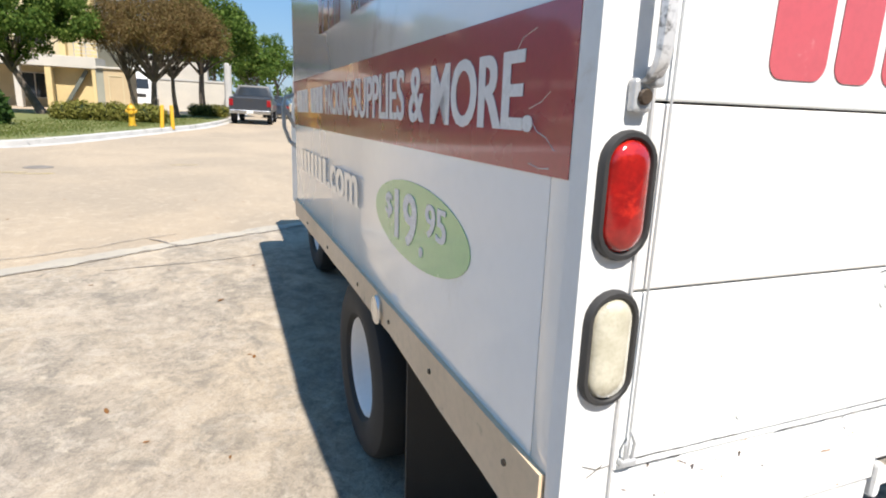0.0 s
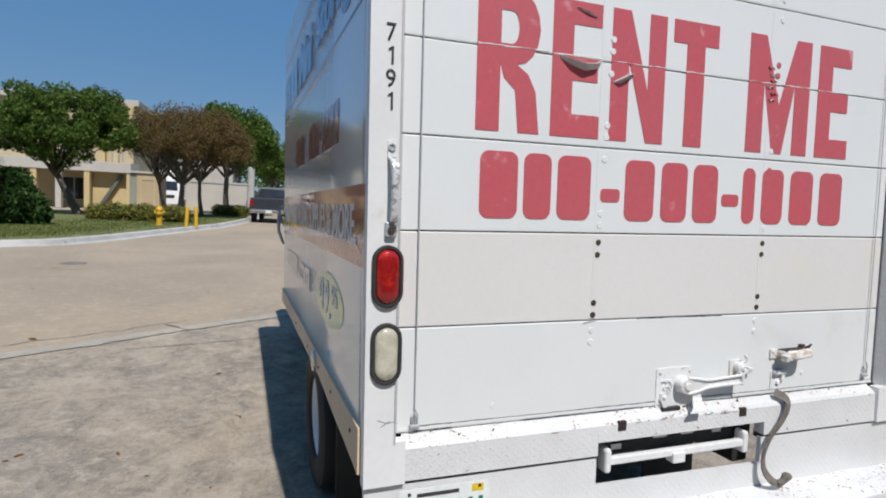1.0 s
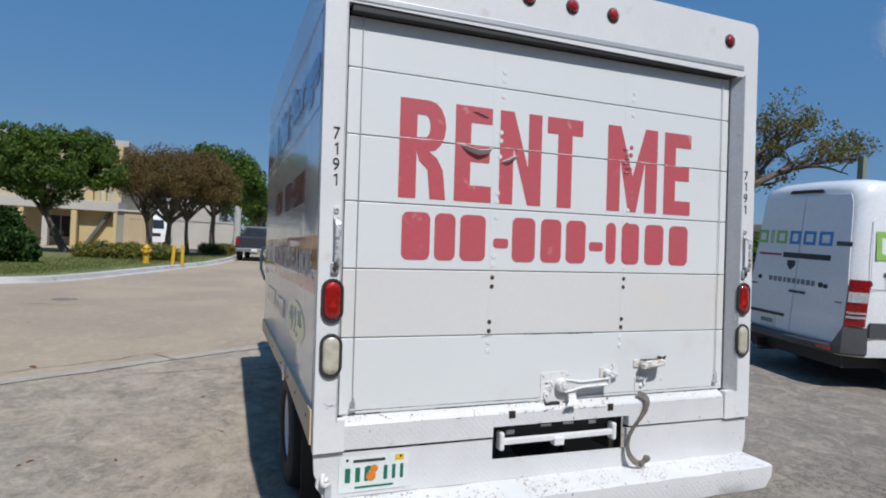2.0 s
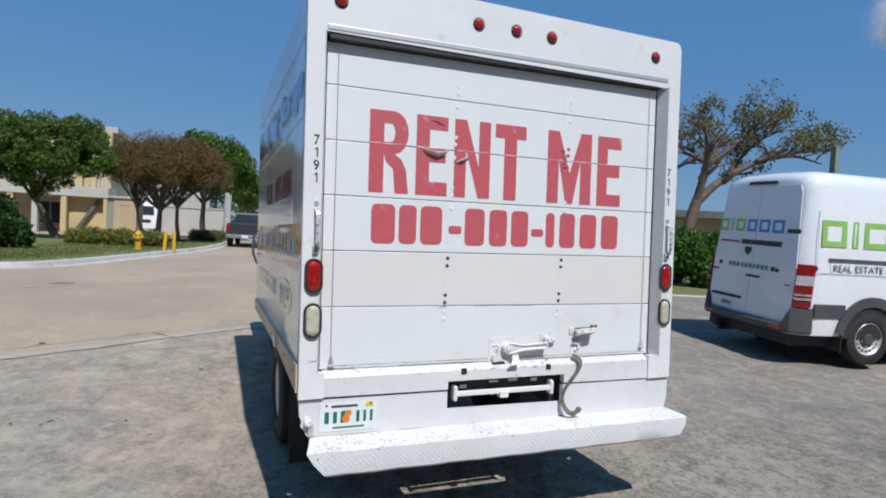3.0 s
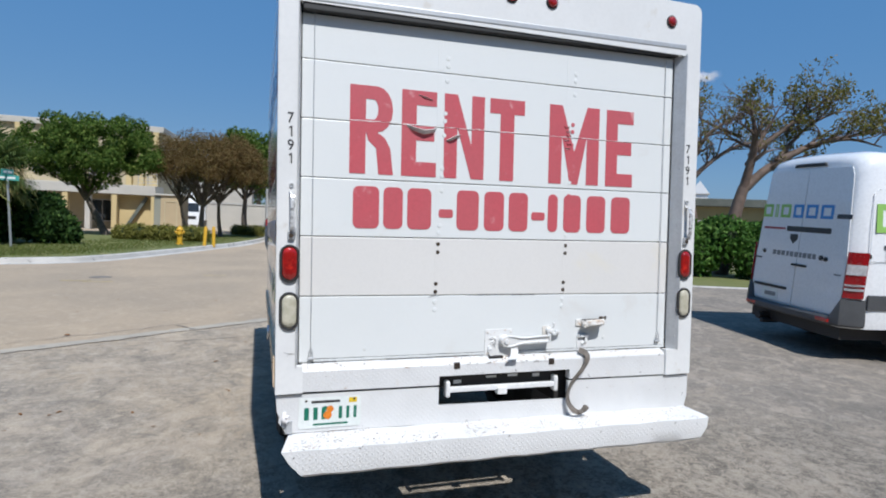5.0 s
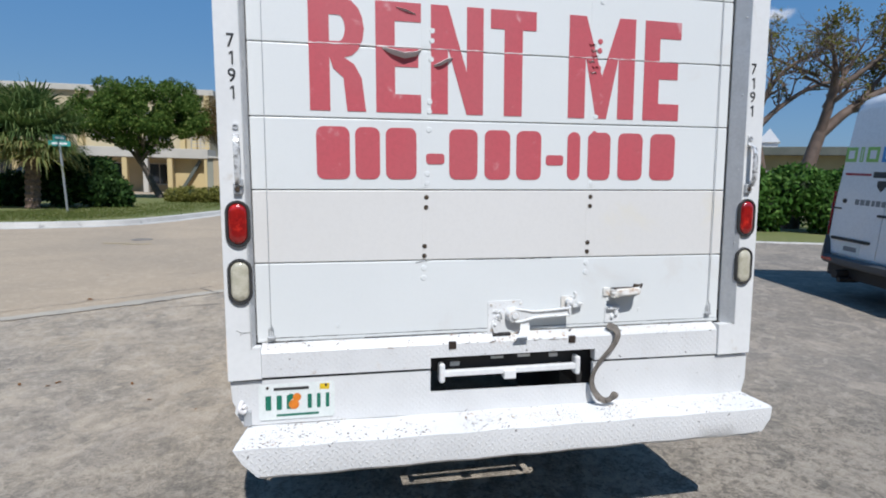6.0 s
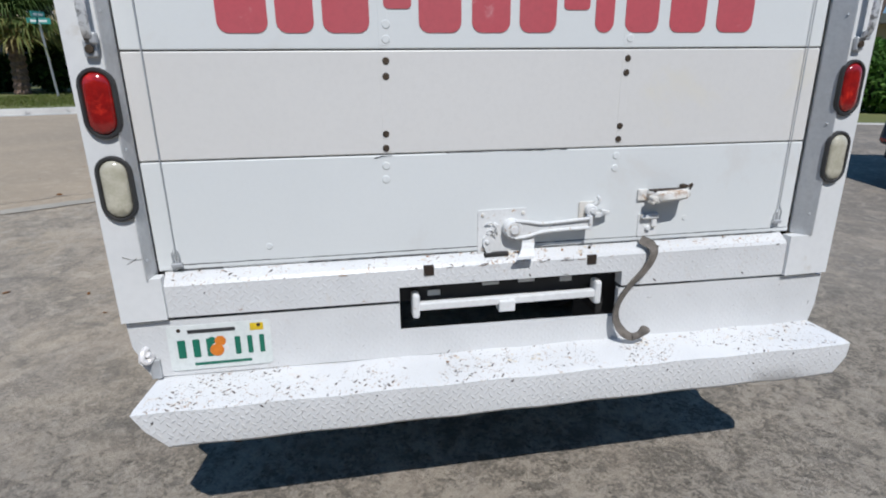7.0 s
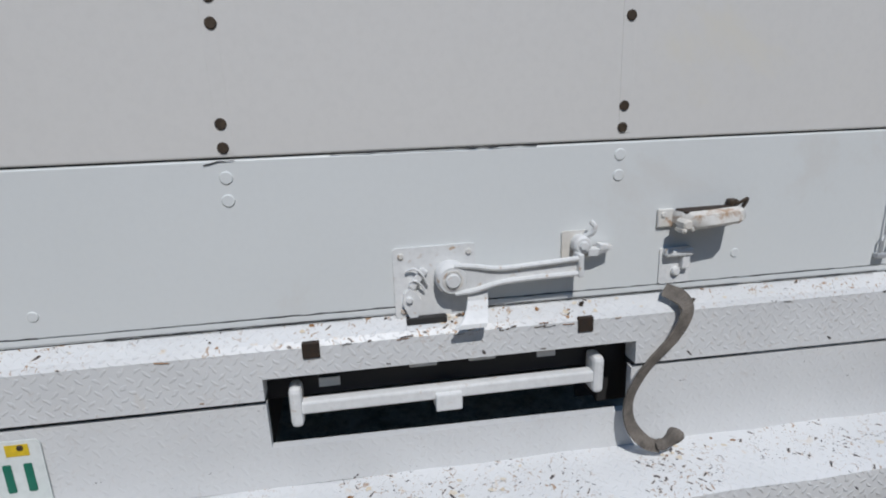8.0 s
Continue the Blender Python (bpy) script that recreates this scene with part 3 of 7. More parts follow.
for x in (-0.382, 0.384):
    for z, dark in ((1.473, 1), (1.430, 1), (1.263, 1), (1.221, 1), (1.167, 0), (1.125, 0), (1.532, 0), (1.572, 0), (1.757, 0), (1.832, 0), (1.872, 0), (2.046, 0), (2.121, 0), (2.161, 0), (2.332, 0), (2.408, 0), (2.448, 0)):
        bm = bmesh.new()
        disc(bm, "y", (x + 0.04 * (z - 1.35), 0.036, z), 0.0105 if dark else 0.0125, -0.004 if dark else -0.0025, 12, 0.002)
        part("bolt", bm, M["bolt_dark"] if dark else M["red_vinyl"] if x > 0 and z in (1.572, 1.757, 1.872, 2.046, 2.121, 2.161) else M["white_door"], door)
for x in (-0.76, 0.66):
    bm = bmesh.new()
    disc(bm, "y", (x, 0.036, 0.935), 0.010, -0.002, 12, 0.001)
    part("bolt", bm, M["white_door"], door)
for x in (-1.030, 1.036):
    bm = bmesh.new()
    tube(bm, [(x, 0.028, 0.90), (x + 0.001, 0.026, 1.7), (x + 0.002, 0.030, 2.60)], 0.0022, 6)
    cable = part("lift_cable", bm, M["galvanised"], door)
    bm = bmesh.new()
    block(bm, x - 0.016, x + 0.016, 0.020, 0.036, 0.892, 0.905, 0.003)
    tube(bm, [(x - 0.008, 0.026, 0.905), (x - 0.009, 0.024, 0.935), (x, 0.024, 0.955), (x + 0.009, 0.024, 0.935), (x + 0.008, 0.026, 0.905)], 0.003, 6)
    part("cable_anchor", bm, M["galvanised"], cable)

# red words on the door
for ch, x0, x1 in (("R", -0.852, -0.628), ("E", -0.586, -0.398), ("N", -0.356, -0.128), ("T", -0.096, 0.111), ("M", 0.266, 0.590), ("E", 0.638, 0.824)):
    bm = bmesh.new()
    for poly in capital(ch):
        prism(bm, [(x0 + (x1 - x0) * u, 1.824 + 0.442 * v) for u, v in poly], rear(0.0352), 0.0012)
    part("letter", bm, M["red_vinyl"], door)
DIGITS = [(-0.838, -0.690), (-0.682, -0.566), (-0.556, -0.412), (-0.284, -0.144), (-0.126, 0.005), (0.020, 0.150), (0.262, 0.338), (0.362, 0.488), (0.513, 0.652), (0.678, 0.822)]
for x0, x1, z0, z1 in [(a + 0.007, b - 0.007, 1.549, 1.762) for a, b in DIGITS] + [(-0.378, -0.298, 1.613, 1.658), (0.166, 0.250, 1.613, 1.658)]:
    bm = bmesh.new()
    prism(bm, rounded(x0, x1, z0, z1, min(0.03, (z1 - z0) * 0.3)), rear(0.0352), 0.0012)
    part("number_bar", bm, M["red_vinyl"], door)


def flap(points, w, lift):
    """A torn strip of film that curls off the door."""
    bm = bmesh.new()
    rows = []
    for i, (x, z) in enumerate(points):
        t = i / (len(points) - 1)
        hw = w * math.sin(math.pi * (0.12 + 0.80 * t))
        rows.append([(x, 0.0335 - lift * math.sin(math.pi * t), z - hw), (x, 0.030 - 1.6 * lift * math.sin(math.pi * t), z), (x, 0.0338, z + hw * 0.5)])
    loft(bm, rows, False, False, closed=False)
    bmesh.ops.solidify(bm, geom=list(bm.faces), thickness=0.0006)
    return bm


part("torn_film", flap([(-0.560, 2.085), (-0.52, 2.072), (-0.47, 2.060), (-0.42, 2.068), (-0.396, 2.085)], 0.020, 0.016), M["vinyl_torn"], door)
part("torn_film", flap([(-0.345, 2.02), (-0.32, 2.03), (-0.29, 2.046), (-0.262, 2.055)], 0.013, 0.012), M["vinyl_torn"], door)
for k in range(6):
    x, z = 0.385 + 0.010 * math.sin(k * 2.3), 2.024 + 0.024 * k
    part("wrinkled_film", flap([(x - 0.016, z + 0.006), (x - 0.006, z - 0.004), (x + 0.005, z + 0.005), (x + 0.016, z - 0.003)], 0.0040, 0.0014), M["red_vinyl"] if k % 2 else M["vinyl_torn"], door)
part("torn_film", flap([(-0.50, 2.245), (-0.46, 2.236), (-0.42, 2.222)], 0.006, 0.004), M["white_vinyl"], door)

def ragged(points, w, seed, y, mat, name, parent):
    """A thin uneven line of torn film or dirt lying on the rear face."""
    rng = random.Random(seed)
    P = []
    for (x0, z0), (x1, z1) in zip(points, points[1:]):
        n = max(2, int(math.dist((x0, z0), (x1, z1)) / 0.018))
        P += [(x0 + (x1 - x0) * i / n, z0 + (z1 - z0) * i / n) for i in range(n)]
    P.append(points[-1])
    bm = bmesh.new()
    rows = []
    for x, z in P:
        m, h = z + rng.uniform(-0.4, 0.4) * w, w * rng.uniform(0.25, 1.0)
        rows.append([(x, y, m - h), (x, y - 0.0012, m), (x, y, m + h)])
    loft(bm, rows, False, False, closed=False)
    return part(name, bm, mat, parent)


for k, (x0, x1) in enumerate(((-0.85, -0.60), (-0.585, -0.39), (-0.352, -0.12), (-0.05, 0.09), (0.27, 0.60), (0.635, 0.83))):
    ragged([(x0, 2.088), (x1, 2.090)], 0.0030, 40 + k, 0.0335, M["white_vinyl"], "torn_edge", door)
chance = random.Random(17)
for row, (z, y, fill) in enumerate(((0.8840, 0.0352, 0.95), (0.8695, 0.0338, 0.75))):
    x = -1.03
    while x < 1.06:
        n = chance.uniform(0.05, 0.26)
        if chance.random() < fill:
            x1 = min(x + n, 1.09)
            ragged([(x, z - 0.011 * x), (x1, z - 0.011 * x1)], chance.uniform(0.0009, 0.0021), int(x * 1000) + 2000 * row, y, M["black_rubber"], "seal_crack", door)
        x += n
ragged([(-0.425, 1.192), (-0.40, 1.197), (-0.37, 1.199)], 0.0013, 71, 0.0345, M["black_iron"], "scuff", door)
ragged([(-0.20, 1.200), (0.20, 1.196)], 0.0022, 72, 0.0345, M["black_iron"], "scuff", door)
ragged([(-1.160, 0.948), (-1.133, 0.936), (-1.106, 0.938)], 0.0008, 73, -0.0005, M["bolt_dark"], "paint_crack", frame_part)
ragged([(-1.150, 0.925), (-1.125, 0.940), (-1.122, 0.942)], 0.0007, 74, -0.0005, M["bolt_dark"], "paint_crack", frame_part)
for x in (-0.382, 0.384):
    for z0, z1 in zip(SEAMS[1:-1], SEAMS[2:]):
        bm = bmesh.new()
        block(bm, x - 0.013, x + 0.013, 0.0352, 0.0362, z0 + 0.012, z1 - 0.012, 0.0004, 1)
        part("hinge_strip", bm, M["beige_door"] if z0 == 1.198 else M["white_door"], door)

# fleet number on both posts
for x in (-1.138, 1.182):
    for i, ch in enumerate("7191"):
        if ch == "1":
            bm = bmesh.new()
            prism(bm, [(x + u, 2.042 - 0.064 * i + v) for u, v in ((0.001, 0), (0.0075, 0), (0.0075, 0.050), (0.003, 0.050), (-0.008, 0.042), (-0.008, 0.0365), (0.001, 0.0405))], rear(-0.001), 0.0012)
        else:
            bm = lettering(ch, lambda u, v, w, x=x, i=i: (x - 0.014 + u, -0.001 - w, 2.042 - 0.064 * i + v), 0.028, 0.050, 0.004)
        part("fleet_digit", bm, M["black_vinyl"], frame_part)


def tail_lamp(x, z, lens, label):
    bm = bmesh.new()
    rings = []
    for hw, hh, y in ((0.047, 0.092, 0.001), (0.047, 0.092, -0.008), (0.044, 0.089, -0.013), (0.038, 0.083, -0.013), (0.034, 0.079, -0.008), (0.033, 0.078, 0.0)):
        rings.append([(u, y, v) for u, v in oval(x, z, hw, hh)])
    loft(bm, rings, False, False)
    lamp = part("tail_lamp", bm, M["black_rubber"], truck, label, smooth=40)
    bm = bmesh.new()
    rings = [[(u, y, v) for u, v in oval(x, z, hw, hh)] for hw, hh, y in ((0.035, 0.080, -0.005), (0.033, 0.078, -0.011), (0.027, 0.072, -0.017), (0.014, 0.055, -0.0195), (0.004, 0.044, -0.020))]
    loft(bm, rings, False, True)
    part("lens", bm, lens, lamp, smooth=50)


for s in (-1, 1):
    x = -1.137 if s < 0 else 1.183
    tail_lamp(x, 1.371 - 0.002 * s, M["red_lens"], "oval red tail lamp in a black rubber grommet")
    tail_lamp(x, 1.140 - 0.005 * s, M["clear_lens"], "oval clouded reversing lamp in a black rubber grommet")
for x, z in ((-1.032, 2.782), (-0.252, 2.799), (-0.009, 2.802), (0.233, 2.803), (1.030, 2.806)):
    bm = bmesh.new()
    loft(bm, [ring("y", (x, y, z), r, 18) for y, r in ((0.002, 0.036), (-0.006, 0.036), (-0.009, 0.032), (-0.007, 0.028))], True, False)
    mk = part("marker_lamp", bm, M["black_rubber"], truck, "round red marker lamp", smooth=40)
    bm = bmesh.new()
    loft(bm, [ring("y", (x, y, z), r, 18) for y, r in ((-0.004, 0.029), (-0.012, 0.028), (-0.018, 0.020), (-0.020, 0.008))], False, True)
    part("lens", bm, M["red_lens"], mk, smooth=50)
for s in (-1, 1):
    x = -1.132 if s < 0 else 1.180
    bm = bmesh.new()
    loft(bm, [[(x + u, y, z) for u, y in ((-0.011, 0.0), (0.011, 0.0), (0.011, -0.006), (-0.011, -0.006))] for z in (1.700, 1.762)])
    handle = part("grab_handle", bm, M["white_frame"], truck, "worn grab handle in chipped white paint and bare chrome")
    bm = bmesh.new()
    loft(bm, [ring("y", (x, y, 1.745), q, 16) for y, q in ((-0.006, 0.011), (-0.011, 0.011), (-0.011, 0.007), (-0.007, 0.006))], False, True)
    part("bolt_ring", bm, M["galvanised"], handle)
    bm = bmesh.new()
    way = smooth_path([(x, -0.004, 1.718), (x + 0.003, -0.028, 1.704), (x + 0.005, -0.040, 1.670), (x + 0.005, -0.041, 1.600), (x + 0.005, -0.038, 1.555), (x + 0.004, -0.026, 1.532), (x + 0.002, -0.008, 1.522)], 4)
    loft(bm, [[(q.x + u, q.y + v, q.z) for u, v in ((-0.012, 0.004), (-0.009, -0.004), (0.009, -0.004), (0.012, 0.004))] for q in way])
    part("grip", bm, M["worn_chrome"], handle, smooth=40)
    bm = bmesh.new()
    block(bm, x - 0.016, x + 0.016, -0.016, 0.001, 1.488, 1.532, 0.005)
    block(bm, x + 0.006, x + 0.022, -0.030, -0.004, 1.520, 1.548, 0.005)
    bracket = part("bracket", bm, M["galvanised"], handle)
    bm = bmesh.new()
    disc(bm, "y", (x, -0.016, 1.508), 0.011, -0.006, 12, 0.002)
    part("bolt", bm, M["bolt_dark"], bracket)

# sill, lower panel with its opening, and step
def worn_tops(ob, mat):
    """Feet wear the faces that one treads on: they take a second paint."""
    ob.data.materials.append(mat)
    for f in ob.data.polygons:
        if f.normal.z > 0.45:
            f.material_index = 1


bm = bmesh.new()
loft(bm, [[(x, y, z) for y, z in ((0.056, 0.864 - 0.011 * x), (0.022, 0.842 - 0.010 * x), (0.014, 0.831 - 0.010 * x), (0.011, zb), (0.03, zb), (0.056, zb))]
          for x, zb in ((-1.0695, 0.744), (-0.3685, 0.731), (-0.3680, 0.777), (0.4140, 0.768), (0.4145, 0.714), (1.0695, 0.700))])
sill = part("sill", bm, M["sill_paint"], truck, "white painted tread-plate sill, chipped and rust-flecked")
worn_tops(sill, M["sill_top_paint"])
# solid flush blocks; the pockets' inner shade is in their dark rust colour
for x, z in ((-0.270, 0.827), (0.297, 0.819)):
    bm = bmesh.new()
    block(bm, x - 0.017, x + 0.017, 0.0090, 0.05, z - 0.016, z + 0.017, 0.002)
    part("stake_pocket", bm, M["rust_and_shade"], sill, "rusty square pocket, its dark inside painted on a solid block")
bm = bmesh.new()
block(bm, -0.078, 0.005, 0.030, 0.046, 0.850, 0.8645, 0.002)
part("latch_slot", bm, M["black_iron"], sill)
M["rust_fleck"] = stuff("rust_fleck", (0.36, 0.19, 0.07), (0.20, 0.10, 0.045), 60, 200, 0.8, bump=0.2)
chance = random.Random(91)
for k in range(26):
    x = chance.uniform(-0.36, 0.40) if k % 3 else chance.uniform(-1.04, 1.04)
    over = -0.35 < x < 0.39
    lip = chance.random() < 0.25
    z = (0.7755 - 0.011 * x if over else 0.727 - 0.019 * x) + chance.uniform(0, 0.006) if lip else 0.8345 - 0.010 * x + chance.uniform(-0.010, 0.002)
    if abs(x + 0.270) < 0.04 or abs(x - 0.297) < 0.04:
        continue
    ragged([(x, z), (x + chance.uniform(0.006, 0.028), z + chance.uniform(-0.003, 0.003))], chance.uniform(0.0010, 0.0026), 300 + k, 0.0104 if z < 0.8 else 0.0125, M["rust_fleck"] if k % 5 < 2 else M["bolt_dark"], "paint_chip", sill)

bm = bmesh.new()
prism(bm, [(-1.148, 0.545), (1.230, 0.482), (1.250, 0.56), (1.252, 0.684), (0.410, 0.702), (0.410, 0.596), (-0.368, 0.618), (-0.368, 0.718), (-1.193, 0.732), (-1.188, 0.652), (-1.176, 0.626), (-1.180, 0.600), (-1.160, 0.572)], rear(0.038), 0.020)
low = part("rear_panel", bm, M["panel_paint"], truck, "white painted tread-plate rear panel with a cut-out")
for x0, x1, m in ((-HW + 0.01, -0.370, "black_rubber"), (0.416, 0.70, "black_rubber"), (0.701, RIGHT - 0.01, "steel_post")):
    bm = bmesh.new()
    block(bm, x0, x1, 0.026, 0.06, 0.702, 0.730)
    part("gap_seal", tilt(bm, 0.0185), M[m], low)

bm = bmesh.new()
def step_ring(xl, xr, y, z, n=24):
    return [(xl + (xr - xl) * i / n, y, z - 0.0208 * (xl + (xr - xl) * i / n) + 0.0025 * math.sin(i * 1.9)) for i in range(n + 1)]
rows = [step_ring(-1.130, 1.225, 0.030, 0.518), step_ring(-1.132, 1.228, 0.017, 0.515), step_ring(-1.166, 1.264, -0.128, 0.500), step_ring(-1.172, 1.272, -0.142, 0.491),
        step_ring(-1.140, 1.262, -0.146, 0.438), step_ring(-1.085, 1.222, -0.142, 0.376), step_ring(-1.066, 1.200, -0.132, 0.364), step_ring(-1.066, 1.200, -0.05, 0.364)]
under = [[(x, y + dy, z + dz) for x, y, z in r] for r, dy, dz in zip(rows[::-1], (0, 0.006, 0.008, 0.008, 0.008, 0.004, 0, 0), (0.006, 0.006, 0.004, 0, -0.004, -0.008, -0.008, -0.008))]
loft(bm, [[r[i] for r in rows + under] for i in range(25)])
step = part("step_bumper", bm, M["riser_paint"], truck, "white painted tread-plate step with chipped paint", smooth=35)
worn_tops(step, M["step_paint"])

def stain(parent, x, u, r, seed, mat, foot, back):
    """An uneven spot lying on a sloping top between its front and back edges."""
    rng = random.Random(seed)
    bm = bmesh.new()
    pts = []
    for k in range(9):
        a, q = k * 0.698, r * rng.uniform(0.45, 1.15)
        px, pu = x + 1.5 * q * math.cos(a), min(max(u + q * math.sin(a) / (back[0] - foot[0]), 0.03), 0.97)
        pts.append(bm.verts.new((px, foot[0] + (back[0] - foot[0]) * pu, foot[1] + (back[1] - foot[1]) * pu - foot[2] * px + 0.0016)))
    bm.faces.new(pts)
    return part("rust_stain", bm, mat, parent)


M["rust_wash"] = stuff("thin_rust_wash", (0.66, 0.61, 0.52), (0.62, 0.52, 0.38), 40, 160, 0.6, bump=0.05, dirt=(0.46, 0.28, 0.12), dirt_amount=0.04, dirt_scale=60)
chance = random.Random(23)
SILL_TOP, STEP_TOP = ((0.022, 0.842, 0.0102), (0.056, 0.864, 0.0112)), ((-0.128, 0.500, 0.0208), (0.017, 0.515, 0.0208))
for k in range(44):
    x = chance.gauss(0.02, 0.05) if k < 14 else chance.gauss(0.285, 0.04) if k < 24 else chance.uniform(-0.9, 0.95)
    stain(sill, x, chance.uniform(0.1, 0.9), chance.uniform(0.0016, 0.0048), 500 + k, M["rust_fleck"] if k % 4 == 0 else M["rust_wash"] if k % 4 < 3 else M["bolt_dark"], *SILL_TOP)
for k in range(34):
    x, u = (chance.gauss(0.53, 0.04), chance.uniform(0.55, 0.95)) if k < 16 else (chance.gauss(-0.05, 0.10), chance.uniform(0.4, 0.95)) if k < 24 else (chance.uniform(-1.0, 1.15), chance.uniform(0.1, 0.95))
    stain(step, x, u, chance.uniform(0.002, 0.007), 600 + k, M["rust_wash"] if k % 5 else M["rust_fleck"], *STEP_TOP)

# lamp bracket on the panel's left end
bm = bmesh.new()
tube(bm, smooth_path([(-1.150, 0.018, 0.645), (-1.156, 0.000, 0.640), (-1.158, -0.010, 0.622), (-1.146, -0.004, 0.610), (-1.136, 0.006, 0.622), (-1.142, -0.004, 0.636)], 4), 0.0095, 8)
knot = part("rope_knot", bm, M["white_vinyl"], truck, "white knotted rope end")
bm = bmesh.new()
block(bm, -1.146, -1.116, 0.004, 0.017, 0.545, 0.610, 0.003)
part("rope_cleat", bm, M["galvanised"], knot)

# number plate with plain bars
bm = bmesh.new()
prism(bm, rounded(-1.070, -0.765, 0.572, 0.724, 0.012), rear(-0.0315), 0.002)
plate = part("number_plate", bm, M["plate_white"], truck, "white plate with green bars and an orange picture")
plate.location = (-0.027, 0.047, -0.028)
plate.rotation_euler.y = 0.016
for x0, x1 in ((-1.050, -1.014), (-1.006, -0.972), (-0.966, -0.934), (-0.882, -0.852), (-0.844, -0.816), (-0.808, -0.780)):
    bm = bmesh.new()
    prism(bm, rounded(x0 + 0.0065, x1 - 0.0065, 0.614, 0.675, 0.003, 2), rear(-0.0335), 0.0012)
    part("plate_bar", bm, M["plate_green"], plate)
for x0, x1, z0, z1, m in ((-1.01, -0.87, 0.696, 0.708, "black_vinyl"), (-1.00, -0.83, 0.586, 0.595, "plate_green"), (-0.826, -0.786, 0.692, 0.716, "yellow")):
    bm = bmesh.new()
    prism(bm, [(x0, z0), (x1, z0), (x1, z1), (x0, z1)], rear(-0.0335), 0.001)
    part("plate_bar", bm, M[m], plate)
for x, z, r, m in ((-0.918, 0.664, 0.017, "orange"), (-0.930, 0.634, 0.021, "orange"), (-0.942, 0.668, 0.012, "plate_green"), (-0.905, 0.638, 0.010, "white_vinyl")):
    bm = bmesh.new()
    prism(bm, [(p[0], p[2]) for p in ring("y", (x, 0, z), r, 14)], rear(-0.0335 - 0.0004 * r * 40), 0.001)
    part("plate_picture", bm, M[m], plate)
for x in (-1.035, -0.80):
    bm = bmesh.new()
    disc(bm, "y", (x, -0.0335, 0.709), 0.006, -0.003, 10, 0.001)
    part("plate_screw", bm, M["bolt_dark"], plate)

# opening under the sill: step bar on two brackets, dark cross member behind
bm = bmesh.new()
block(bm, -0.318, 0.328, -0.020, 0.006, 0.716, 0.744, 0.005)
bar = part("pull_bar", bm, M["painted_iron"], truck, "white painted pull-out step bar")
bar.location = (-0.003, 0.046, -0.040)
bar.rotation_euler.y = 0.014
for x in (-0.320, 0.329):
    bm = bmesh.new()
    block(bm, x - 0.013, x + 0.013, -0.026, 0.026, 0.690, 0.778, 0.010)
    part("bar_bracket", bm, M["painted_iron"], bar)
bm = bmesh.new()
block(bm, -0.035, 0.022, -0.030, 0.012, 0.693, 0.733, 0.004)
part("bar_catch", bm, M["painted_iron"], bar)
bm = bmesh.new()
block(bm, -0.42, 0.42, 0.10, 0.108, 0.735, 0.86)
cross = part("cross_member", bm, M["black_iron"], truck)
cross.location = (-0.014, -0.024, -0.040)
cross.rotation_euler.y = 0.012
for x0, x1, z0, z1 in ((-0.262, -0.218, 0.752, 0.772), (-0.07, -0.01, 0.775, 0.786), (0.06, 0.12, 0.776, 0.790), (0.215, 0.258, 0.768, 0.786)):
    bm = bmesh.new()
    block(bm, x0, x1, 0.094, 0.099, z0, z1, 0.001)
    part("paint_tab", bm, M["painted_iron"], cross)

# latch
bm = bmesh.new()
prism(bm, rounded(-0.088, 0.080, 0.868, 1.016, 0.008), rear(0.0355), 0.004)
latch = part("latch", bm, M["painted_iron"], door, "white painted lever latch with rust streaks")
latch.location = (-0.010, 0.0, -0.008)
bm = bmesh.new()
loft(bm, [ring("y", (0.026, y, 0.952), q, 24) for y, q in ((0.032, 0.033), (0.010, 0.033), (0.000, 0.030), (-0.004, 0.027))])
pivot = part("pivot", bm, M["painted_iron"], latch, smooth=35)
bm = bmesh.new()
loft(bm, [ring("y", (0.026, y, 0.952), q, 20) for y, q in ((-0.0042, 0.021), (-0.0060, 0.021), (-0.0060, 0.017), (-0.0042, 0.017))], False, False)
part("groove_ring", bm, M["rusty_iron"], pivot)
bm = bmesh.new()
disc(bm, "y", (0.026, -0.004, 0.952), 0.0155, -0.008, 16, 0.003)
part("pin", bm, M["painted_iron"], pivot)
bm = bmesh.new()
for sgn in (1, -1):
    tube(bm, smooth_path([(0.030, 0.000, 0.952 + sgn * 0.029), (0.070, -0.003, 0.952 + sgn * 0.025), (0.120, -0.005, 0.954 + sgn * 0.015), (0.190, -0.006, 0.957 + sgn * 0.014), (0.290, -0.007, 0.960 + sgn * 0.016)], 5), 0.0058, 8)
loft(bm, [[(x, 0.002, 0.952 + c + h), (x, -0.002, 0.952 + c + h), (x, -0.002, 0.952 + c - h), (x, 0.002, 0.952 + c - h)] for x, c, h in ((0.036, 0.0, 0.026), (0.070, 0.0, 0.023), (0.120, 0.002, 0.013), (0.190, 0.005, 0.012), (0.290, 0.008, 0.014))])
block(bm, 0.284, 0.296, -0.014, 0.020, 0.936, 0.985, 0.003)
part("lever", bm, M["painted_iron"], latch)
bm = bmesh.new()
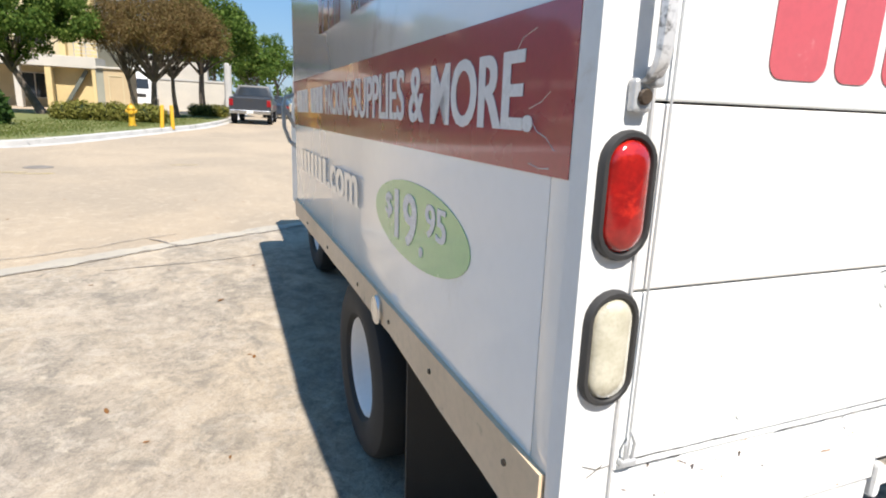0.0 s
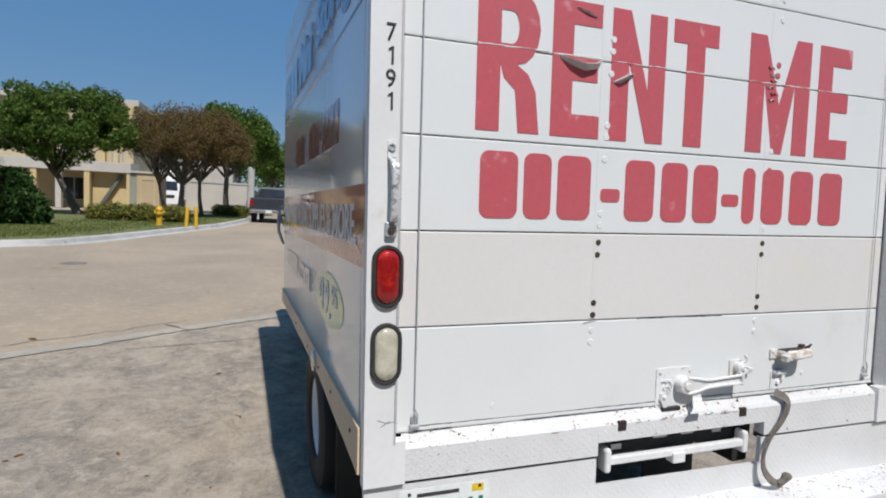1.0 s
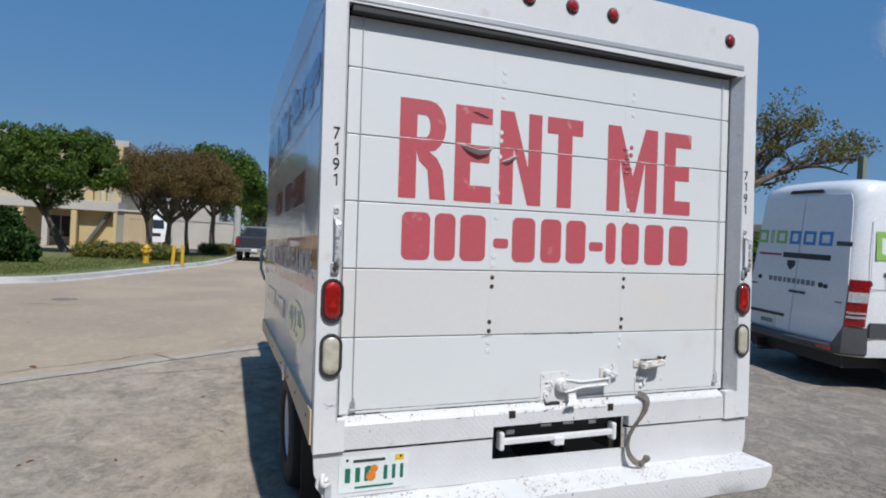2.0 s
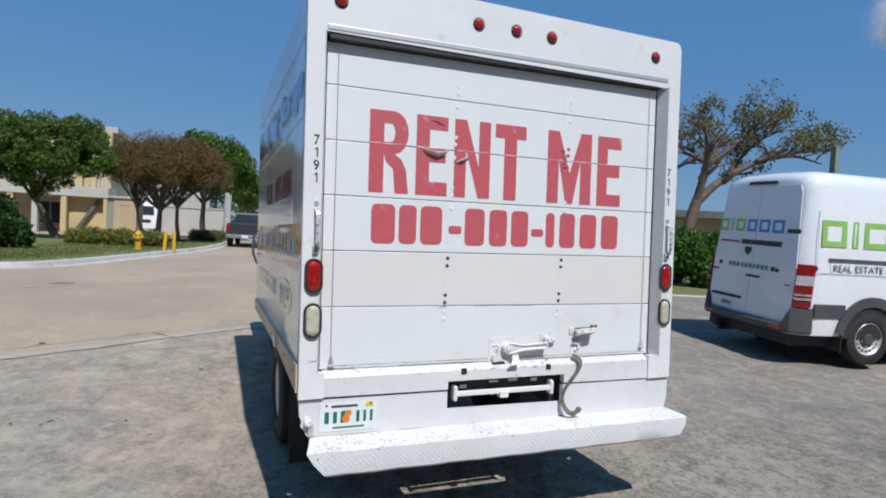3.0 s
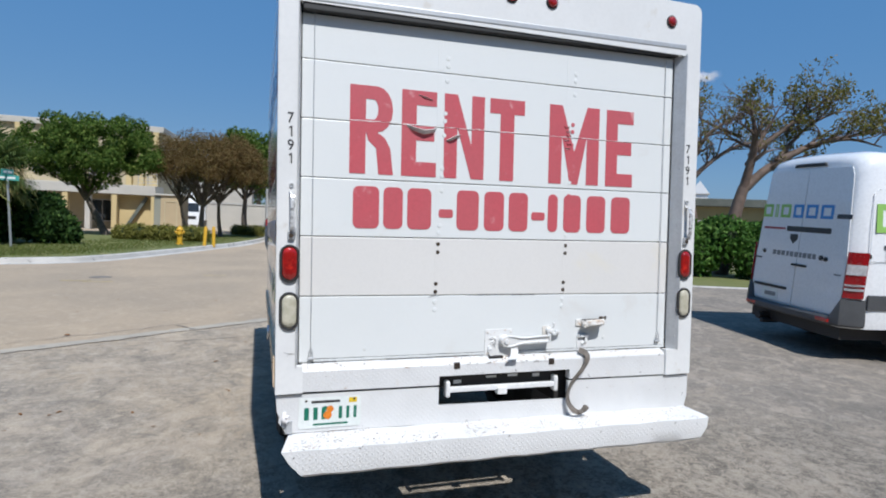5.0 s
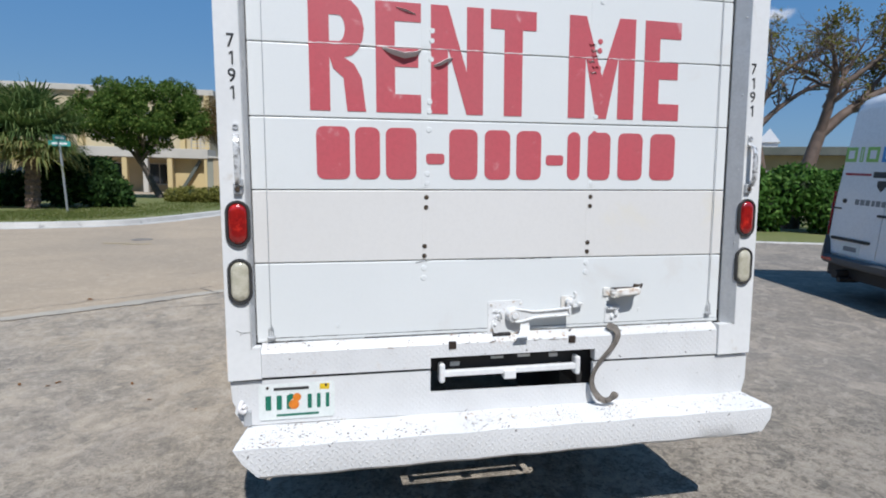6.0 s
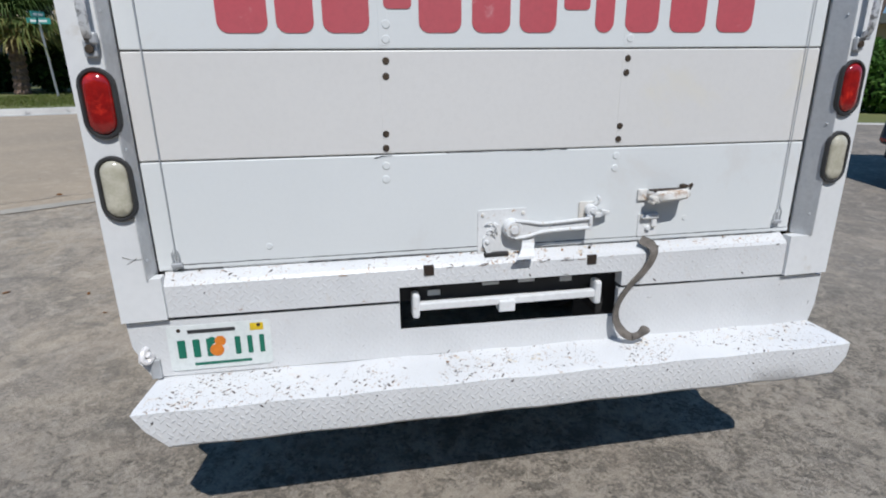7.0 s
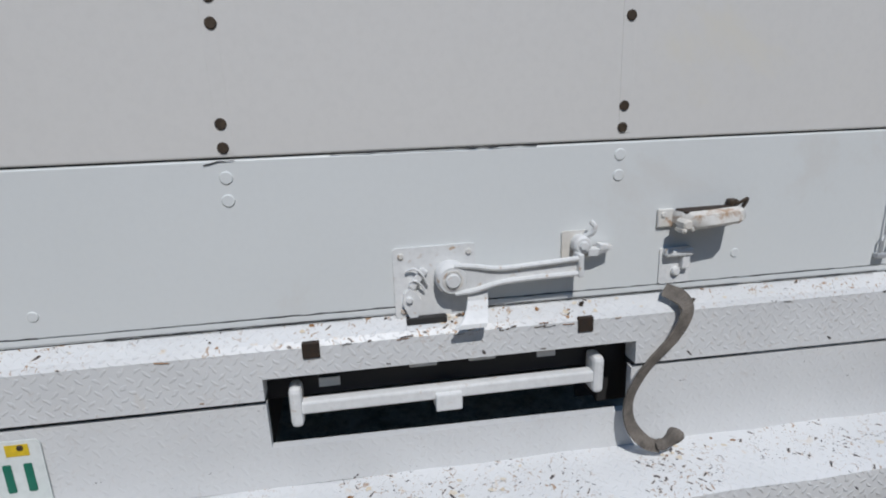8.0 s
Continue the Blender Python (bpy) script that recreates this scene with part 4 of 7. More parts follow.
loft(bm, [[(0.066 + cx - hw, y, z), (0.066 + cx + hw, y, z), (0.066 + cx + hw, y + 0.006, z + 0.002), (0.066 + cx - hw, y + 0.006, z + 0.002)]
          for cx, hw, y, z in ((0.010, 0.020, 0.004, 0.930), (0.010, 0.021, -0.002, 0.905), (0.006, 0.022, -0.012, 0.888), (0.000, 0.024, -0.026, 0.876), (-0.006, 0.028, -0.034, 0.868), (-0.014, 0.032, -0.036, 0.860))])
part("hook", bm, M["painted_iron"], latch)
bm = bmesh.new()
prism(bm, [(-0.074, 0.902), (-0.066, 0.886), (-0.058, 0.866), (-0.048, 0.864), (-0.040, 0.884), (-0.036, 0.908), (-0.044, 0.926), (-0.058, 0.934), (-0.071, 0.922)], rear(0.032), 0.013)
disc(bm, "y", (-0.060, 0.019, 0.912), 0.007, -0.007, 10, 0.002)
part("catch", bm, M["painted_iron"], latch)
bm = bmesh.new()
block(bm, -0.008, 0.008, 0.022, 0.032, -0.024, 0.024, 0.003, m=pose(-0.040, 0, 0.952, 0, 38, 0))
tube(bm, smooth_path([(-0.064, 0.026, 0.968), (-0.048, 0.020, 0.976), (-0.032, 0.020, 0.962), (-0.022, 0.024, 0.940)], 4), 0.0026, 6)
tube(bm, smooth_path([(-0.058, 0.026, 0.945), (-0.044, 0.019, 0.950), (-0.028, 0.022, 0.930)], 4), 0.0024, 6)
part("catch_spring", bm, M["painted_iron"], latch)
for x, z in ((-0.072, 1.000), (0.066, 1.000), (-0.072, 0.884)):
    bm = bmesh.new()
    disc(bm, "y", (x, 0.032, z), 0.006, -0.005, 10, 0.0015)
    part("screw", bm, M["rusty_iron"], latch)
bm = bmesh.new()
prism(bm, rounded(0.243, 0.300, 0.962, 1.022, 0.006), rear(0.0355), 0.005)
keeper = part("keeper", bm, M["rusty_iron"], door, "rust-streaked latch keeper")
keeper.location = (0.011, 0.0, -0.006)
bm = bmesh.new()
disc(bm, "y", (0.280, 0.031, 0.996), 0.019, -0.026, 16, 0.004)
disc(bm, "y", (0.280, 0.005, 0.996), 0.010, -0.006, 6, 0.002)
tube(bm, smooth_path([(0.288, 0.020, 1.012), (0.300, 0.010, 1.020), (0.304, 0.008, 1.034), (0.296, 0.012, 1.044)], 3), 0.0055, 8)
prism(bm, [(0.292, 0.986), (0.345, 0.984), (0.345, 0.990), (0.318, 0.994), (0.312, 0.972), (0.292, 0.972)], rear(0.030), 0.024)
part("keeper_knob", bm, M["painted_iron"], keeper)

# pull handle and slide bolt
bm = bmesh.new()
block(bm, 0.438, 0.474, 0.028, 0.0355, 1.014, 1.054, 0.003)
disc(bm, "y", (0.450, 0.028, 1.042), 0.006, -0.003, 10, 0.001)
pull = part("pull_handle", bm, M["rusty_iron"], door, "white painted pull handle with rust stains")
pull.location = (0.028, 0.0, -0.006)
bm = bmesh.new()
block(bm, 0.596, 0.616, 0.016, 0.0355, 1.028, 1.066, 0.004)
tube(bm, smooth_path([(0.596, 0.004, 1.056), (0.606, -0.008, 1.068), (0.618, -0.004, 1.070), (0.620, 0.010, 1.050), (0.618, 0.018, 1.036)], 4), 0.004, 6)
part("handle_foot", bm, M["bolt_dark"], pull)
bm = bmesh.new()
grip = ((0.470, 0.030, 0.012), (0.476, -0.018, 0.015), (0.488, -0.034, 0.017), (0.530, -0.038, 0.017), (0.584, -0.036, 0.016), (0.600, -0.024, 0.014), (0.606, 0.026, 0.012))
loft(bm, [[(x, y + 0.020, 1.036 + 0.06 * (x - 0.47) + h), (x, y, 1.036 + 0.06 * (x - 0.47) + h * 0.7), (x, y - 0.005, 1.036 + 0.06 * (x - 0.47) - h * 0.5), (x, y + 0.004, 1.036 + 0.06 * (x - 0.47) - h)] for x, y, h in grip])
part("grip", bm, M["rusty_iron"], pull, smooth=50)
# dark strip over the grip: rust with the recess's shade in its colour
bm = bmesh.new()
block(bm, 0.476, 0.598, -0.012, 0.030, 1.046, 1.054, 0.003)
part("rusted_recess", bm, M["rust_and_shade"], pull)
bm = bmesh.new()
for x, z, q in ((0.472, 1.030, 0.011), (0.484, 1.022, 0.007), (0.466, 1.018, 0.006)):
    disc(bm, "y", (x, 0.000, z), q, -0.030, 7, 0.003)
part("rust_knob", bm, M["rusty_iron"], pull)
bm = bmesh.new()
prism(bm, rounded(0.450, 0.524, 0.884, 0.964, 0.005), rear(0.0355), 0.004)
slide = part("slide_bolt", bm, M["painted_iron"], door, "white painted slide bolt plate")
slide.location = (0.028, 0.0, -0.004)
bm = bmesh.new()
block(bm, 0.456, 0.520, 0.014, 0.032, 0.948, 0.966, 0.005)
block(bm, 0.496, 0.514, 0.018, 0.032, 0.918, 0.948, 0.003)
disc(bm, "y", (0.487, 0.032, 0.912), 0.010, -0.010, 10, 0.003)
part("bolt_head", bm, M["painted_iron"], slide)

# webbing strap
def ribbon(bm, pts, width_at, thick=0.003):
    pts = smooth_path(pts, 6)
    rows = []
    for i, p in enumerate(pts):
        t = i / (len(pts) - 1)
        w = width_at(t)
        d = (pts[min(i + 1, len(pts) - 1)] - pts[max(i - 1, 0)]).normalized()
        sd = d.cross(Vector((0.25, -1, 0.1))).normalized()
        nn = sd.cross(d).normalized() * thick
        rows.append([tuple(p - sd * w - nn), tuple(p + sd * w - nn), tuple(p + sd * w + nn), tuple(p - sd * w + nn)])
    return loft(bm, rows)
bm = bmesh.new()
ribbon(bm, [(0.462, -0.016, 0.908), (0.492, -0.036, 0.892), (0.500, -0.048, 0.862), (0.472, -0.052, 0.810), (0.412, -0.052, 0.745), (0.374, -0.056, 0.680), (0.374, -0.062, 0.622), (0.404, -0.074, 0.578), (0.440, -0.080, 0.562)], lambda t: 0.0145 - 0.003 * t + 0.003 * math.sin(9 * t))
strap = part("pull_strap", bm, M["strap"], truck, "frayed grey webbing strap hanging from the door")
strap.location = (0.020, 0.045, -0.034)
bm = bmesh.new()
tube(bm, smooth_path([(0.430, -0.080, 0.566), (0.452, -0.082, 0.572), (0.474, -0.082, 0.590), (0.482, -0.078, 0.596)], 4), [0.010, 0.012, 0.014, 0.013, 0.012, 0.013, 0.015, 0.017, 0.018, 0.018, 0.017, 0.014, 0.010], 10)
part("strap_knot", bm, M["strap"], strap)

# flank graphics
def rect(bm, y0, y1, z0, z1, x=-HW - 0.0005, thick=0.0012):
    return prism(bm, [(LEN - y1, z0), (LEN - y0, z0), (LEN - y0, z1), (LEN - y1, z1)], side(x), thick)
bm = bmesh.new()
rect(bm, 0.048, LEN - 0.02, 1.391, 1.642)
band = part("red_band", bm, M["red_band"], truck, "dark red painted band")
def flank_words(text, y0, y1, z0, z1, mat, parent, bold=0.0, shear=0.0, x=-HW - 0.0019, fat=0.06):
    place = lambda u, v, w: (x - w, y1 - u, z0 + v)
    return part("lettering", lettering(text, place, y1 - y0, z1 - z0, bold, shear, fat=fat), M[mat], parent)
flank_words("MORE.", 0.155, 0.612, 1.454, 1.584, "white_vinyl", band, 0.012, fat=0.035)
flank_words("&", 0.655, 0.770, 1.456, 1.586, "white_vinyl", band, 0.008, fat=0.03)
flank_words("SUPPLIES", 0.806, 1.380, 1.458, 1.588, "white_vinyl", band, 0.008, fat=0.03)
flank_words("PACKING", 1.424, 1.940, 1.462, 1.588, "white_vinyl", band, 0.008, fat=0.03)
for y0, y1 in ((2.01, 2.09), (2.105, 2.18), (2.195, 2.27), (2.285, 2.345), (2.44, 2.53), (2.545, 2.63), (2.645, 2.74), (2.755, 2.85)):
    bm = bmesh.new()
    rect(bm, y0, y1, 1.466, 1.584, -HW - 0.0019)
    part("word_bar", bm, M["white_vinyl"], band)
for pts in ([(0.165, 1.475), (0.14, 1.455), (0.115, 1.448), (0.09, 1.430)], [(0.24, 1.56), (0.20, 1.60), (0.16, 1.61)], [(0.17, 1.49), (0.135, 1.50), (0.11, 1.515)], [(0.16, 1.405), (0.13, 1.400), (0.10, 1.402)]):
    bm = bmesh.new()
    tube(bm, [(-HW - 0.002, y, z) for y, z in pts], 0.0006, 4)
    part("scratch", bm, M["white_vinyl"], band)
for y0, y1 in ((0.590, 0.690), (0.720, 0.830), (0.860, 0.970), (1.000, 1.070), (1.105, 1.175), (1.20, 1.32), (1.35, 1.47), (1.50, 1.62), (1.84, 1.94), (1.97, 2.08), (2.11, 2.23), (2.27, 2.36)):
    bm = bmesh.new()
    tall = (1.868, 1.900) if (y0, y1) == (1.105, 1.175) else (1.808, 1.972)
    rect(bm, 0.875 * y0 + 0.004, 0.875 * y1 + 0.004, *tall)
    part("number_bar", bm, M["maroon_vinyl"], truck)
storage = flank_words("Storage", 0.115, 1.200, 2.245, 2.510, "blue_vinyl", truck, 0.022, 0.2, -HW - 0.0005)
flank_words("Mini", 1.325, 1.930, 2.265, 2.510, "blue_vinyl", storage, 0.022, 0.2, -HW - 0.0005)
for y0, y1 in ((2.05, 2.25), (2.28, 2.48), (2.52, 2.72), (2.76, 2.94)):
    bm = bmesh.new()
    rect(bm, y0, y1, 2.265, 2.495)
    part("word_bar", bm, M["blue_vinyl"], storage)
bm = bmesh.new()
rect(bm, 0.055, LEN - 0.06, 2.188, 2.198)
rect(bm, 0.055, LEN - 0.06, 2.600, 2.610)
rect(bm, 0.055, 0.065, 2.1982, 2.5998)
part("outline", bm, M["blue_vinyl"], storage)
web = flank_words(".com", 1.340, 1.930, 1.135, 1.250, "tan_vinyl", truck, 0.015, 0, -HW - 0.0005)
for y0, y1 in ((1.97, 2.05), (2.08, 2.17), (2.20, 2.28), (2.31, 2.40), (2.43, 2.52), (2.55, 2.64), (2.67, 2.76)):
    bm = bmesh.new()
    rect(bm, y0, y1, 1.138, 1.26)
    part("word_bar", bm, M["tan_vinyl"], web)
bm = bmesh.new()
prism(bm, [(LEN - 0.728 + 0.362 * math.cos(2 * math.pi * i / 40) , 1.197 + 0.108 * math.sin(2 * math.pi * i / 40)) for i in range(40)], side(-HW - 0.0005), 0.0012)
price = part("price_oval", bm, M["green_vinyl"], truck, "faded green oval with white figures")
flank_words("$", 0.905, 0.975, 1.175, 1.252, "white_vinyl", price, 0.008, fat=0.04)
flank_words("19", 0.692, 0.882, 1.130, 1.272, "white_vinyl", price, 0.008, fat=0.04)
flank_words(".", 0.645, 0.672, 1.124, 1.150, "white_vinyl", price, 0.0)
flank_words("95", 0.494, 0.630, 1.187, 1.268, "white_vinyl", price, 0.008, fat=0.04)

# rub rail, reflector, flap
for s in (-1, 1):
    bm = bmesh.new()
    a, b = sorted((s * (HW - 0.03), s * (HW + 0.012)))
    n = 14
    loft(bm, [[(x, y, z) for x, z in ((a, low_z), (b, low_z), (b, top_z), (a, top_z))]
              for y, low_z, top_z in ((0.045 + (LEN - 0.05) * i / n, 0.768 + 0.055 * min(1, i / 4) + 0.003 * math.sin(i * 2.1), 0.912 + 0.012 * i / n) for i in range(n + 1))])
    rail = part("rub_rail", bm, M["wood"], truck, "bare wooden rub rail")
    for y in (0.16, 0.55, 0.90, 1.30, 1.9, 2.5):
        bm = bmesh.new()
        disc(bm, "x", (s * (HW + 0.012), y, 0.862), 0.007, s * 0.004, 10, 0.001)
        part("rail_bolt", bm, M["bolt_dark"], rail)
bm = bmesh.new()
loft(bm, [ring("x", (x, 1.018, 0.862), r, 20) for x, r in ((-HW - 0.013, 0.048), (-HW - 0.022, 0.048), (-HW - 0.026, 0.043), (-HW - 0.024, 0.037), (-HW - 0.023, 0.010))], True, True)
part("side_reflector", bm, M["chrome"], truck, "round chrome-rimmed reflector", smooth=40)
bm = bmesh.new()
for x in (-0.42, 0.42):
    block(bm, x - 0.04, x + 0.04, 0.12, 4.6, 0.56, 0.74, 0.005)
for y in (0.6, 1.5, 2.4):
    block(bm, -1.10, 1.10, y - 0.04, y + 0.04, 0.742, 0.82)
block(bm, -1.15, 1.15, 0.11, LEN, 0.822, 0.895)
part("chassis", bm, M["black_iron"], truck)


def floor_at(x, y):
    """The paving's height in the truck's own coordinates, which lean with it."""
    q = LEANING @ Vector((x, y, 0))
    return land(q.x, q.y) - q.z


def truck_wheel(x, y, out, r=0.40, rim_r=0.222, w=0.20):
    zc = floor_at(x, y) + r
    bm = bmesh.new()
    prof = [(0.040, rim_r), (0.012, rim_r + 0.022), (0.0, rim_r + 0.065), (0.004, r - 0.05), (0.02, r - 0.015), (0.05, r), (w - 0.05, r), (w - 0.02, r - 0.015), (w, r - 0.05), (w, rim_r)]
    loft(bm, [ring("x", (x - out * d, y, zc), q, 36) for d, q in prof], False, False)
    wh = part("wheel", bm, M["tyre"], truck, smooth=35)
    bm = bmesh.new()
    prof = [(0.042, rim_r + 0.004), (0.030, rim_r), (0.044, rim_r - 0.014), (0.08, rim_r - 0.028), (0.115, rim_r - 0.055), (0.125, 0.10), (0.105, 0.085), (0.09, 0.05), (0.09, 0.01)]
    loft(bm, [ring("x", (x - out * d, y, zc), q, 30) for d, q in prof], False, True)
    part("rim", bm, M["white_frame"], wh, "white painted steel rim", smooth=35)
    return wh


for s in (-1, 1):
    truck_wheel(s * 1.140, 1.64, s)
    truck_wheel(s * 0.89, 1.64, s)
    truck_wheel(s * 0.93, 4.10, s)
    bm = bmesh.new()
    a, b = sorted((s * 0.72, s * 1.10))
    block(bm, a, b, 1.035, 1.045, floor_at(0, 1.0) + 0.10, 0.80, 0.002)
    part("mud_flap", bm, M["black_rubber"], truck)
bm = bmesh.new()
tube(bm, [(-1.0, 1.66, 0.37), (1.0, 1.66, 0.37)], 0.07, 12)
part("axle", bm, M["black_iron"], truck)
# cab ahead of the box
bm = bmesh.new()
loft(bm, [[(sx * 0.99, y, z) for sx, z in ((-1, 0.62), (-1, zt - 0.16), (-0.92, zt), (0.92, zt), (1, zt - 0.16), (1, 0.62))] for y, zt in ((3.15, 2.18), (4.5, 2.18), (4.85, 1.55), (4.92, 0.9))])
cab = part("cab", bm, M["white_frame"], truck, "white cab", smooth=30)
for pts in ([(-1.0, 3.60, 1.62), (-1.185, 3.56, 1.56), (-1.20, 3.55, 1.50), (-1.20, 3.55, 1.36), (-1.165, 3.55, 1.26), (-1.0, 3.50, 1.10)], [(-1.197, 3.55, 1.50), (-1.125, 3.57, 1.36), (-1.0, 3.60, 1.36)]):
    bm = bmesh.new()
    tube(bm, pts, 0.015, 8)
    part("mirror_arm", bm, M["steel_post"], cab)

# ---- planting materials ----
M["grass"] = stuff("lawn", (0.115, 0.140, 0.036), (0.165, 0.165, 0.056), 0.8, 25, 0.9, bump=0.35, depth=0.03, dirt=(0.36, 0.30, 0.14), dirt_amount=0.03, dirt_scale=1.5)
M["bark"] = stuff("grey_bark", (0.14, 0.11, 0.085), (0.09, 0.075, 0.06), 5, 40, 0.9, bump=0.6, depth=0.02)
M["red_bark"] = stuff("coppery_bark", (0.17, 0.115, 0.085), (0.11, 0.078, 0.06), 4, 40, 0.7, bump=0.4, depth=0.02)
M["palm_bark"] = stuff("palm_bark", (0.30, 0.20, 0.14), (0.15, 0.10, 0.075), 14, 50, 0.9, bump=0.8, depth=0.03)
M["leaf_green"] = leaf_material("green_leaves", (0.046, 0.090, 0.015), (0.090, 0.150, 0.027), (0.20, 0.26, 0.060))
M["leaf_olive"] = leaf_material("olive_leaves", (0.145, 0.095, 0.040), (0.190, 0.128, 0.052), (0.135, 0.125, 0.042))
M["leaf_deep"] = leaf_material("deep_leaves", (0.018, 0.040, 0.010), (0.034, 0.074, 0.017), (0.10, 0.17, 0.042))
M["leaf_hedge"] = leaf_material("hedge_leaves", (0.15, 0.155, 0.035), (0.21, 0.205, 0.05), (0.27, 0.24, 0.07))
M["leaf_lawn"] = leaf_material("grass_blades", (0.095, 0.13, 0.030), (0.13, 0.155, 0.039), (0.19, 0.18, 0.065))
M["leaf_gloss"] = leaf_material("glossy_leaves", (0.035, 0.08, 0.015), (0.065, 0.15, 0.025), (0.17, 0.29, 0.07))
M["leaf_sparse"] = leaf_material("yellowing_leaves", (0.12, 0.13, 0.03), (0.19, 0.17, 0.05), (0.26, 0.19, 0.07))
M["leaf_palm"] = leaf_material("palm_fronds", (0.060, 0.105, 0.028), (0.105, 0.160, 0.046), (0.22, 0.25, 0.085))
M["leaf_skirt"] = leaf_material("yellowing_fronds", (0.23, 0.21, 0.065), (0.16, 0.19, 0.065), (0.34, 0.27, 0.11))
# dark green that paints the shade deep inside hedges and shrubs
M["foliage_shade"] = stuff("shade_leaves", (0.03, 0.05, 0.015), (0.02, 0.035, 0.012), 6, 30, 0.9, bump=0.8, depth=0.05)
M["kerb"] = stuff("kerb_concrete", (0.55, 0.53, 0.49), (0.44, 0.42, 0.39), 1.5, 40, 0.85, bump=0.3, dirt=(0.22, 0.21, 0.20), dirt_amount=0.05, dirt_scale=3)
M["joint"] = stuff("joint_concrete", (0.43, 0.38, 0.305), (0.345, 0.31, 0.255), 2.0, 60, 0.9, bump=0.3, dirt=(0.26, 0.24, 0.21), dirt_amount=0.06, dirt_scale=6)
M["crack"] = stuff("crack_dirt", (0.16, 0.14, 0.12), (0.24, 0.21, 0.18), 6, 60, 0.95, bump=0.3)
M["yellow_paint"] = stuff("yellow_paint", (0.62, 0.36, 0.02), (0.55, 0.31, 0.02), 4, 40, 0.5, bump=0.1)
M["road_yellow"] = stuff("faded_yellow_marking", (0.50, 0.37, 0.13), (0.45, 0.36, 0.20), 3, 30, 0.9, bump=0.1)
M["cream_wall"] = stuff("cream_stucco", (0.50, 0.425, 0.27), (0.44, 0.375, 0.245), 0.6, 20, 0.9, bump=0.2, dirt=(0.48, 0.42, 0.30), dirt_amount=0.02, dirt_scale=0.8)
M["yellow_wall"] = stuff("yellow_stucco", (0.56, 0.435, 0.22), (0.50, 0.39, 0.20), 0.6, 20, 0.9, bump=0.2)
M["tan_wall"] = stuff("tan_stucco", (0.46, 0.36, 0.22), (0.41, 0.32, 0.20), 0.6, 20, 0.9, bump=0.2)
M["grey_wall"] = stuff("grey_green_stucco", (0.27, 0.27, 0.22), (0.23, 0.235, 0.19), 0.6, 20, 0.9, bump=0.2)
M["pale_wall"] = stuff("pale_stucco", (0.50, 0.47, 0.41), (0.44, 0.415, 0.37), 0.6, 20, 0.9, bump=0.2)
M["olive_wall"] = stuff("olive_stucco", (0.30, 0.27, 0.14), (0.26, 0.23, 0.12), 0.6, 20, 0.9, bump=0.2)
M["roof_dark"] = stuff("dark_roofing", (0.12, 0.13, 0.11), (0.09, 0.10, 0.085), 1.0, 20, 0.8, bump=0.3)
M["dark_glass"] = stuff("dark_glass", (0.02, 0.024, 0.028), (0.03, 0.034, 0.038), 1, 9, 0.06, bump=0.0, coat=0.5)
M["concrete"] = stuff("pale_concrete", (0.50, 0.49, 0.46), (0.43, 0.42, 0.40), 1.2, 40, 0.85, bump=0.2)
M["green_post"] = stuff("green_painted_steel", (0.23, 0.27, 0.20), (0.19, 0.22, 0.17), 4, 40, 0.6, bump=0.1)
M["sign_green"] = stuff("teal_sign", (0.03, 0.28, 0.25), (0.05, 0.30, 0.26), 4, 40, 0.4, bump=0.0)
M["van_white"] = stuff("van_white_paint", (0.80, 0.81, 0.82), (0.78, 0.79, 0.80), 0.8, 30, 0.22, bump=0.01, coat=0.8)
M["van_grey"] = stuff("grey_plastic", (0.075, 0.078, 0.082), (0.06, 0.062, 0.066), 3, 60, 0.55, bump=0.1)
M["rim_silver"] = stuff("dusty_silver_rim", (0.66, 0.65, 0.64), (0.52, 0.51, 0.50), 10, 60, 0.4, metal=0.35, bump=0.1)
M["clear_band"] = stuff("clear_tail_lens", (0.56, 0.55, 0.56), (0.40, 0.39, 0.40), 30, 120, 0.15, bump=0.1, coat=0.8)
M["lime_vinyl"] = stuff("lime_vinyl", (0.30, 0.55, 0.13), None, 3, 60, 0.35, bump=0.0)
M["sky_vinyl"] = stuff("sky_blue_vinyl", (0.08, 0.28, 0.62), None, 3, 60, 0.35, bump=0.0)
M["grey_vinyl"] = stuff("grey_vinyl", (0.22, 0.23, 0.24), None, 3, 60, 0.4, bump=0.0)
M["car_grey"] = stuff("dark_grey_car_paint", (0.032, 0.035, 0.042), (0.026, 0.029, 0.036), 2, 40, 0.35, metal=0.0, bump=0.0, coat=0.4)
M["car_blue"] = stuff("dark_blue_car_paint", (0.03, 0.045, 0.07), (0.028, 0.04, 0.06), 2, 40, 0.3, metal=0.3, bump=0.0, coat=0.8)
M["dry_leaf"] = leaf_material("dry_leaves", (0.17, 0.085, 0.04), (0.27, 0.13, 0.05), (0.10, 0.055, 0.035))

# ---- kerbs, lawns, road marks ----
def sweep(name, pts, profile, mat, label, category):
    """A profile (offset to the left of the way, height) swept along a line on the ground."""
    pts = [Vector((p[0], p[1], 0)) for p in pts]
    bm = bmesh.new()
    rings = []
    for i, p in enumerate(pts):
        d = (pts[min(i + 1, len(pts) - 1)] - pts[max(i - 1, 0)]).normalized()
        n = Vector((-d.y, d.x, 0))
        rings.append([tuple(p + n * o + Vector((0, 0, land(p.x, p.y) + h))) for o, h in profile])
    loft(bm, rings)
    return tagged(part(name, bm, mat, smooth=35), label, category, kind="structure")


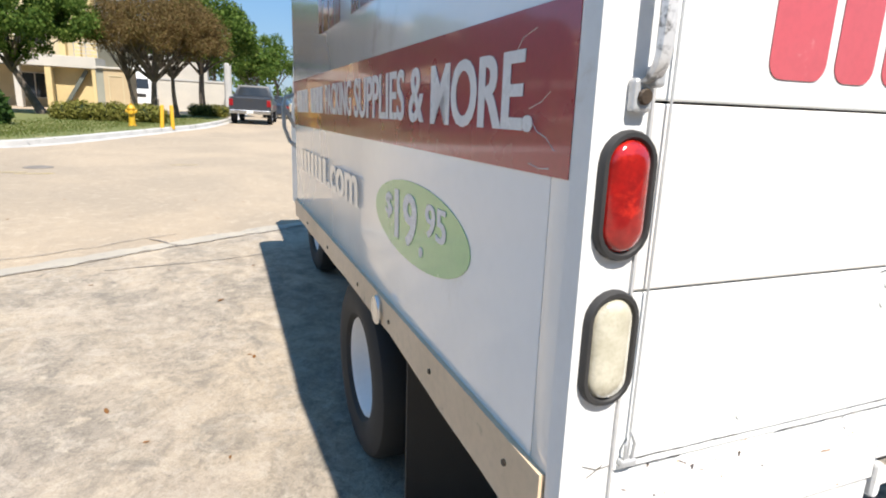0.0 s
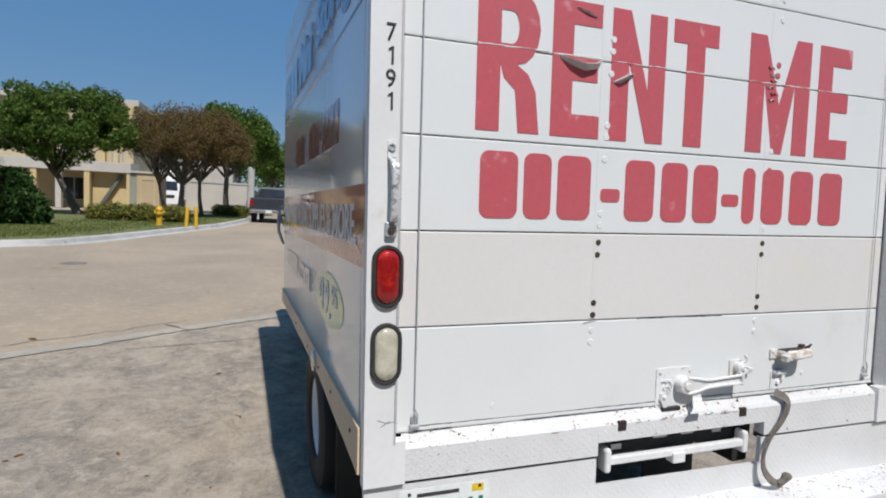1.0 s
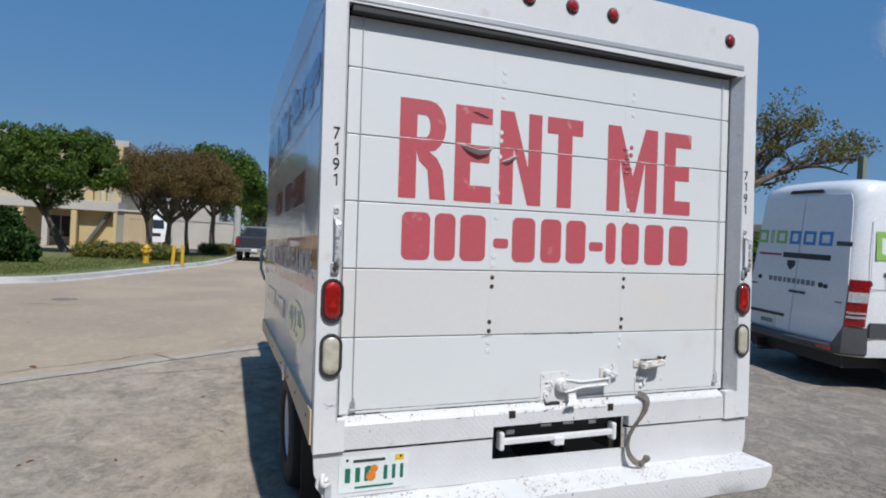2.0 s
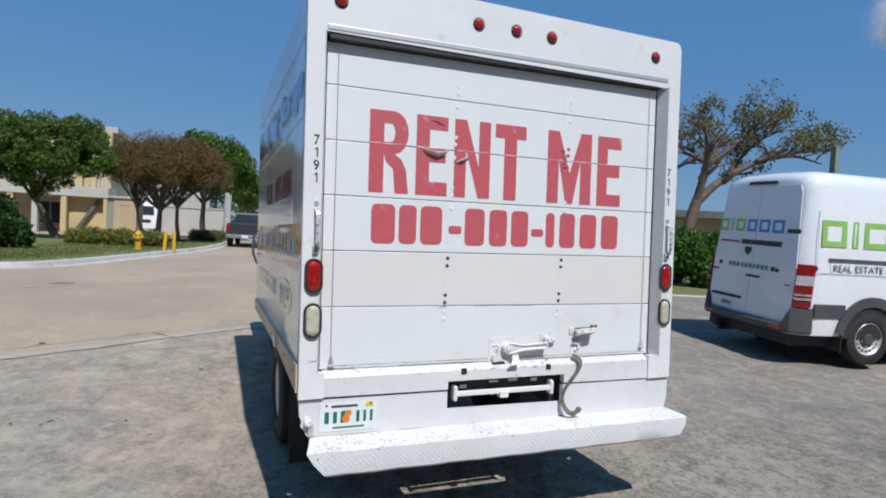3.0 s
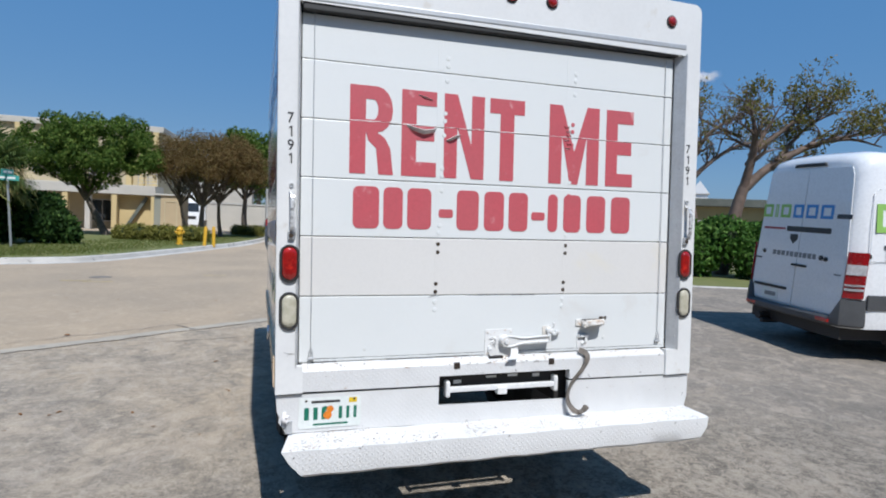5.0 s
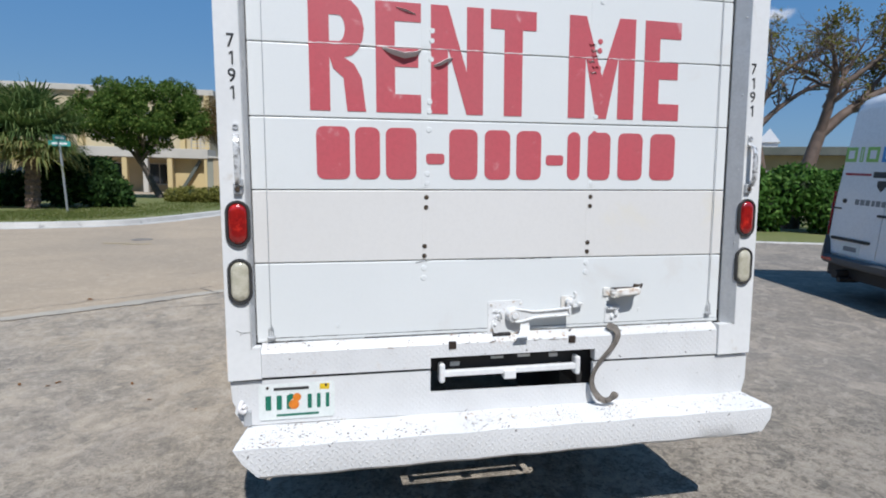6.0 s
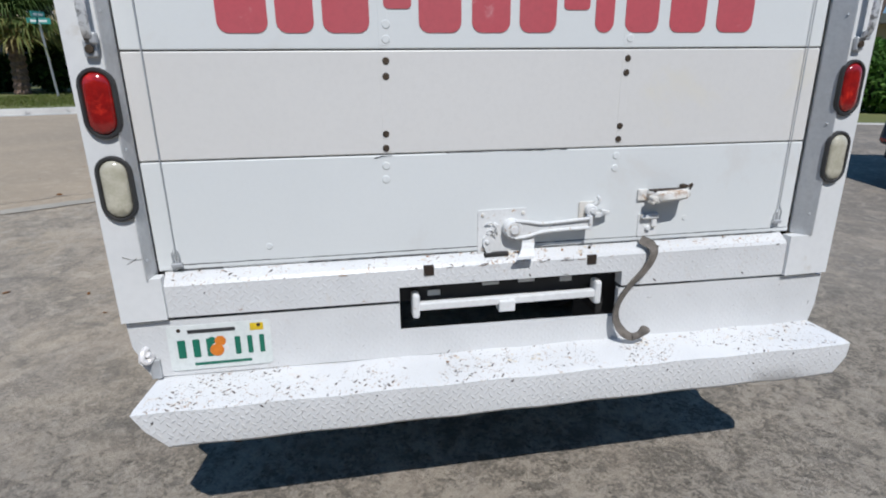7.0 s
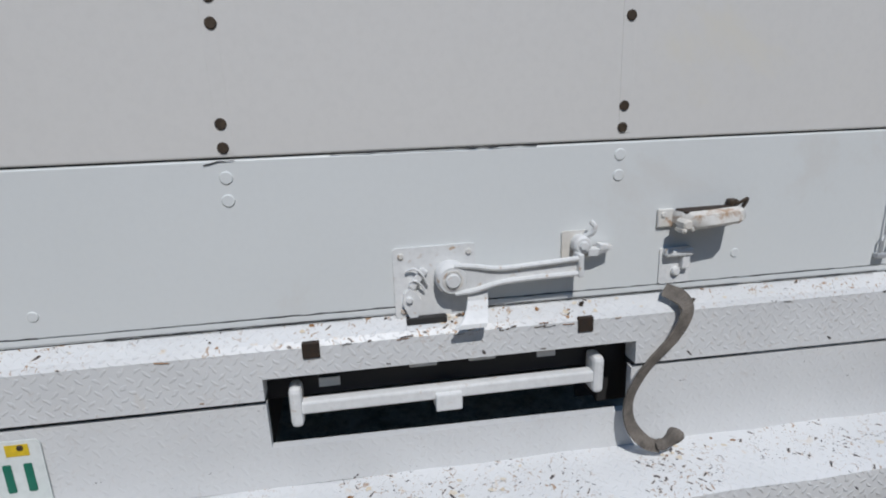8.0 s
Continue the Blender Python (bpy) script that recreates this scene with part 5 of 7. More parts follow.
KERB = [tuple(p)[:2] for p in smooth_path([(-60, 7.5, 0), (-30, 10.0, 0), (-16, 11.6, 0), (-9.0, 12.75, 0), (-6.44, 13.7, 0), (-5.5, 15.0, 0), (-4.6, 17.5, 0), (-3.3, 21.6, 0), (-2.36, 24.9, 0), (-1.25, 32.0, 0), (-0.4, 42, 0), (1.5, 62, 0), (5, 100, 0)], 5)]
sweep("kerb", KERB, [(-0.42, 0.002), (-0.16, 0.006), (-0.13, 0.115), (-0.10, 0.13), (0.05, 0.13), (0.08, 0.0)], M["kerb"], "pale concrete kerb with scuff marks beside a lawn", "kerb")


def lawn(name, outline, z, label):
    bm = bmesh.new()
    f = bm.faces.new([bm.verts.new((x, y, z)) for x, y in outline])
    bmesh.ops.triangulate(bm, faces=[f])
    return tagged(part(name, bm, M["grass"]), label, "lawn", kind="structure")


LAWN_Z = RISE + 0.122
inner = [(x - 0.03, y + 0.03) for x, y in KERB if y < 33 and x > -59]
lawn("lawn", inner + [(-2.2, 35.5), (-9, 33), (-15, 31), (-30, 27), (-59, 24)], LAWN_Z, "sunlit green lawn with dry patches behind the kerb")
KERB_R = [(5.0, 11.6), (9.0, 10.25), (10.6, 9.75), (12.5, 9.3), (14.0, 8.9), (20, 7.2), (40, 0.6)]
sweep("kerb", KERB_R, [(-0.10, 0.0), (-0.09, 0.025), (0.02, 0.032), (0.04, 0.0)], M["kerb"], "weathered grey concrete kerb beside a hedge", "kerb")
lawn("lawn", [(x + 0.02, y + 0.02) for x, y in KERB_R] + [(44, 9), (22, 17), (12, 20), (6, 21)], RISE + 0.034, "strip of lawn in front of the hedge")


def blades(name, centres, n, h, mat, label, spread, base_z):
    """Short grass blades scattered round the centres."""
    rng = np.random.default_rng(5)
    c = np.array(centres)[rng.integers(0, len(centres), n)] + rng.normal(0, spread, (n, 2))
    a, hh, w = rng.uniform(0, 6.28, n), h * rng.uniform(0.5, 1.3, n), 0.012
    dx, dy = np.cos(a) * w, np.sin(a) * w
    z = np.full(n, base_z)
    lean = rng.normal(0, 0.4, (n, 2)) * hh[:, None]
    v = np.stack([np.stack([c[:, 0] - dx, c[:, 1] - dy, z], 1), np.stack([c[:, 0] + dx, c[:, 1] + dy, z], 1), np.stack([c[:, 0] + lean[:, 0], c[:, 1] + lean[:, 1], z + hh], 1)], 1).reshape(-1, 3)
    ob = mesh_of(name, v.tolist(), np.arange(3 * n).reshape(-1, 3).tolist(), mat)
    return tagged(ob, label, "grass", kind="stuff")


blades("grass", [(x - 1.2 - k, y + 0.9 + k * 0.6) for x, y in KERB if 12 < y < 31 and x > -20 for k in (0, 1, 2.2)], 22000, 0.045, M["leaf_lawn"], "short tufts of green grass on the lawn", 0.55, LAWN_Z)

# joint between lot and road, and cracks
JOINT = [tuple(p)[:2] for p in smooth_path([(-16, -2.9, 0), (-9, 1.1, 0), (-5.5, 3.2, 0), (-4.0, 4.02, 0), (-3.0, 4.52, 0), (-2.2, 5.0, 0), (-1.4, 5.45, 0), (0.5, 6.55, 0), (4, 8.6, 0)], 4)]
def crack(name, pts, w, mat, label, lift=0.004, wander=0.02, seed=1):
    rng = random.Random(seed)
    P = []
    for a, b in zip(pts, pts[1:]):
        n = max(2, int(math.dist(a, b) / 0.10))
        P += [(a[0] + (b[0] - a[0]) * i / n + rng.uniform(-wander, wander), a[1] + (b[1] - a[1]) * i / n + rng.uniform(-wander, wander)) for i in range(n)]
    P.append(pts[-1])
    bm = bmesh.new()
    rows = []
    for i, p in enumerate(P):
        q, o = P[min(i + 1, len(P) - 1)], P[max(i - 1, 0)]
        d = Vector((q[0] - o[0], q[1] - o[1])).normalized()
        ww = w * rng.uniform(0.6, 1.3)
        rows.append([(p[0] - d.y * ww, p[1] + d.x * ww, land(*p) + lift), (p[0] + d.y * ww, p[1] - d.x * ww, land(*p) + lift)])
    loft(bm, rows, False, False, closed=False)
    return tagged(part(name, bm, mat), label, "crack", kind="structure")


crack("joint", JOINT, 0.10, M["joint"], "pale concrete joint strip between lot and road", 0.004, 0.012, 2)
crack("crack", [(x + 0.05, y - 0.09) for x, y in JOINT], 0.007, M["crack"], "thin dark crack along the joint", 0.008, 0.012, 3)
crack("crack", [(x - 0.10, y + 0.30) for x, y in JOINT if x < -2.0], 0.006, M["crack"], "thin dark crack along the joint", 0.008, 0.03, 4)
crack("crack", [(-2.36, 5.22), (-2.22, 5.08), (-2.1, 4.98)], 0.010, M["crack"], "short branching crack", 0.008, 0.02, 5)
crack("crack", [(-2.6, 4.30), (-1.9, 4.42), (-1.2, 4.62), (0.5, 5.2)], 0.006, M["crack"], "hairline crack across the concrete", 0.006, 0.015, 6)

bm = bmesh.new()
disc(bm, "z", (-4.5, 10.4, land(-4.5, 10.4) + 0.001), 0.21, 0.008, 28, 0.003)
tagged(part("manhole_cover", bm, M["crack"]), "round iron manhole cover set in the tan road", "manhole cover", kind="structure")
for i, (x, y) in enumerate(((-5.0, 9.7), (-4.6, 9.55), (-2.6, 11.0))):
    crack("road_mark", [(x, y), (x + 0.5, y + 0.08)], 0.035, M["road_yellow"], "worn yellow paint mark on the road", 0.005, 0.02, 8 + i)

rng = random.Random(4)
for i in range(46):
    x, y = rng.uniform(-4.6, -0.9), rng.uniform(0.4, 8.0)
    if i < 6:
        x, y = ((-3.45, 4.75), (-1.75, 6.1), (-2.05, 1.9), (-1.7, 1.7), (-2.25, 2.2), (-1.55, 2.6))[i]
    if i > 34:
        x, y = rng.uniform(1.5, 4.5), rng.uniform(-1.0, 4.0)
    s, a = (0.055 if i == 0 else rng.uniform(0.012, 0.03)), rng.uniform(0, 6.28)
    bm = bmesh.new()
    z = land(x, y) + 0.004
    pts = [(1, 0, 0.0), (0.3, 0.42, 0.25), (-0.8, 0.30, 0.1), (-1, 0, 0.3), (-0.7, -0.35, 0.12), (0.4, -0.4, 0.3)]
    bm.faces.new([bm.verts.new((x + s * (u * math.cos(a) - v * math.sin(a)), y + s * (u * math.sin(a) + v * math.cos(a)), z + s * 0.6 * w)) for u, v, w in pts])
    tagged(part("fallen_leaf", bm, M["dry_leaf"]), "dry brown leaf lying on the ground", "leaf", "fallen leaves")

# ---- plants ----
def leaf_cloud(name, centres, radii, n, size, mat, parent, seed=1, squash=1.0, hang=0.0, wide=0.5):
    """Many small folded leaves round clump centres."""
    rng = np.random.default_rng(seed)
    c, r = np.array(centres, float), np.array(radii, float)
    k = rng.choice(len(c), n, p=r ** 2 / np.sum(r ** 2))
    d = rng.normal(0, 1, (n, 3))
    d /= np.linalg.norm(d, axis=1)[:, None]
    p = c[k] + d * (r[k] * rng.uniform(0.25, 1.0, n) ** 0.5)[:, None] * np.array([1, 1, squash])
    a = rng.normal(0, 1, (n, 3)) + np.array([0, 0, -hang])
    a /= np.linalg.norm(a, axis=1)[:, None]
    b = np.cross(a, d + rng.normal(0, 0.6, (n, 3)))
    b /= np.linalg.norm(b, axis=1)[:, None] + 1e-9
    s = size * rng.uniform(0.6, 1.35, n)[:, None]
    up = np.cross(a, b) * s * 0.18
    v = np.stack([p - a * s, p + b * s * wide + up, p + a * s, p - b * s * wide + up], 1).reshape(-1, 3)
    i = np.arange(n)[:, None] * 4
    f = np.concatenate([i + [0, 1, 2], i + [0, 2, 3]], 1).reshape(-1, 3)
    return mesh_of(name, v.tolist(), f.tolist(), mat, parent)


def clumps(c, rx, ry, rz, n, r, seed, flat=0.0, wavy=0.30):
    """Clump centres through a wide uneven dome, rounded over the top and flatter below."""
    rng = np.random.default_rng(seed)
    out = []
    while len(out) < n:
        a, rho = rng.uniform(0, 2 * math.pi), rng.uniform(0, 1) ** 0.5
        x, y = math.cos(a) * rho, math.sin(a) * rho
        bumpy = 0.92 + wavy * noise.noise(Vector((x * 2.4, y * 2.4, seed)))
        top, low = (1 - rho ** 3.2) ** 0.6 * bumpy, -flat * (1 - 0.75 * rho ** 2) - 0.12 * rho
        v = rng.uniform(0, 1) ** 0.6
        edge = 0.93 + 0.22 * noise.noise(Vector((math.cos(a) * 1.6, math.sin(a) * 1.6, seed + 5)))
        out.append((c[0] + x * rx * edge, c[1] + y * ry * edge, c[2] + (low + (top - low) * v) * rz))
    return out, [r * rng.uniform(0.6, 1.3) for _ in out]


def limb(bm, a, b, r0, r1, rng, bend=0.12, n=6):
    a, b = Vector(a), Vector(b)
    L = (b - a).length
    mid = a.lerp(b, 0.5) + Vector((rng.uniform(-1, 1), rng.uniform(-1, 1), rng.uniform(0.0, 1.0))) * L * bend
    pts = smooth_path([a, mid, b], n // 2)
    tube(bm, pts, [r0 + (r1 - r0) * i / (len(pts) - 1) for i in range(len(pts))], 7)


def tree(label, base, trunks, crown, n_clump, clump_r, n_leaf, leaf, mats, seed, flat=0.3, limbs=26, wavy=0.30):
    """trunks: (foot offset, fork point, radius); crown: centre and half sizes, from the base."""
    rng = random.Random(seed)
    t = thing("tree", label, "tree", pose(*base))
    cs, rs = clumps(crown[0], *crown[1], n_clump, clump_r, seed, flat, wavy)
    bm = bmesh.new()
    for foot, fork, r in trunks:
        f, k = Vector(foot), Vector(fork)
        mid = f.lerp(k, 0.5) + Vector((rng.uniform(-0.1, 0.1), rng.uniform(-0.1, 0.1), 0))
        tube(bm, [f - Vector((0, 0, 0.05)), f + Vector((0, 0, 0.06)), *smooth_path([f.lerp(k, 0.12), mid, k], 4)], [r * 1.5, r * 1.25] + [r * (1.05 - 0.045 * i) for i in range(9)], 10)
        mine = sorted(cs, key=lambda c: (Vector(c) - k).length + rng.uniform(0, 2.5))[:limbs]
        for c in mine[::2]:
            limb(bm, k - Vector((0, 0, rng.uniform(0, 0.25))), c, r * rng.uniform(0.24, 0.46), r * 0.05, rng)
        for c in mine[1::2]:
            st = k.lerp(Vector(c), rng.uniform(0.2, 0.45))
            limb(bm, st, c, r * 0.22, r * 0.05, rng)
    part("trunk", bm, mats[0], t, smooth=60)
    leaf_cloud("crown", cs, rs, n_leaf, leaf, mats[1], t, seed)
    return t


def bush(label, pts, radii, n_leaf, leaf, mat, seed, category="shrub", name="shrub"):
    t = thing(name, label, category, pose(pts[0][0], pts[0][1], 0))
    o = Vector((pts[0][0], pts[0][1], 0))
    # dark lumpy cores stand in for the shade between the leaves
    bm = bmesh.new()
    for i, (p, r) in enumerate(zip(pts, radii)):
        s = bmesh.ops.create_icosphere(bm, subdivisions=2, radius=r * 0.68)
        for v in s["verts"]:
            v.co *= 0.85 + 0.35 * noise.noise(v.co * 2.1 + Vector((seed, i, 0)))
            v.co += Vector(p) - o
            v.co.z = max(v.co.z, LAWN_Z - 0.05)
    part("shade_core", bm, M["foliage_shade"], t)
    leaf_cloud("foliage", [tuple(Vector(p) - o) for p in pts], radii, n_leaf, leaf, mat, t, seed)
    return t


LZ = LAWN_Z - 0.01
tree("leafy green shade tree with a dark leaning trunk on the lawn", (-8.6, 27.9, LZ), [((0, 0, 0), (-0.9, 0.1, 1.9), 0.16)], ((-0.80, 0.2, 3.58), (3.40, 2.7, 2.20)), 225, 0.37, 38000, 0.072, (M["bark"], M["leaf_green"]), 11, 0.62, 38)
tree("brown-leaved tree with several thin trunks on the lawn", (-4.55, 29.4, LZ), [((0, 0, 0), (0.1, 0, 1.75), 0.15), ((0.95, 0.7, 0), (0.85, 0.5, 2.0), 0.11), ((-0.55, 0.3, 0), (-1.0, 0.2, 1.75), 0.09)], ((0.55, 0, 3.45), (2.9, 2.6, 2.0)), 430, 0.40, 56000, 0.046, (M["bark"], M["leaf_olive"]), 12, 0.22, 54, 0.07)
tree("bright green tree behind the brown one", (-2.6, 37.5, LZ), [((0, 0, 0), (0, 0, 2.4), 0.2)], ((0.5, 0.4, 4.3), (2.9, 2.6, 2.6)), 130, 0.62, 20000, 0.11, (M["bark"], M["leaf_green"]), 13, 0.5)
for i, (x, y, s) in enumerate(((1.6, 62, 1.0), (-2.0, 72, 1.25), (5.5, 78, 1.4), (-9, 64, 1.15), (-14, 70, 1.2))):
    tree("distant green street tree", (x, y, LZ), [((0, 0, 0), (0, 0, 1.8 * s), 0.2)], ((0, 0, 3.9 * s), (2.8 * s, 2.6 * s, 2.3 * s)), 60, 0.7 * s, 6000, 0.17, (M["bark"], M["leaf_green"]), 20 + i, 0.5, 14)

rng = random.Random(77)
far = [(-150 + 3.1 * i, 128 + rng.uniform(-6, 6) - abs(i - 48) * 0.35, rng.uniform(1.0, 4.6)) for i in range(96)]
tagged(leaf_cloud("far_woods", far, [rng.uniform(2.4, 3.6) for _ in far], 16000, 0.5, M["leaf_green"], None, 78), "far line of green trees along the horizon", "woods", kind="stuff")



def cloud(place, half, n, size, seed):
    """Loose white vapour: small flakes, dense within and thinning outwards."""
    rng = np.random.default_rng(seed)
    heads = rng.normal(0, 0.42, (9, 3))
    p = (heads[rng.integers(0, 9, n)] + rng.normal(0, 0.36, (n, 3))) * np.array(half)
    tri = rng.normal(0, size, (n, 3, 3))
    mesh = mesh_of("cloud", (p[:, None, :] + tri).reshape(-1, 3).tolist(), np.arange(n * 3).reshape(-1, 3).tolist(), M["vapour"])
    mesh.location = place
    tagged(mesh, "small soft white cloud in the clear blue sky", "cloud", kind="stuff")


M["vapour"] = leaf_material("vapour", (0.86, 0.87, 0.90), (0.90, 0.90, 0.91), (0.93, 0.93, 0.93))
cloud((322, 361, 126), (6.5, 6.5, 2.8), 9000, 0.16, 3)
cloud((414, 237, 163), (15, 15, 14), 50000, 0.2, 4)

bush("clipped low hedge with olive-green leaves beside the hydrant", [(-7.15 + 0.36 * i, 24.2 - 0.03 * i + 0.15 * (i % 2), 0.50 + 0.05 * ((i * 7) % 3)) for i in range(10)], [0.40] * 10, 9000, 0.055, M["leaf_hedge"], 31, "hedge", "hedge")
bush("clipped low hedge with olive-green leaves under the trees", [(-2.9 + 0.35 * i, 33.5, 0.5) for i in range(5)], [0.42] * 5, 3500, 0.06, M["leaf_hedge"], 32, "hedge", "hedge")
bush("large dense shrub with glossy dark green leaves", [(-9.6, 19.6, 0.8), (-9.0, 19.8, 1.0), (-8.5, 19.6, 0.85), (-8.05, 19.9, 0.95), (-9.3, 20.2, 1.5), (-8.55, 20.2, 1.45), (-7.85, 19.8, 0.55), (-10.1, 20.0, 1.1), (-11.2, 20.0, 0.8), (-12.0, 20.0, 0.7)], [0.58, 0.68, 0.6, 0.5, 0.62, 0.6, 0.45, 0.7, 0.7, 0.7], 10000, 0.12, M["leaf_deep"], 33)
bush("low reddish-green shrub under the palm", [(-12.6 + 0.55 * i, 18.7 + 0.2 * (i % 2), 0.42) for i in range(3)], [0.42] * 3, 2500, 0.06, M["leaf_deep"], 34)


def palm(base, seed, h=2.75):
    t = thing("palm_tree", "stout fan palm with green and yellowing fronds on the lawn", "palm", pose(*base))
    rng = random.Random(seed)
    bm = bmesh.new()
    rings = []
    for i in range(24):
        z = h * i / 23
        rings.append(ring("z", (0.05 * math.sin(z), 0.04 * z, z - 0.05), (0.215 if i % 2 else 0.175) * (1.15 - 0.15 * z / h), 12))
    loft(bm, rings)
    part("trunk", bm, M["palm_bark"], t)
    for name, count, low, high, mat in (("fronds", 108, -20, 82, M["leaf_palm"]), ("old_fronds", 34, -42, -5, M["leaf_skirt"])):
        verts, faces = [], []
        for k in range(count):
            az = k * 2.399 + rng.uniform(-0.3, 0.3)
            el = radians(rng.uniform(low, high))
            d = Vector((math.cos(az) * math.cos(el), math.sin(az) * math.cos(el), math.sin(el)))
            root = Vector((0.03, 0.1, h - 0.05))
            hub = root + d * rng.uniform(0.45, 1.05)
            sidev = d.cross(Vector((0, 0, 1))).normalized()
            upv = sidev.cross(d).normalized()
            verts += [tuple(root - sidev * 0.018), tuple(root + sidev * 0.018), tuple(hub)]
            faces.append((len(verts) - 3, len(verts) - 2, len(verts) - 1))
            sag = rng.uniform(0.12, 0.50)
            for j in range(25):
                a = radians(-95 + 190 * j / 24 + rng.uniform(-3, 3))
                L = rng.uniform(0.80, 1.35) * (0.78 + 0.22 * math.cos(a))
                e = (d * math.cos(a) + sidev * math.sin(a) + upv * 0.15).normalized()
                m1 = hub + e * L * 0.5
                m2 = hub + e * L * 0.78 + Vector((0, 0, -sag * L * 0.22))
                tip = hub + e * L * 0.92 + Vector((rng.uniform(-0.05, 0.05), rng.uniform(-0.05, 0.05), -sag * L))
                w = upv.cross(e).normalized() * 0.027
                n0 = len(verts)
                verts += [tuple(hub), tuple(m1 - w), tuple(m1 + w), tuple(m2 - w * 0.6), tuple(m2 + w * 0.6), tuple(tip)]
                faces += [(n0, n0 + 1, n0 + 2), (n0 + 1, n0 + 3, n0 + 4, n0 + 2), (n0 + 3, n0 + 5, n0 + 4)]
        mesh_of(name, verts, faces, mat, t)
    return t


palm((-10.05, 18.45, LZ), 3, 2.35)
copy_thing(palm((-13.2, 21.5, LZ), 5, 3.1), pose(-15.4, 22.4, LZ, 0, 0, 60))

# ---- street furniture on the left ----
def hydrant(x, y):
    t = thing("fire_hydrant", "yellow fire hydrant standing on the lawn", "hydrant", pose(x, y, LZ))
    bm = bmesh.new()
    loft(bm, [ring("z", (0, 0, z), r, 16) for z, r in ((0, 0.15), (0.04, 0.15), (0.05, 0.10), (0.42, 0.10), (0.43, 0.135), (0.47, 0.135), (0.48, 0.11), (0.56, 0.11), (0.57, 0.14), (0.60, 0.14))])
    part("barrel", bm, M["yellow_paint"], t, smooth=35)
    bm = bmesh.new()
    loft(bm, [ring("z", (0, 0, z), r, 16) for z, r in ((0.60, 0.125), (0.66, 0.105), (0.71, 0.06), (0.72, 0.03), (0.77, 0.03))])
    part("bonnet", bm, M["yellow_paint"], t, smooth=35)
    for ax, s in (("x", 1), ("x", -1), ("y", -1)):
        bm = bmesh.new()
        c = (s * 0.08, 0, 0.50) if ax == "x" else (0, s * 0.08, 0.47)
        disc(bm, ax, c, 0.055 if ax == "x" else 0.075, s * 0.10, 14, 0.012)
        part("outlet", bm, M["yellow_paint"], t)


hydrant(-4.47, 21.4)
for x, y, lean in ((-3.52, 20.9, 3), (-3.22, 21.4, -1)):
    t = thing("bollard", "yellow steel bollard standing on the lawn", "bollard", pose(x, y, LZ, 0, lean, 0), "yellow bollards")
    bm = bmesh.new()
    loft(bm, [ring("z", (0, 0, z), r, 12) for z, r in ((-0.05, 0.065), (0.72, 0.065), (0.76, 0.05), (0.775, 0.02))])
    part("post", bm, M["yellow_paint"], t, smooth=40)
t = thing("street_sign", "street sign with teal blades on a grey steel post", "sign", pose(-8.62, 17.4, LZ))
bm = bmesh.new()
tube(bm, [(0, 0, -0.05), (-0.12, 0.02, 2.05)], 0.035, 8)
part("post", bm, M["steel_post"], t)
for i, (a, z) in enumerate(((10, 2.10), (80, 2.27))):
    bm = bmesh.new()
    block(bm, -0.29, 0.29, -0.012, 0.012, z - 0.08, z + 0.08, 0.004, m=pose(-0.12, 0.02, 0, 0, 0, a))
    blade = part("name_blade", bm, M["sign_green"], t)
    bm = bmesh.new()
    for x0, x1 in ((-0.2, -0.05), (0.0, 0.2)):
        block(bm, x0, x1, -0.015, -0.0125, z - 0.03, z + 0.03, m=pose(-0.12, 0.02, 0, 0, 0, a))
    part("word_bar", bm, M["white_vinyl"], blade)
t = thing("concrete_post", "short pale concrete post by the road", "post", pose(-1.02, 44.5, LZ))
bm = bmesh.new()
tube(bm, [(0, 0, -0.1), (0, 0, 2.0), (0, 0, 3.35), (0, 0, 3.42)], [0.27, 0.26, 0.25, 0.16], 8)
part("post", bm, M["concrete"], t)


# ---- buildings ----
def window(parent, x0, x1, y, z0, z1, wall_t=0.12):
    bm = bmesh.new()
    w = 0.06
    for a, b, c, d in ((x0, x1, z0, z0 + w), (x0, x1, z1 - w, z1), (x0, x0 + w, z0 + w, z1 - w), (x1 - w, x1, z0 + w, z1 - w), ((x0 + x1) / 2 - 0.025, (x0 + x1) / 2 + 0.025, z0 + w, z1 - w)):
        block(bm, a, b, y - 0.05, y + 0.05, c, d)
    fr = part("window", bm, M["concrete"], parent)
    bm = bmesh.new()
    block(bm, x0 + w, x1 - w, y - 0.006, y + 0.006, z0 + w, z1 - w)
    part("pane", bm, M["dark_glass"], fr)


B = thing("apartment_building", "two-storey cream stucco building with a balcony and outside stair", "building", pose(-6.95, 38.2, LAWN_Z - 0.12, 0, 0, -4))
# own x runs left as negative; y away
bm = bmesh.new()
block(bm, -34, -1.6, 2.2, 12, 0, 6.75)
part("wall", bm, M["cream_wall"], B, "cream stucco wall set back behind the balcony")
bm = bmesh.new()
block(bm, -34.2, -1.3, 1.9, 12.2, 6.75, 7.15, 0.03)
part("parapet", bm, M["pale_wall"], B)
bm = bmesh.new()
block(bm, -0.95, 0.35, 0.0, 2.1, 0, 2.40)
tan = part("wall", bm, M["tan_wall"], B, "tan wall of the one-storey wing")
bm = bmesh.new()
for x0, x1, z0, z1 in ((-0.72, -0.66, 0.05, 2.05), (0.02, 0.08, 0.05, 2.05), (-0.66, 0.02, 1.99, 2.05)):
    block(bm, x0, x1, -0.03, -0.002, z0, z1)
part("door_surround", bm, M["cream_wall"], tan)
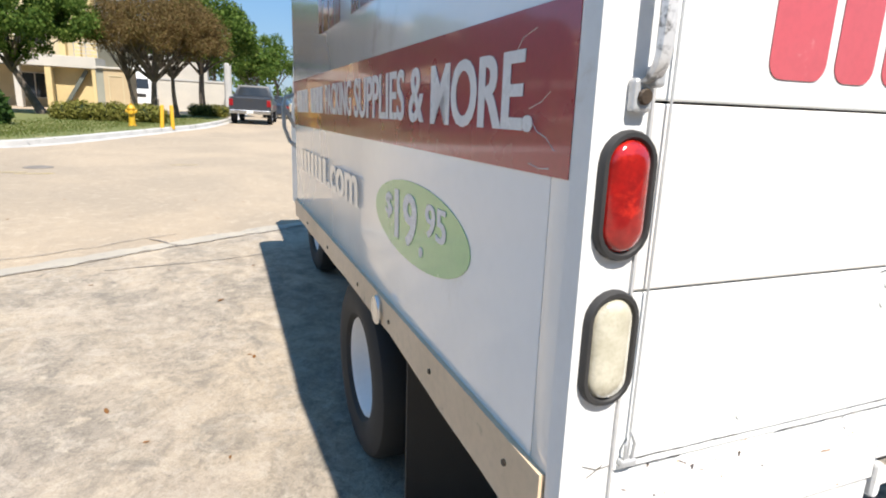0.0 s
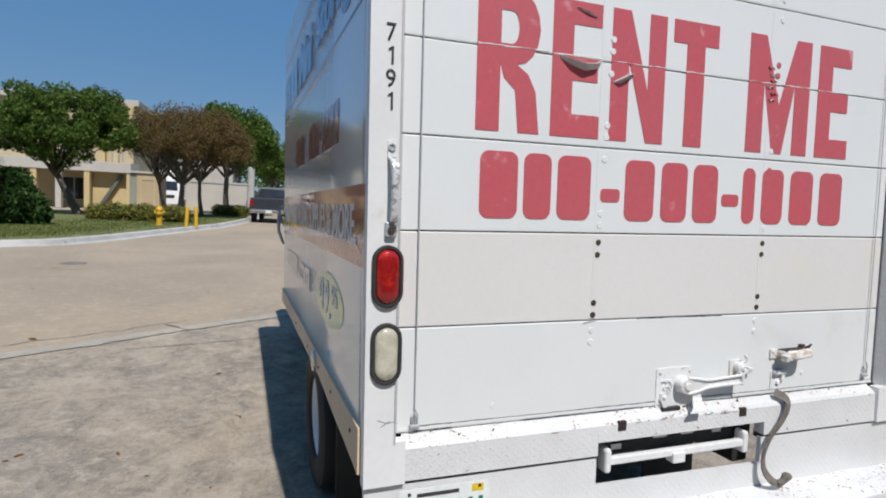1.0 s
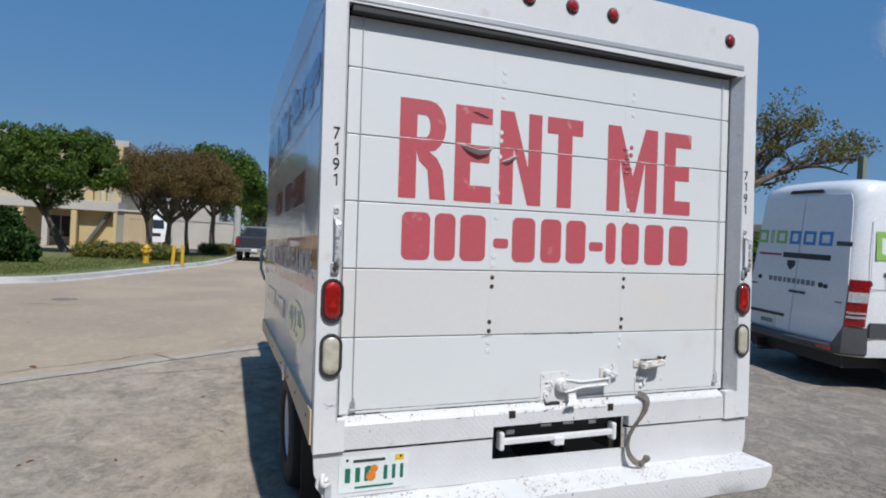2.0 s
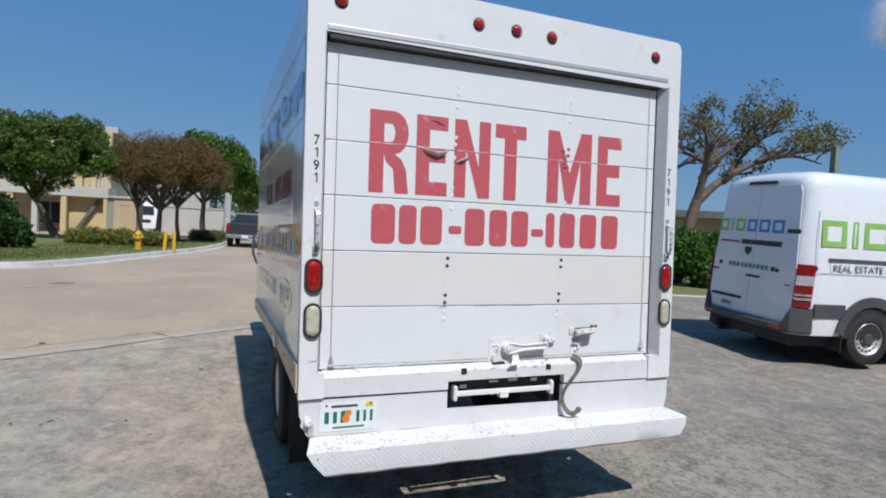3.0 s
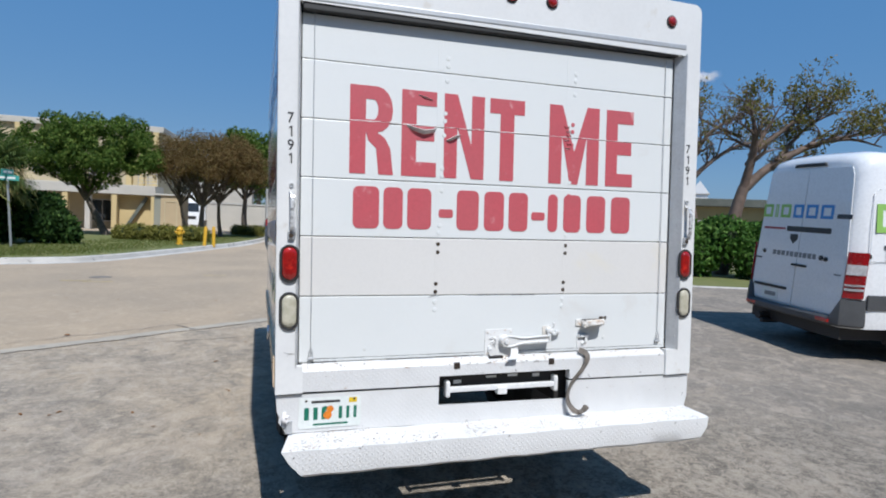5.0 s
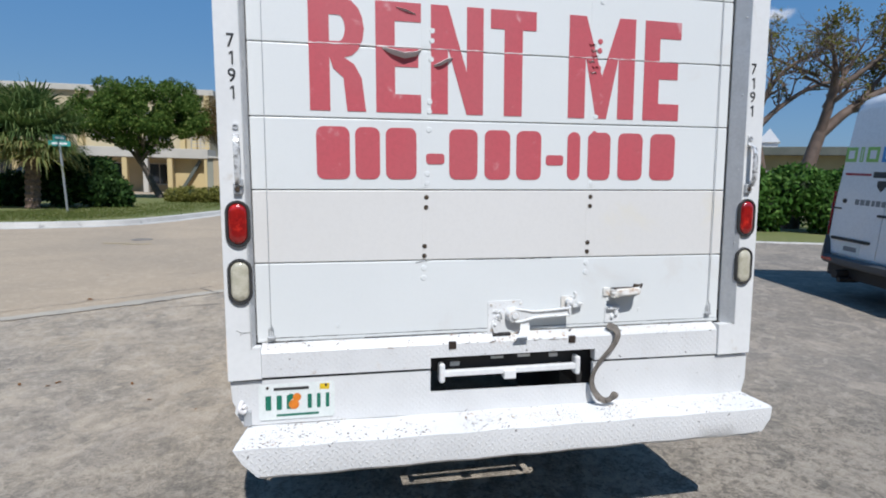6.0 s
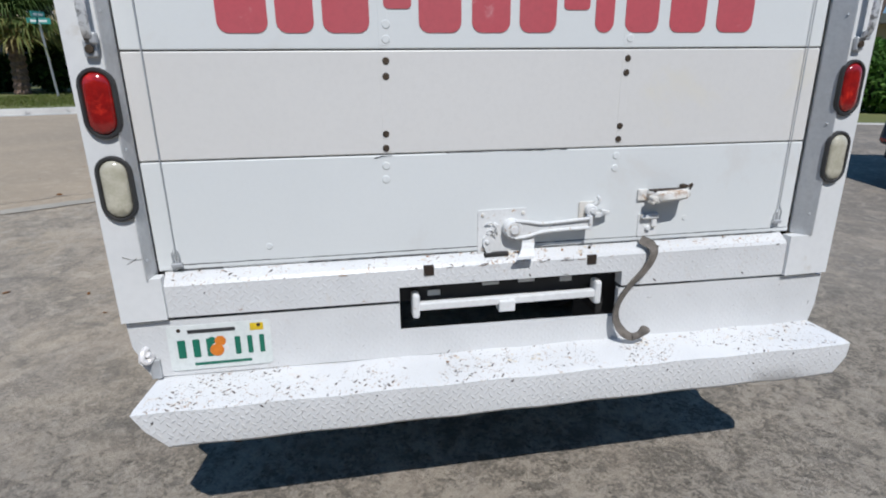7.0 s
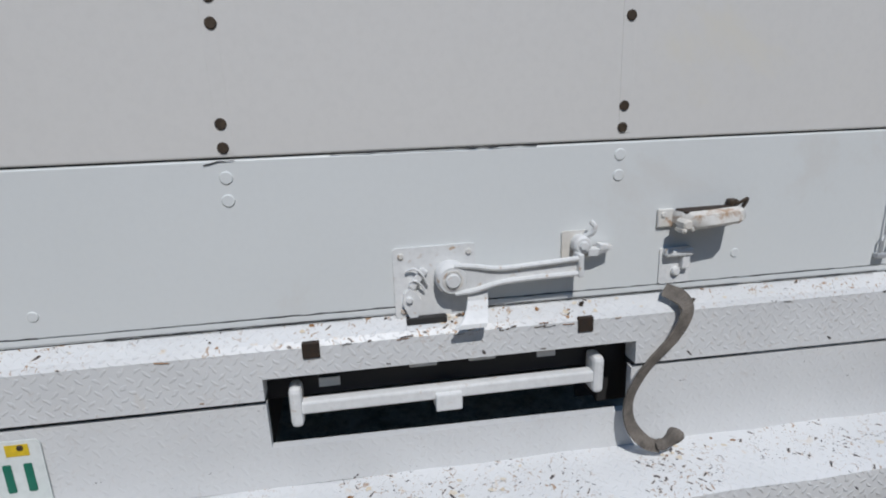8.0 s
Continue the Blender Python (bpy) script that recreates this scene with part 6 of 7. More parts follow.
bm = bmesh.new()
block(bm, -1.298, 0.50, -0.12, 2.19, 2.402, 2.52, 0.02)
part("roof", bm, M["pale_wall"], B, "flat pale roof of the wing")
bm = bmesh.new()
block(bm, -1.36, -0.952, 0.06, 2.0, 0, 2.40)
part("wall", bm, M["grey_wall"], B, "grey-green wall panel")
bm = bmesh.new()
block(bm, -3.62, -1.57, 0.72, 2.0, 0, 2.349)
part("wall", bm, M["yellow_wall"], B, "cream wall under the balcony")
bm = bmesh.new()
block(bm, -34, -1.30, 0.0, 2.198, 2.35, 2.98, 0.02)
part("balcony", bm, M["pale_wall"], B, "pale balcony front")
for x in (-1.47, -3.76, -5.3, -6.6, -9.8, -13.2, -16.6, -20, -24):
    bm = bmesh.new()
    w = 0.10 if x > -2 else 0.16
    block(bm, x - w, x + w, 0.05, 0.45, 0, 2.349, 0.02)
    part("column", bm, M["pale_wall"] if x == -5.3 else M["yellow_wall"], B)
for x in (-1.75, -2.65, -3.4, -6.4, -10.0):
    bm = bmesh.new()
    block(bm, x - 0.17, x + 0.17, 1.75, 2.197, 2.985, 6.74, 0.02)
    part("pilaster", bm, M["yellow_wall"], B)
bm = bmesh.new()
for z in (3.2, 3.4, 3.6, 3.8):
    tube(bm, [(-2.6, 1.0, z), (-1.4, 1.0, z)], 0.02, 6)
for x in (-2.6, -2.0, -1.4):
    tube(bm, [(x, 1.0, 2.98), (x, 1.0, 3.85)], 0.025, 6)
part("railing", bm, M["steel_post"], B)
for x0, x1 in ((-5.9, -4.3), (-9.3, -7.5), (-12.8, -11.2), (-16.2, -14.4), (-19.6, -18)):
    window(B, x0, x1, 2.19, 3.6, 5.5)
    window(B, x0, x1, 2.19, 0.5, 2.0)
bm = bmesh.new()
block(bm, -0.10, 0.10, 0.40, 0.50, 0, 2.62, m=pose(-3.25, 0, 0.0, 0, 31, 0))
stair = part("stair", bm, M["roof_dark"], B, "dark outside stair")
for i in range(13):
    bm = bmesh.new()
    block(bm, -3.33 + 0.102 * i, -3.13 + 0.102 * i, 0.505, 0.715, 0.17 * i, 0.17 * i + 0.06)
    part("tread", bm, M["roof_dark"], stair)

F = thing("boundary_wall", "long pale boundary wall beside the road", "wall", pose(-6.2, 46.5, LAWN_Z - 0.12))
bm = bmesh.new()
block(bm, 0, 5.4, 0, 0.25, 0, 2.15)
part("wall", bm, M["pale_wall"], F)
bm = bmesh.new()
block(bm, -0.05, 5.45, -0.06, 0.31, 2.15, 2.27)
part("coping", bm, M["concrete"], F)
G = thing("warehouse", "low cream building beyond the boundary wall", "building", pose(-9, 52, 0.1))
bm = bmesh.new()
block(bm, -6, 6.5, 0, 8, 0, 3.9)
part("wall", bm, M["pale_wall"], G)
bm = bmesh.new()
block(bm, -6.1, 6.6, -0.1, 8.1, 3.9, 4.15)
part("roof", bm, M["concrete"], G)


# ---- vehicles ----
def car_wheel(parent, x, y, zc, r, w, out, rim_mat, rim_r):
    """A wheel whose axle runs along y; out is the outer side."""
    bm = bmesh.new()
    prof = [(0.022, rim_r), (0.004, rim_r + 0.02), (0.0, r - 0.06), (0.02, r - 0.012), (0.045, r), (w - 0.04, r), (w - 0.015, r - 0.015), (w, r - 0.05), (w, rim_r)]
    loft(bm, [ring("y", (x, y - out * d, zc), q, 36) for d, q in prof], False, False)
    wh = part("wheel", bm, M["tyre"], parent, smooth=35)
    bm = bmesh.new()
    prof = [(0.024, rim_r + 0.003), (0.014, rim_r - 0.006), (0.030, rim_r - 0.02), (0.040, rim_r - 0.030), (0.036, rim_r * 0.66), (0.046, rim_r * 0.60), (0.050, 0.02)]
    loft(bm, [ring("y", (x, y - out * d, zc), q, 30) for d, q in prof], False, True)
    part("rim", bm, rim_mat, wh, smooth=30)
    for k in range(16):
        a = k * math.pi / 8
        bm = bmesh.new()
        disc(bm, "y", (x + rim_r * 0.775 * math.cos(a), y - out * 0.041, zc + rim_r * 0.775 * math.sin(a)), rim_r * 0.072, out * 0.006, 8)
        part("rim_hole", bm, M["black_rubber"], wh)
    bm = bmesh.new()
    prof = [(0.048, rim_r * 0.54), (0.036, rim_r * 0.50), (0.024, rim_r * 0.34), (0.010, rim_r * 0.30), (0.008, 0.02)]
    loft(bm, [ring("y", (x, y - out * d, zc), q, 24) for d, q in prof], False, True)
    part("hub_cap", bm, M["van_grey"], wh, "dark grey hub", smooth=30)
    for k in range(6):
        a = k * math.pi / 3 + 0.3
        bm = bmesh.new()
        disc(bm, "y", (x + rim_r * 0.45 * math.cos(a), y - out * 0.034, zc + rim_r * 0.45 * math.sin(a)), rim_r * 0.055, out * 0.014, 6)
        part("wheel_bolt", bm, M["steel_post"], wh)
    return wh


V = thing("delivery_van", "white high-roof delivery van with green and blue markings", "van", pose(6.03, 3.51, 0.0, 2.0, 0, -10.2))
# own x forward from the rear bumper, y to the van's left
def van_section(x, zb, hw, zs, top, hwt, lean=0.0):
    """One cross section: from the right sill round over the roof to the left sill."""
    half = [(hw - 0.015, zb), (hw, zb + 0.10), (hw, zb + 0.45), (hw - 0.008, zs), (hw - 0.05, zs + 0.45), (hwt + 0.035, top - 0.22), (hwt, top - 0.10), (hwt - 0.08, top - 0.03), (hwt - 0.30, top), (0.0, top + 0.015)]
    ring_pts = [(x + lean * (z - zb), -y, z) for y, z in half] + [(x + lean * (z - zb), y, z) for y, z in half[-2::-1]]
    return ring_pts
bm = bmesh.new()
loft(bm, [van_section(*a) for a in ((0.10, 0.47, 0.85, 1.25, 2.58, 0.74, 0.055), (0.13, 0.47, 0.895, 1.25, 2.66, 0.79, 0.055), (0.27, 0.47, 0.972, 1.25, 2.71, 0.845, 0.04), (0.45, 0.47, 0.995, 1.25, 2.74, 0.865, 0.02),
    (0.66, 0.47, 0.995, 1.25, 2.74, 0.865), (4.2, 0.47, 0.995, 1.25, 2.74, 0.865), (4.55, 0.47, 0.99, 1.25, 2.6, 0.84), (5.2, 0.47, 0.97, 1.2, 1.9, 0.78), (5.35, 0.47, 0.95, 1.15, 1.50, 0.76), (5.85, 0.47, 0.85, 0.95, 1.16, 0.65))])
body = part("body", bm, M["van_white"], V, "white painted body", smooth=50)


def van_back(u, v, w):
    """Points of the leaning rear doors: u across to the van's right as seen from behind, v up."""
    return (0.10 + 0.055 * (v - 0.47) - 0.004 - w, -u, v)


def van_flank(u, v, w):
    tuck = 0.0 if v < 1.25 else (0.042 * min(v - 1.25, 0.45) / 0.45 + max(0.0, v - 1.70) * 0.085)
    return (u, -(0.9965 + w - tuck), v)


bm = bmesh.new()
for poly in ([(-0.855, 0.62), (-0.006, 0.62), (-0.006, 2.52), (-0.72, 2.52), (-0.765, 2.42), (-0.855, 1.30)], [(0.006, 0.62), (0.855, 0.62), (0.855, 1.30), (0.765, 2.42), (0.72, 2.52), (0.006, 2.52)]):
    prism(bm, poly, van_back, 0.012)
doors = part("rear_door", bm, M["van_white"], V, "pair of closed white rear doors")
bm = bmesh.new()
prism(bm, [(-0.30, 2.555), (0.30, 2.555), (0.27, 2.60), (-0.27, 2.60)], van_back, 0.02)
part("brake_light", bm, M["black_rubber"], doors)
for x0, x1, z0, z1, m in ((-0.80, -0.12, 0.805, 0.845, "black_rubber"), (-0.08, 0.20, 1.165, 1.195, "black_rubber"), (-0.86, -0.72, 1.215, 1.235, "black_rubber"), (0.68, 0.80, 1.12, 1.14, "grey_vinyl"),
                          (0.60, 0.84, 1.85, 1.91, "van_grey"), (-0.28, 0.54, 1.645, 1.72, "black_vinyl"), (-0.76, -0.31, 1.665, 1.695, "red_band")):
    bm = bmesh.new()
    prism(bm, rounded(x0, x1, z0, z1, 0.011, 3), lambda u, v, w: van_back(u, v, w + 0.0125), 0.016 if m == "black_rubber" else 0.002)
    part("door_fitting" if m in ("black_rubber", "van_grey") else "word_bar", bm, M[m], doors)
for x, z, r in ((-0.68, 1.328, 0.030), (0.44, 1.32, 0.035), (0.52, 1.31, 0.028)):
    bm = bmesh.new()
    prism(bm, [(p[0], p[2]) for p in ring("y", (x, 0, z), r, 14)], lambda u, v, w: van_back(u, v, w + 0.0125), 0.015)
    part("door_lock", bm, M["black_rubber"], doors)
bm = bmesh.new()
prism(bm, [(-0.19, 1.54), (-0.115, 1.47), (-0.04, 1.54), (-0.04, 1.61), (-0.19, 1.61)], lambda u, v, w: van_back(u, v, w + 0.0125), 0.002)
part("badge", bm, M["black_vinyl"], doors)
bm = bmesh.new()
prism(bm, rounded(-0.60, -0.27, 0.632, 0.785, 0.01, 3), lambda u, v, w: van_back(u, v, w + 0.0125), 0.004)
vp = part("number_plate", bm, M["plate_white"], doors, "white number plate with plain bars")
bm = bmesh.new()
prism(bm, [(-0.55, 0.68), (-0.32, 0.68), (-0.32, 0.74), (-0.55, 0.74)], lambda u, v, w: van_back(u, v, w + 0.0168), 0.001)
part("plate_bar", bm, M["grey_vinyl"], vp)
for i, (x0, x1) in enumerate(((-0.40, -0.33), (-0.31, -0.24), (-0.22, -0.15), (-0.12, -0.07), (-0.05, 0.02), (0.04, 0.11), (0.13, 0.18), (0.20, 0.27), (0.29, 0.36), (0.38, 0.44))):
    bm = bmesh.new()
    prism(bm, [(x0 - 0.10, 1.29), (x1 - 0.10, 1.29), (x1 - 0.10, 1.36), (x0 - 0.10, 1.36)], lambda u, v, w: van_back(u, v, w + 0.0125), 0.002)
    part("number_bar", bm, M["grey_vinyl"], doors)


def brand_blocks(place, u0, z0, h, gap, widths, colours, parent):
    """A maker's mark as plain hollow blocks in its colours."""
    u = u0
    for wd, m in zip(widths, colours):
        bm = bmesh.new()
        s = min(0.24 * h, wd * 0.34)
        for a, b, c, d in ((u, u + s, z0, z0 + h), (u + wd - s, u + wd, z0, z0 + h)) if wd > 2.2 * s else ((u, u + wd, z0, z0 + h),):
            prism(bm, [(a, c), (b, c), (b, d), (a, d)], place, 0.002)
        if wd > 2.2 * s:
            for c in (z0, z0 + h - s * 0.9):
                prism(bm, [(u + s, c), (u + wd - s, c), (u + wd - s, c + s * 0.9), (u + s, c + s * 0.9)], place, 0.002)
        part("mark_block", bm, M[m], parent)
        u += wd + gap


brand_blocks(lambda u, v, w: van_back(u, v, w + 0.0125), -0.82, 1.84, 0.19, 0.055, (0.20, 0.06, 0.20, 0.19, 0.21, 0.22), ("lime_vinyl", "lime_vinyl", "lime_vinyl", "sky_vinyl", "sky_vinyl", "sky_vinyl"), doors)
brand_blocks(van_flank, 0.42, 1.70, 0.36, 0.10, (0.42, 0.10, 0.47, 0.46, 0.46, 0.5), ("lime_vinyl", "lime_vinyl", "lime_vinyl", "sky_vinyl", "sky_vinyl", "sky_vinyl"), body)
for text, u0, u1 in (("REAL", 0.63, 0.94), ("ESTATE", 1.00, 1.49), ("&", 1.54, 1.62)):
    part("lettering", lettering(text, lambda u, v, w, u0=u0: van_flank(u0 + u, 1.368 + v, w + 0.004), u1 - u0, 0.095, 0.004), M["grey_vinyl"], body)
bm = bmesh.new()
prism(bm, [(1.66, 1.33), (3.2, 1.33), (3.2, 1.49), (1.74, 1.49)], van_flank, 0.003)
part("word_bar", bm, M["black_vinyl"], body)
bm = bmesh.new()
prism(bm, [(0.545, 1.505), (2.9, 1.505), (2.9, 1.545), (0.545, 1.545)], van_flank, 0.010)
part("slide_rail", bm, M["van_grey"], body)
bm = bmesh.new()
for u0, u1, z0, z1 in ((0.35, 2.9, 1.330, 1.337), (0.575, 0.581, 1.337, 1.505)):
    prism(bm, [(u0, z0), (u1, z0), (u1, z1), (u0, z1)], van_flank, 0.0015)
part("panel_seam", bm, M["grey_vinyl"], body)
bm = bmesh.new()
prism(bm, rounded(0.30, 0.355, 1.37, 1.425, 0.02, 4), van_flank, 0.014)
part("flank_catch", bm, M["black_rubber"], body)
# pressed panel line on the flank
bm = bmesh.new()
tube(bm, [van_flank(u, v, 0.001) for u, v in ((0.34, 1.30), (0.37, 2.18), (0.44, 2.24), (2.2, 2.24), (2.28, 2.18), (2.28, 1.30))], 0.006, 6)
part("panel_line", bm, M["van_white"], body)
bm = bmesh.new()
tube(bm, [(x, -0.845 + 0.0, 2.50) for x in (0.4, 2.0, 4.2)], 0.006, 6)
part("roof_gutter", bm, M["van_grey"], body)
plan = [(0.345, -1.008), (0.28, -1.002), (0.20, -0.975), (0.06, -0.90), (0.0, -0.78), (-0.03, -0.4), (-0.035, 0.0), (-0.03, 0.4), (0.0, 0.78), (0.06, 0.90), (0.20, 0.975), (0.28, 1.002), (0.345, 1.008)]
bm = bmesh.new()
rings = []
for i, (x, y) in enumerate(plan):
    a, b = plan[max(i - 1, 0)], plan[min(i + 1, len(plan) - 1)]
    d = Vector((b[0] - a[0], b[1] - a[1], 0)).normalized()
    n = Vector((d.y, -d.x, 0))
    tall = 0.845 if abs(y) > 0.89 else 0.60
    rings.append([(x + n.x * o, y + n.y * o, z) for o, z in ((0.02, 0.485), (-0.002, 0.51), (-0.004, 0.575), (0.02, tall), (0.10, tall), (0.10, 0.485))])
loft(bm, rings)
bump = part("rear_bumper", bm, M["van_grey"], V, "dark grey plastic bumper", smooth=35)
for s in (-1, 1):
    bm = bmesh.new()
    a, b = sorted((s * 0.60, s * 0.80))
    block(bm, -0.022, 0.012, a, b, 0.520, 0.565, 0.005)
    part("reflector", bm, M["red_lens"], bump)
    def corner(u, v, w, s=s):
        """The bevelled rear corner: u from the door edge round to the flank."""
        x, y = 0.112 + 0.20 * u ** 1.25, 0.862 + 0.118 * u ** 0.8
        return (x - 0.55 * w + 0.05 * (v - 0.84) - 0.012, s * (y + 0.83 * w + 0.006), v)
    bm = bmesh.new()
    prism(bm, [(u, 0.86) for u in (0, 0.25, 0.5, 0.75, 1.0)] + [(u, 1.44) for u in (1.0, 0.75, 0.5, 0.25, 0)], corner, 0.022)
    tl = part("tail_light", bm, M["dark_red_lens"], V, "tall red and clear tail light")
    for z0, z1 in ((1.155, 1.285), (1.012, 1.036), (0.955, 0.985)):
        bm = bmesh.new()
        prism(bm, [(u, z0) for u in (0.02, 0.25, 0.5, 0.75, 0.98)] + [(u, z1) for u in (0.98, 0.75, 0.5, 0.25, 0.02)], lambda u, v, w: corner(u, v, w + 0.021), 0.005)
        part("clear_band", bm, M["clear_band"], tl)
    bm = bmesh.new()
    a, b = sorted((s * 0.99, s * 1.018))
    for x0, x1 in ((0.350, 0.875), (1.815, 4.25)):
        block(bm, x0, x1, a, b, 0.726, 0.915, 0.010)
    part("side_moulding", bm, M["van_grey"], body)
    bm = bmesh.new()
    arc = [(1.345 + q * math.cos(radians(t)), 0.445 + q * h * math.sin(radians(t))) for q, h, ts in ((0.61, 1.0, range(4, 177, 8)), (0.475, 0.99, range(176, 3, -8))) for t in ts]
    prism(bm, arc, lambda u, v, w: (u, s * (1.0 + w), v), 0.030)
    part("wheel_arch", bm, M["van_grey"], body)
    # flat black sheet on the closed body stands for the dark wheel well
    bm = bmesh.new()
    prism(bm, [(1.345 + 0.475 * math.cos(radians(t)), 0.445 + 0.475 * math.sin(radians(t))) for t in range(0, 181, 9)], lambda u, v, w: (u, s * (0.998 + w), v), 0.003)
    part("arch_liner", bm, M["black_rubber"], body)
    low_z = 0.44 if s < 0 else 0.385
    car_wheel(V, 1.345, s * 1.020, low_z, 0.385, 0.24, s, M["rim_silver"], 0.238)
    car_wheel(V, 4.95, s * 1.020, low_z, 0.385, 0.24, s, M["rim_silver"], 0.238)
    bm = bmesh.new()
    a, b = sorted((s * 0.78, s * 1.005))
    block(bm, 0.862, 0.877, a, b, 0.24, 0.50, 0.003)
    part("mud_flap", bm, M["black_rubber"], V)
bm = bmesh.new()
block(bm, 0.14, 5.6, -0.85, 0.85, 0.30, 0.47)
part("underbody", bm, M["black_iron"], V)
bm = bmesh.new()
tube(bm, [(0.25, 0.50, 0.36), (-0.03, 0.50, 0.36)], 0.06, 10)
tube(bm, [(0.25, 0.42, 0.29), (-0.02, 0.42, 0.29)], 0.035, 10)
part("tow_hitch", bm, M["black_iron"], V)

# the roof of this make stands higher than its lower body suggests
for ob in V.children_recursive:
    if ob.type == "MESH" and not ob.name.startswith(("wheel", "rim", "tyre")):
        for v in ob.data.vertices:
            if v.co.z > 0.60:
                v.co.z = 0.60 + (v.co.z - 0.60) * 1.04

P = thing("pickup_truck", "dark grey pickup truck parked along the kerb", "pickup", pose(-0.30, 28.6, RISE, 0, 0, 82))
# own x forward
bm = bmesh.new()
loft(bm, [[(x, s * y, z) for s, y, z in ((1, 0.84, 0.55), (1, 0.97, 0.62), (1, 0.97, 0.95), (1, 0.93, zt), (-1, 0.93, zt), (-1, 0.97, 0.95), (-1, 0.97, 0.62), (-1, 0.84, 0.55))] for x, zt in ((0.02, 1.26), (0.06, 1.28), (2.0, 1.28), (4.0, 1.18), (5.3, 1.10), (5.55, 0.95))])
part("body", bm, M["car_grey"], P, smooth=40)
bm = bmesh.new()
loft(bm, [[(x, s * y, z) for s, y, z in ((1, 0.92, 1.28), (1, wt, zt), (-1, wt, zt), (-1, 0.92, 1.28))] for x, zt, wt in ((1.85, 1.29, 0.91), (2.10, 1.86, 0.74), (3.3, 1.90, 0.74), (4.2, 1.29, 0.88))])
part("cab", bm, M["car_grey"], P, smooth=40)
bm = bmesh.new()
prism(bm, [(-0.78, 1.36), (0.78, 1.36), (0.66, 1.78), (-0.66, 1.78)], lambda u, v, w: (1.85 + 0.44 * (v - 1.29) - 0.012 - w, u, v), 0.006)
part("rear_window", bm, M["dark_glass"], P)
bm = bmesh.new()
block(bm, 0.0, 0.03, -0.74, 0.74, 0.72, 1.25, 0.012)
tg = part("tailgate", bm, M["car_grey"], P)
bm = bmesh.new()
block(bm, -0.006, 0.0, -0.15, 0.15, 1.10, 1.17, 0.002)
part("handle", bm, M["black_rubber"], tg)
bm = bmesh.new()
block(bm, -0.14, 0.05, -0.95, 0.95, 0.50, 0.68, 0.03)
pbm = part("rear_bumper", bm, M["chrome"], P)
bm = bmesh.new()
block(bm, -0.150, -0.142, -0.15, 0.15, 0.53, 0.66, 0.002)
part("number_plate", bm, M["plate_white"], pbm)
for s in (-1, 1):
    bm = bmesh.new()
    a, b = sorted((s * 0.77, s * 0.965))
    block(bm, -0.004, 0.16, a, b, 0.86, 1.18, 0.02)
    part("tail_light", bm, M["dark_red_lens"], P)
    car_wheel(P, 1.05, s * 0.98, 0.38, 0.38, 0.25, s, M["rim_silver"], 0.22)
    car_wheel(P, 4.55, s * 0.98, 0.38, 0.38, 0.25, s, M["rim_silver"], 0.22)
    bm = bmesh.new()
    a, b = sorted((s * 0.98, s * 1.15))
    block(bm, 3.35, 3.45, a, b, 1.25, 1.45, 0.02)
    part("mirror", bm, M["car_grey"], P)


def small_car(label, m, mat):
    t = thing("car", label, "car", m)
    bm = bmesh.new()
    loft(bm, [[(x, s * y, z) for s, y, z in ((1, 0.80, 0.30), (1, 0.88, 0.5), (1, 0.86, zt), (-1, 0.86, zt), (-1, 0.88, 0.5), (-1, 0.80, 0.30))] for x, zt in ((0, 0.85), (0.15, 0.98), (3.2, 0.98), (4.3, 0.78), (4.5, 0.6))])
    part("body", bm, mat, t, smooth=40)
    bm = bmesh.new()
    loft(bm, [[(x, s * y, z) for s, y, z in ((1, 0.82, 0.97), (1, 0.62, zt), (-1, 0.62, zt), (-1, 0.82, 0.97))] for x, zt in ((0.45, 0.98), (0.95, 1.42), (2.3, 1.45), (3.2, 0.98))])
    part("glasshouse", bm, M["dark_glass"], t, smooth=40)
    for s in (-1, 1):
        bm = bmesh.new()
        a, b = sorted((s * 0.55, s * 0.86))
        block(bm, -0.01, 0.12, a, b, 0.68, 0.82, 0.02)
        part("tail_light", bm, M["red_lens"], t)
        for x in (0.8, 3.5):
            car_wheel(t, x, s * 0.87, 0.32, 0.32, 0.2, s, M["rim_silver"], 0.2)
    return t


small_car("dark blue car parked ahead of the pickup", pose(1.75, 38.5, RISE, 0, 0, 81), M["car_blue"])
small_car("white car parked by the building, half hidden by a palm", pose(-18.6, 34.6, RISE + 0.1, 0, 0, 12), M["van_white"])
small_car("white car parked further along the road", pose(2.7, 45.0, RISE, 0, 0, 80), M["van_white"])

W = thing("delivery_truck", "white delivery truck parked beside the building", "truck", pose(-6.9, 43.6, RISE, 0, 0, 0))
bm = bmesh.new()
block(bm, -1.1, 1.1, 1.2, 5.0, 0.75, 2.9, 0.03)
part("box_body", bm, M["van_white"], W)
bm = bmesh.new()
loft(bm, [[(sx * 0.95, y, z) for sx, z in ((-1, 0.45), (-1, zt - 0.2), (-0.9, zt), (0.9, zt), (1, zt - 0.2), (1, 0.45))] for y, zt in ((1.19, 2.2), (0.35, 2.2), (0.05, 1.35), (0.0, 0.8))])
wc = part("cab", bm, M["van_white"], W, smooth=30)
bm = bmesh.new()
prism(bm, [(-0.8, 1.42), (0.8, 1.42), (0.74, 2.08), (-0.74, 2.08)], lambda u, v, w: (u, 0.05 + 0.353 * (v - 1.35) - 0.015 - w, v), 0.005)
part("windscreen", bm, M["dark_glass"], wc)
bm = bmesh.new()
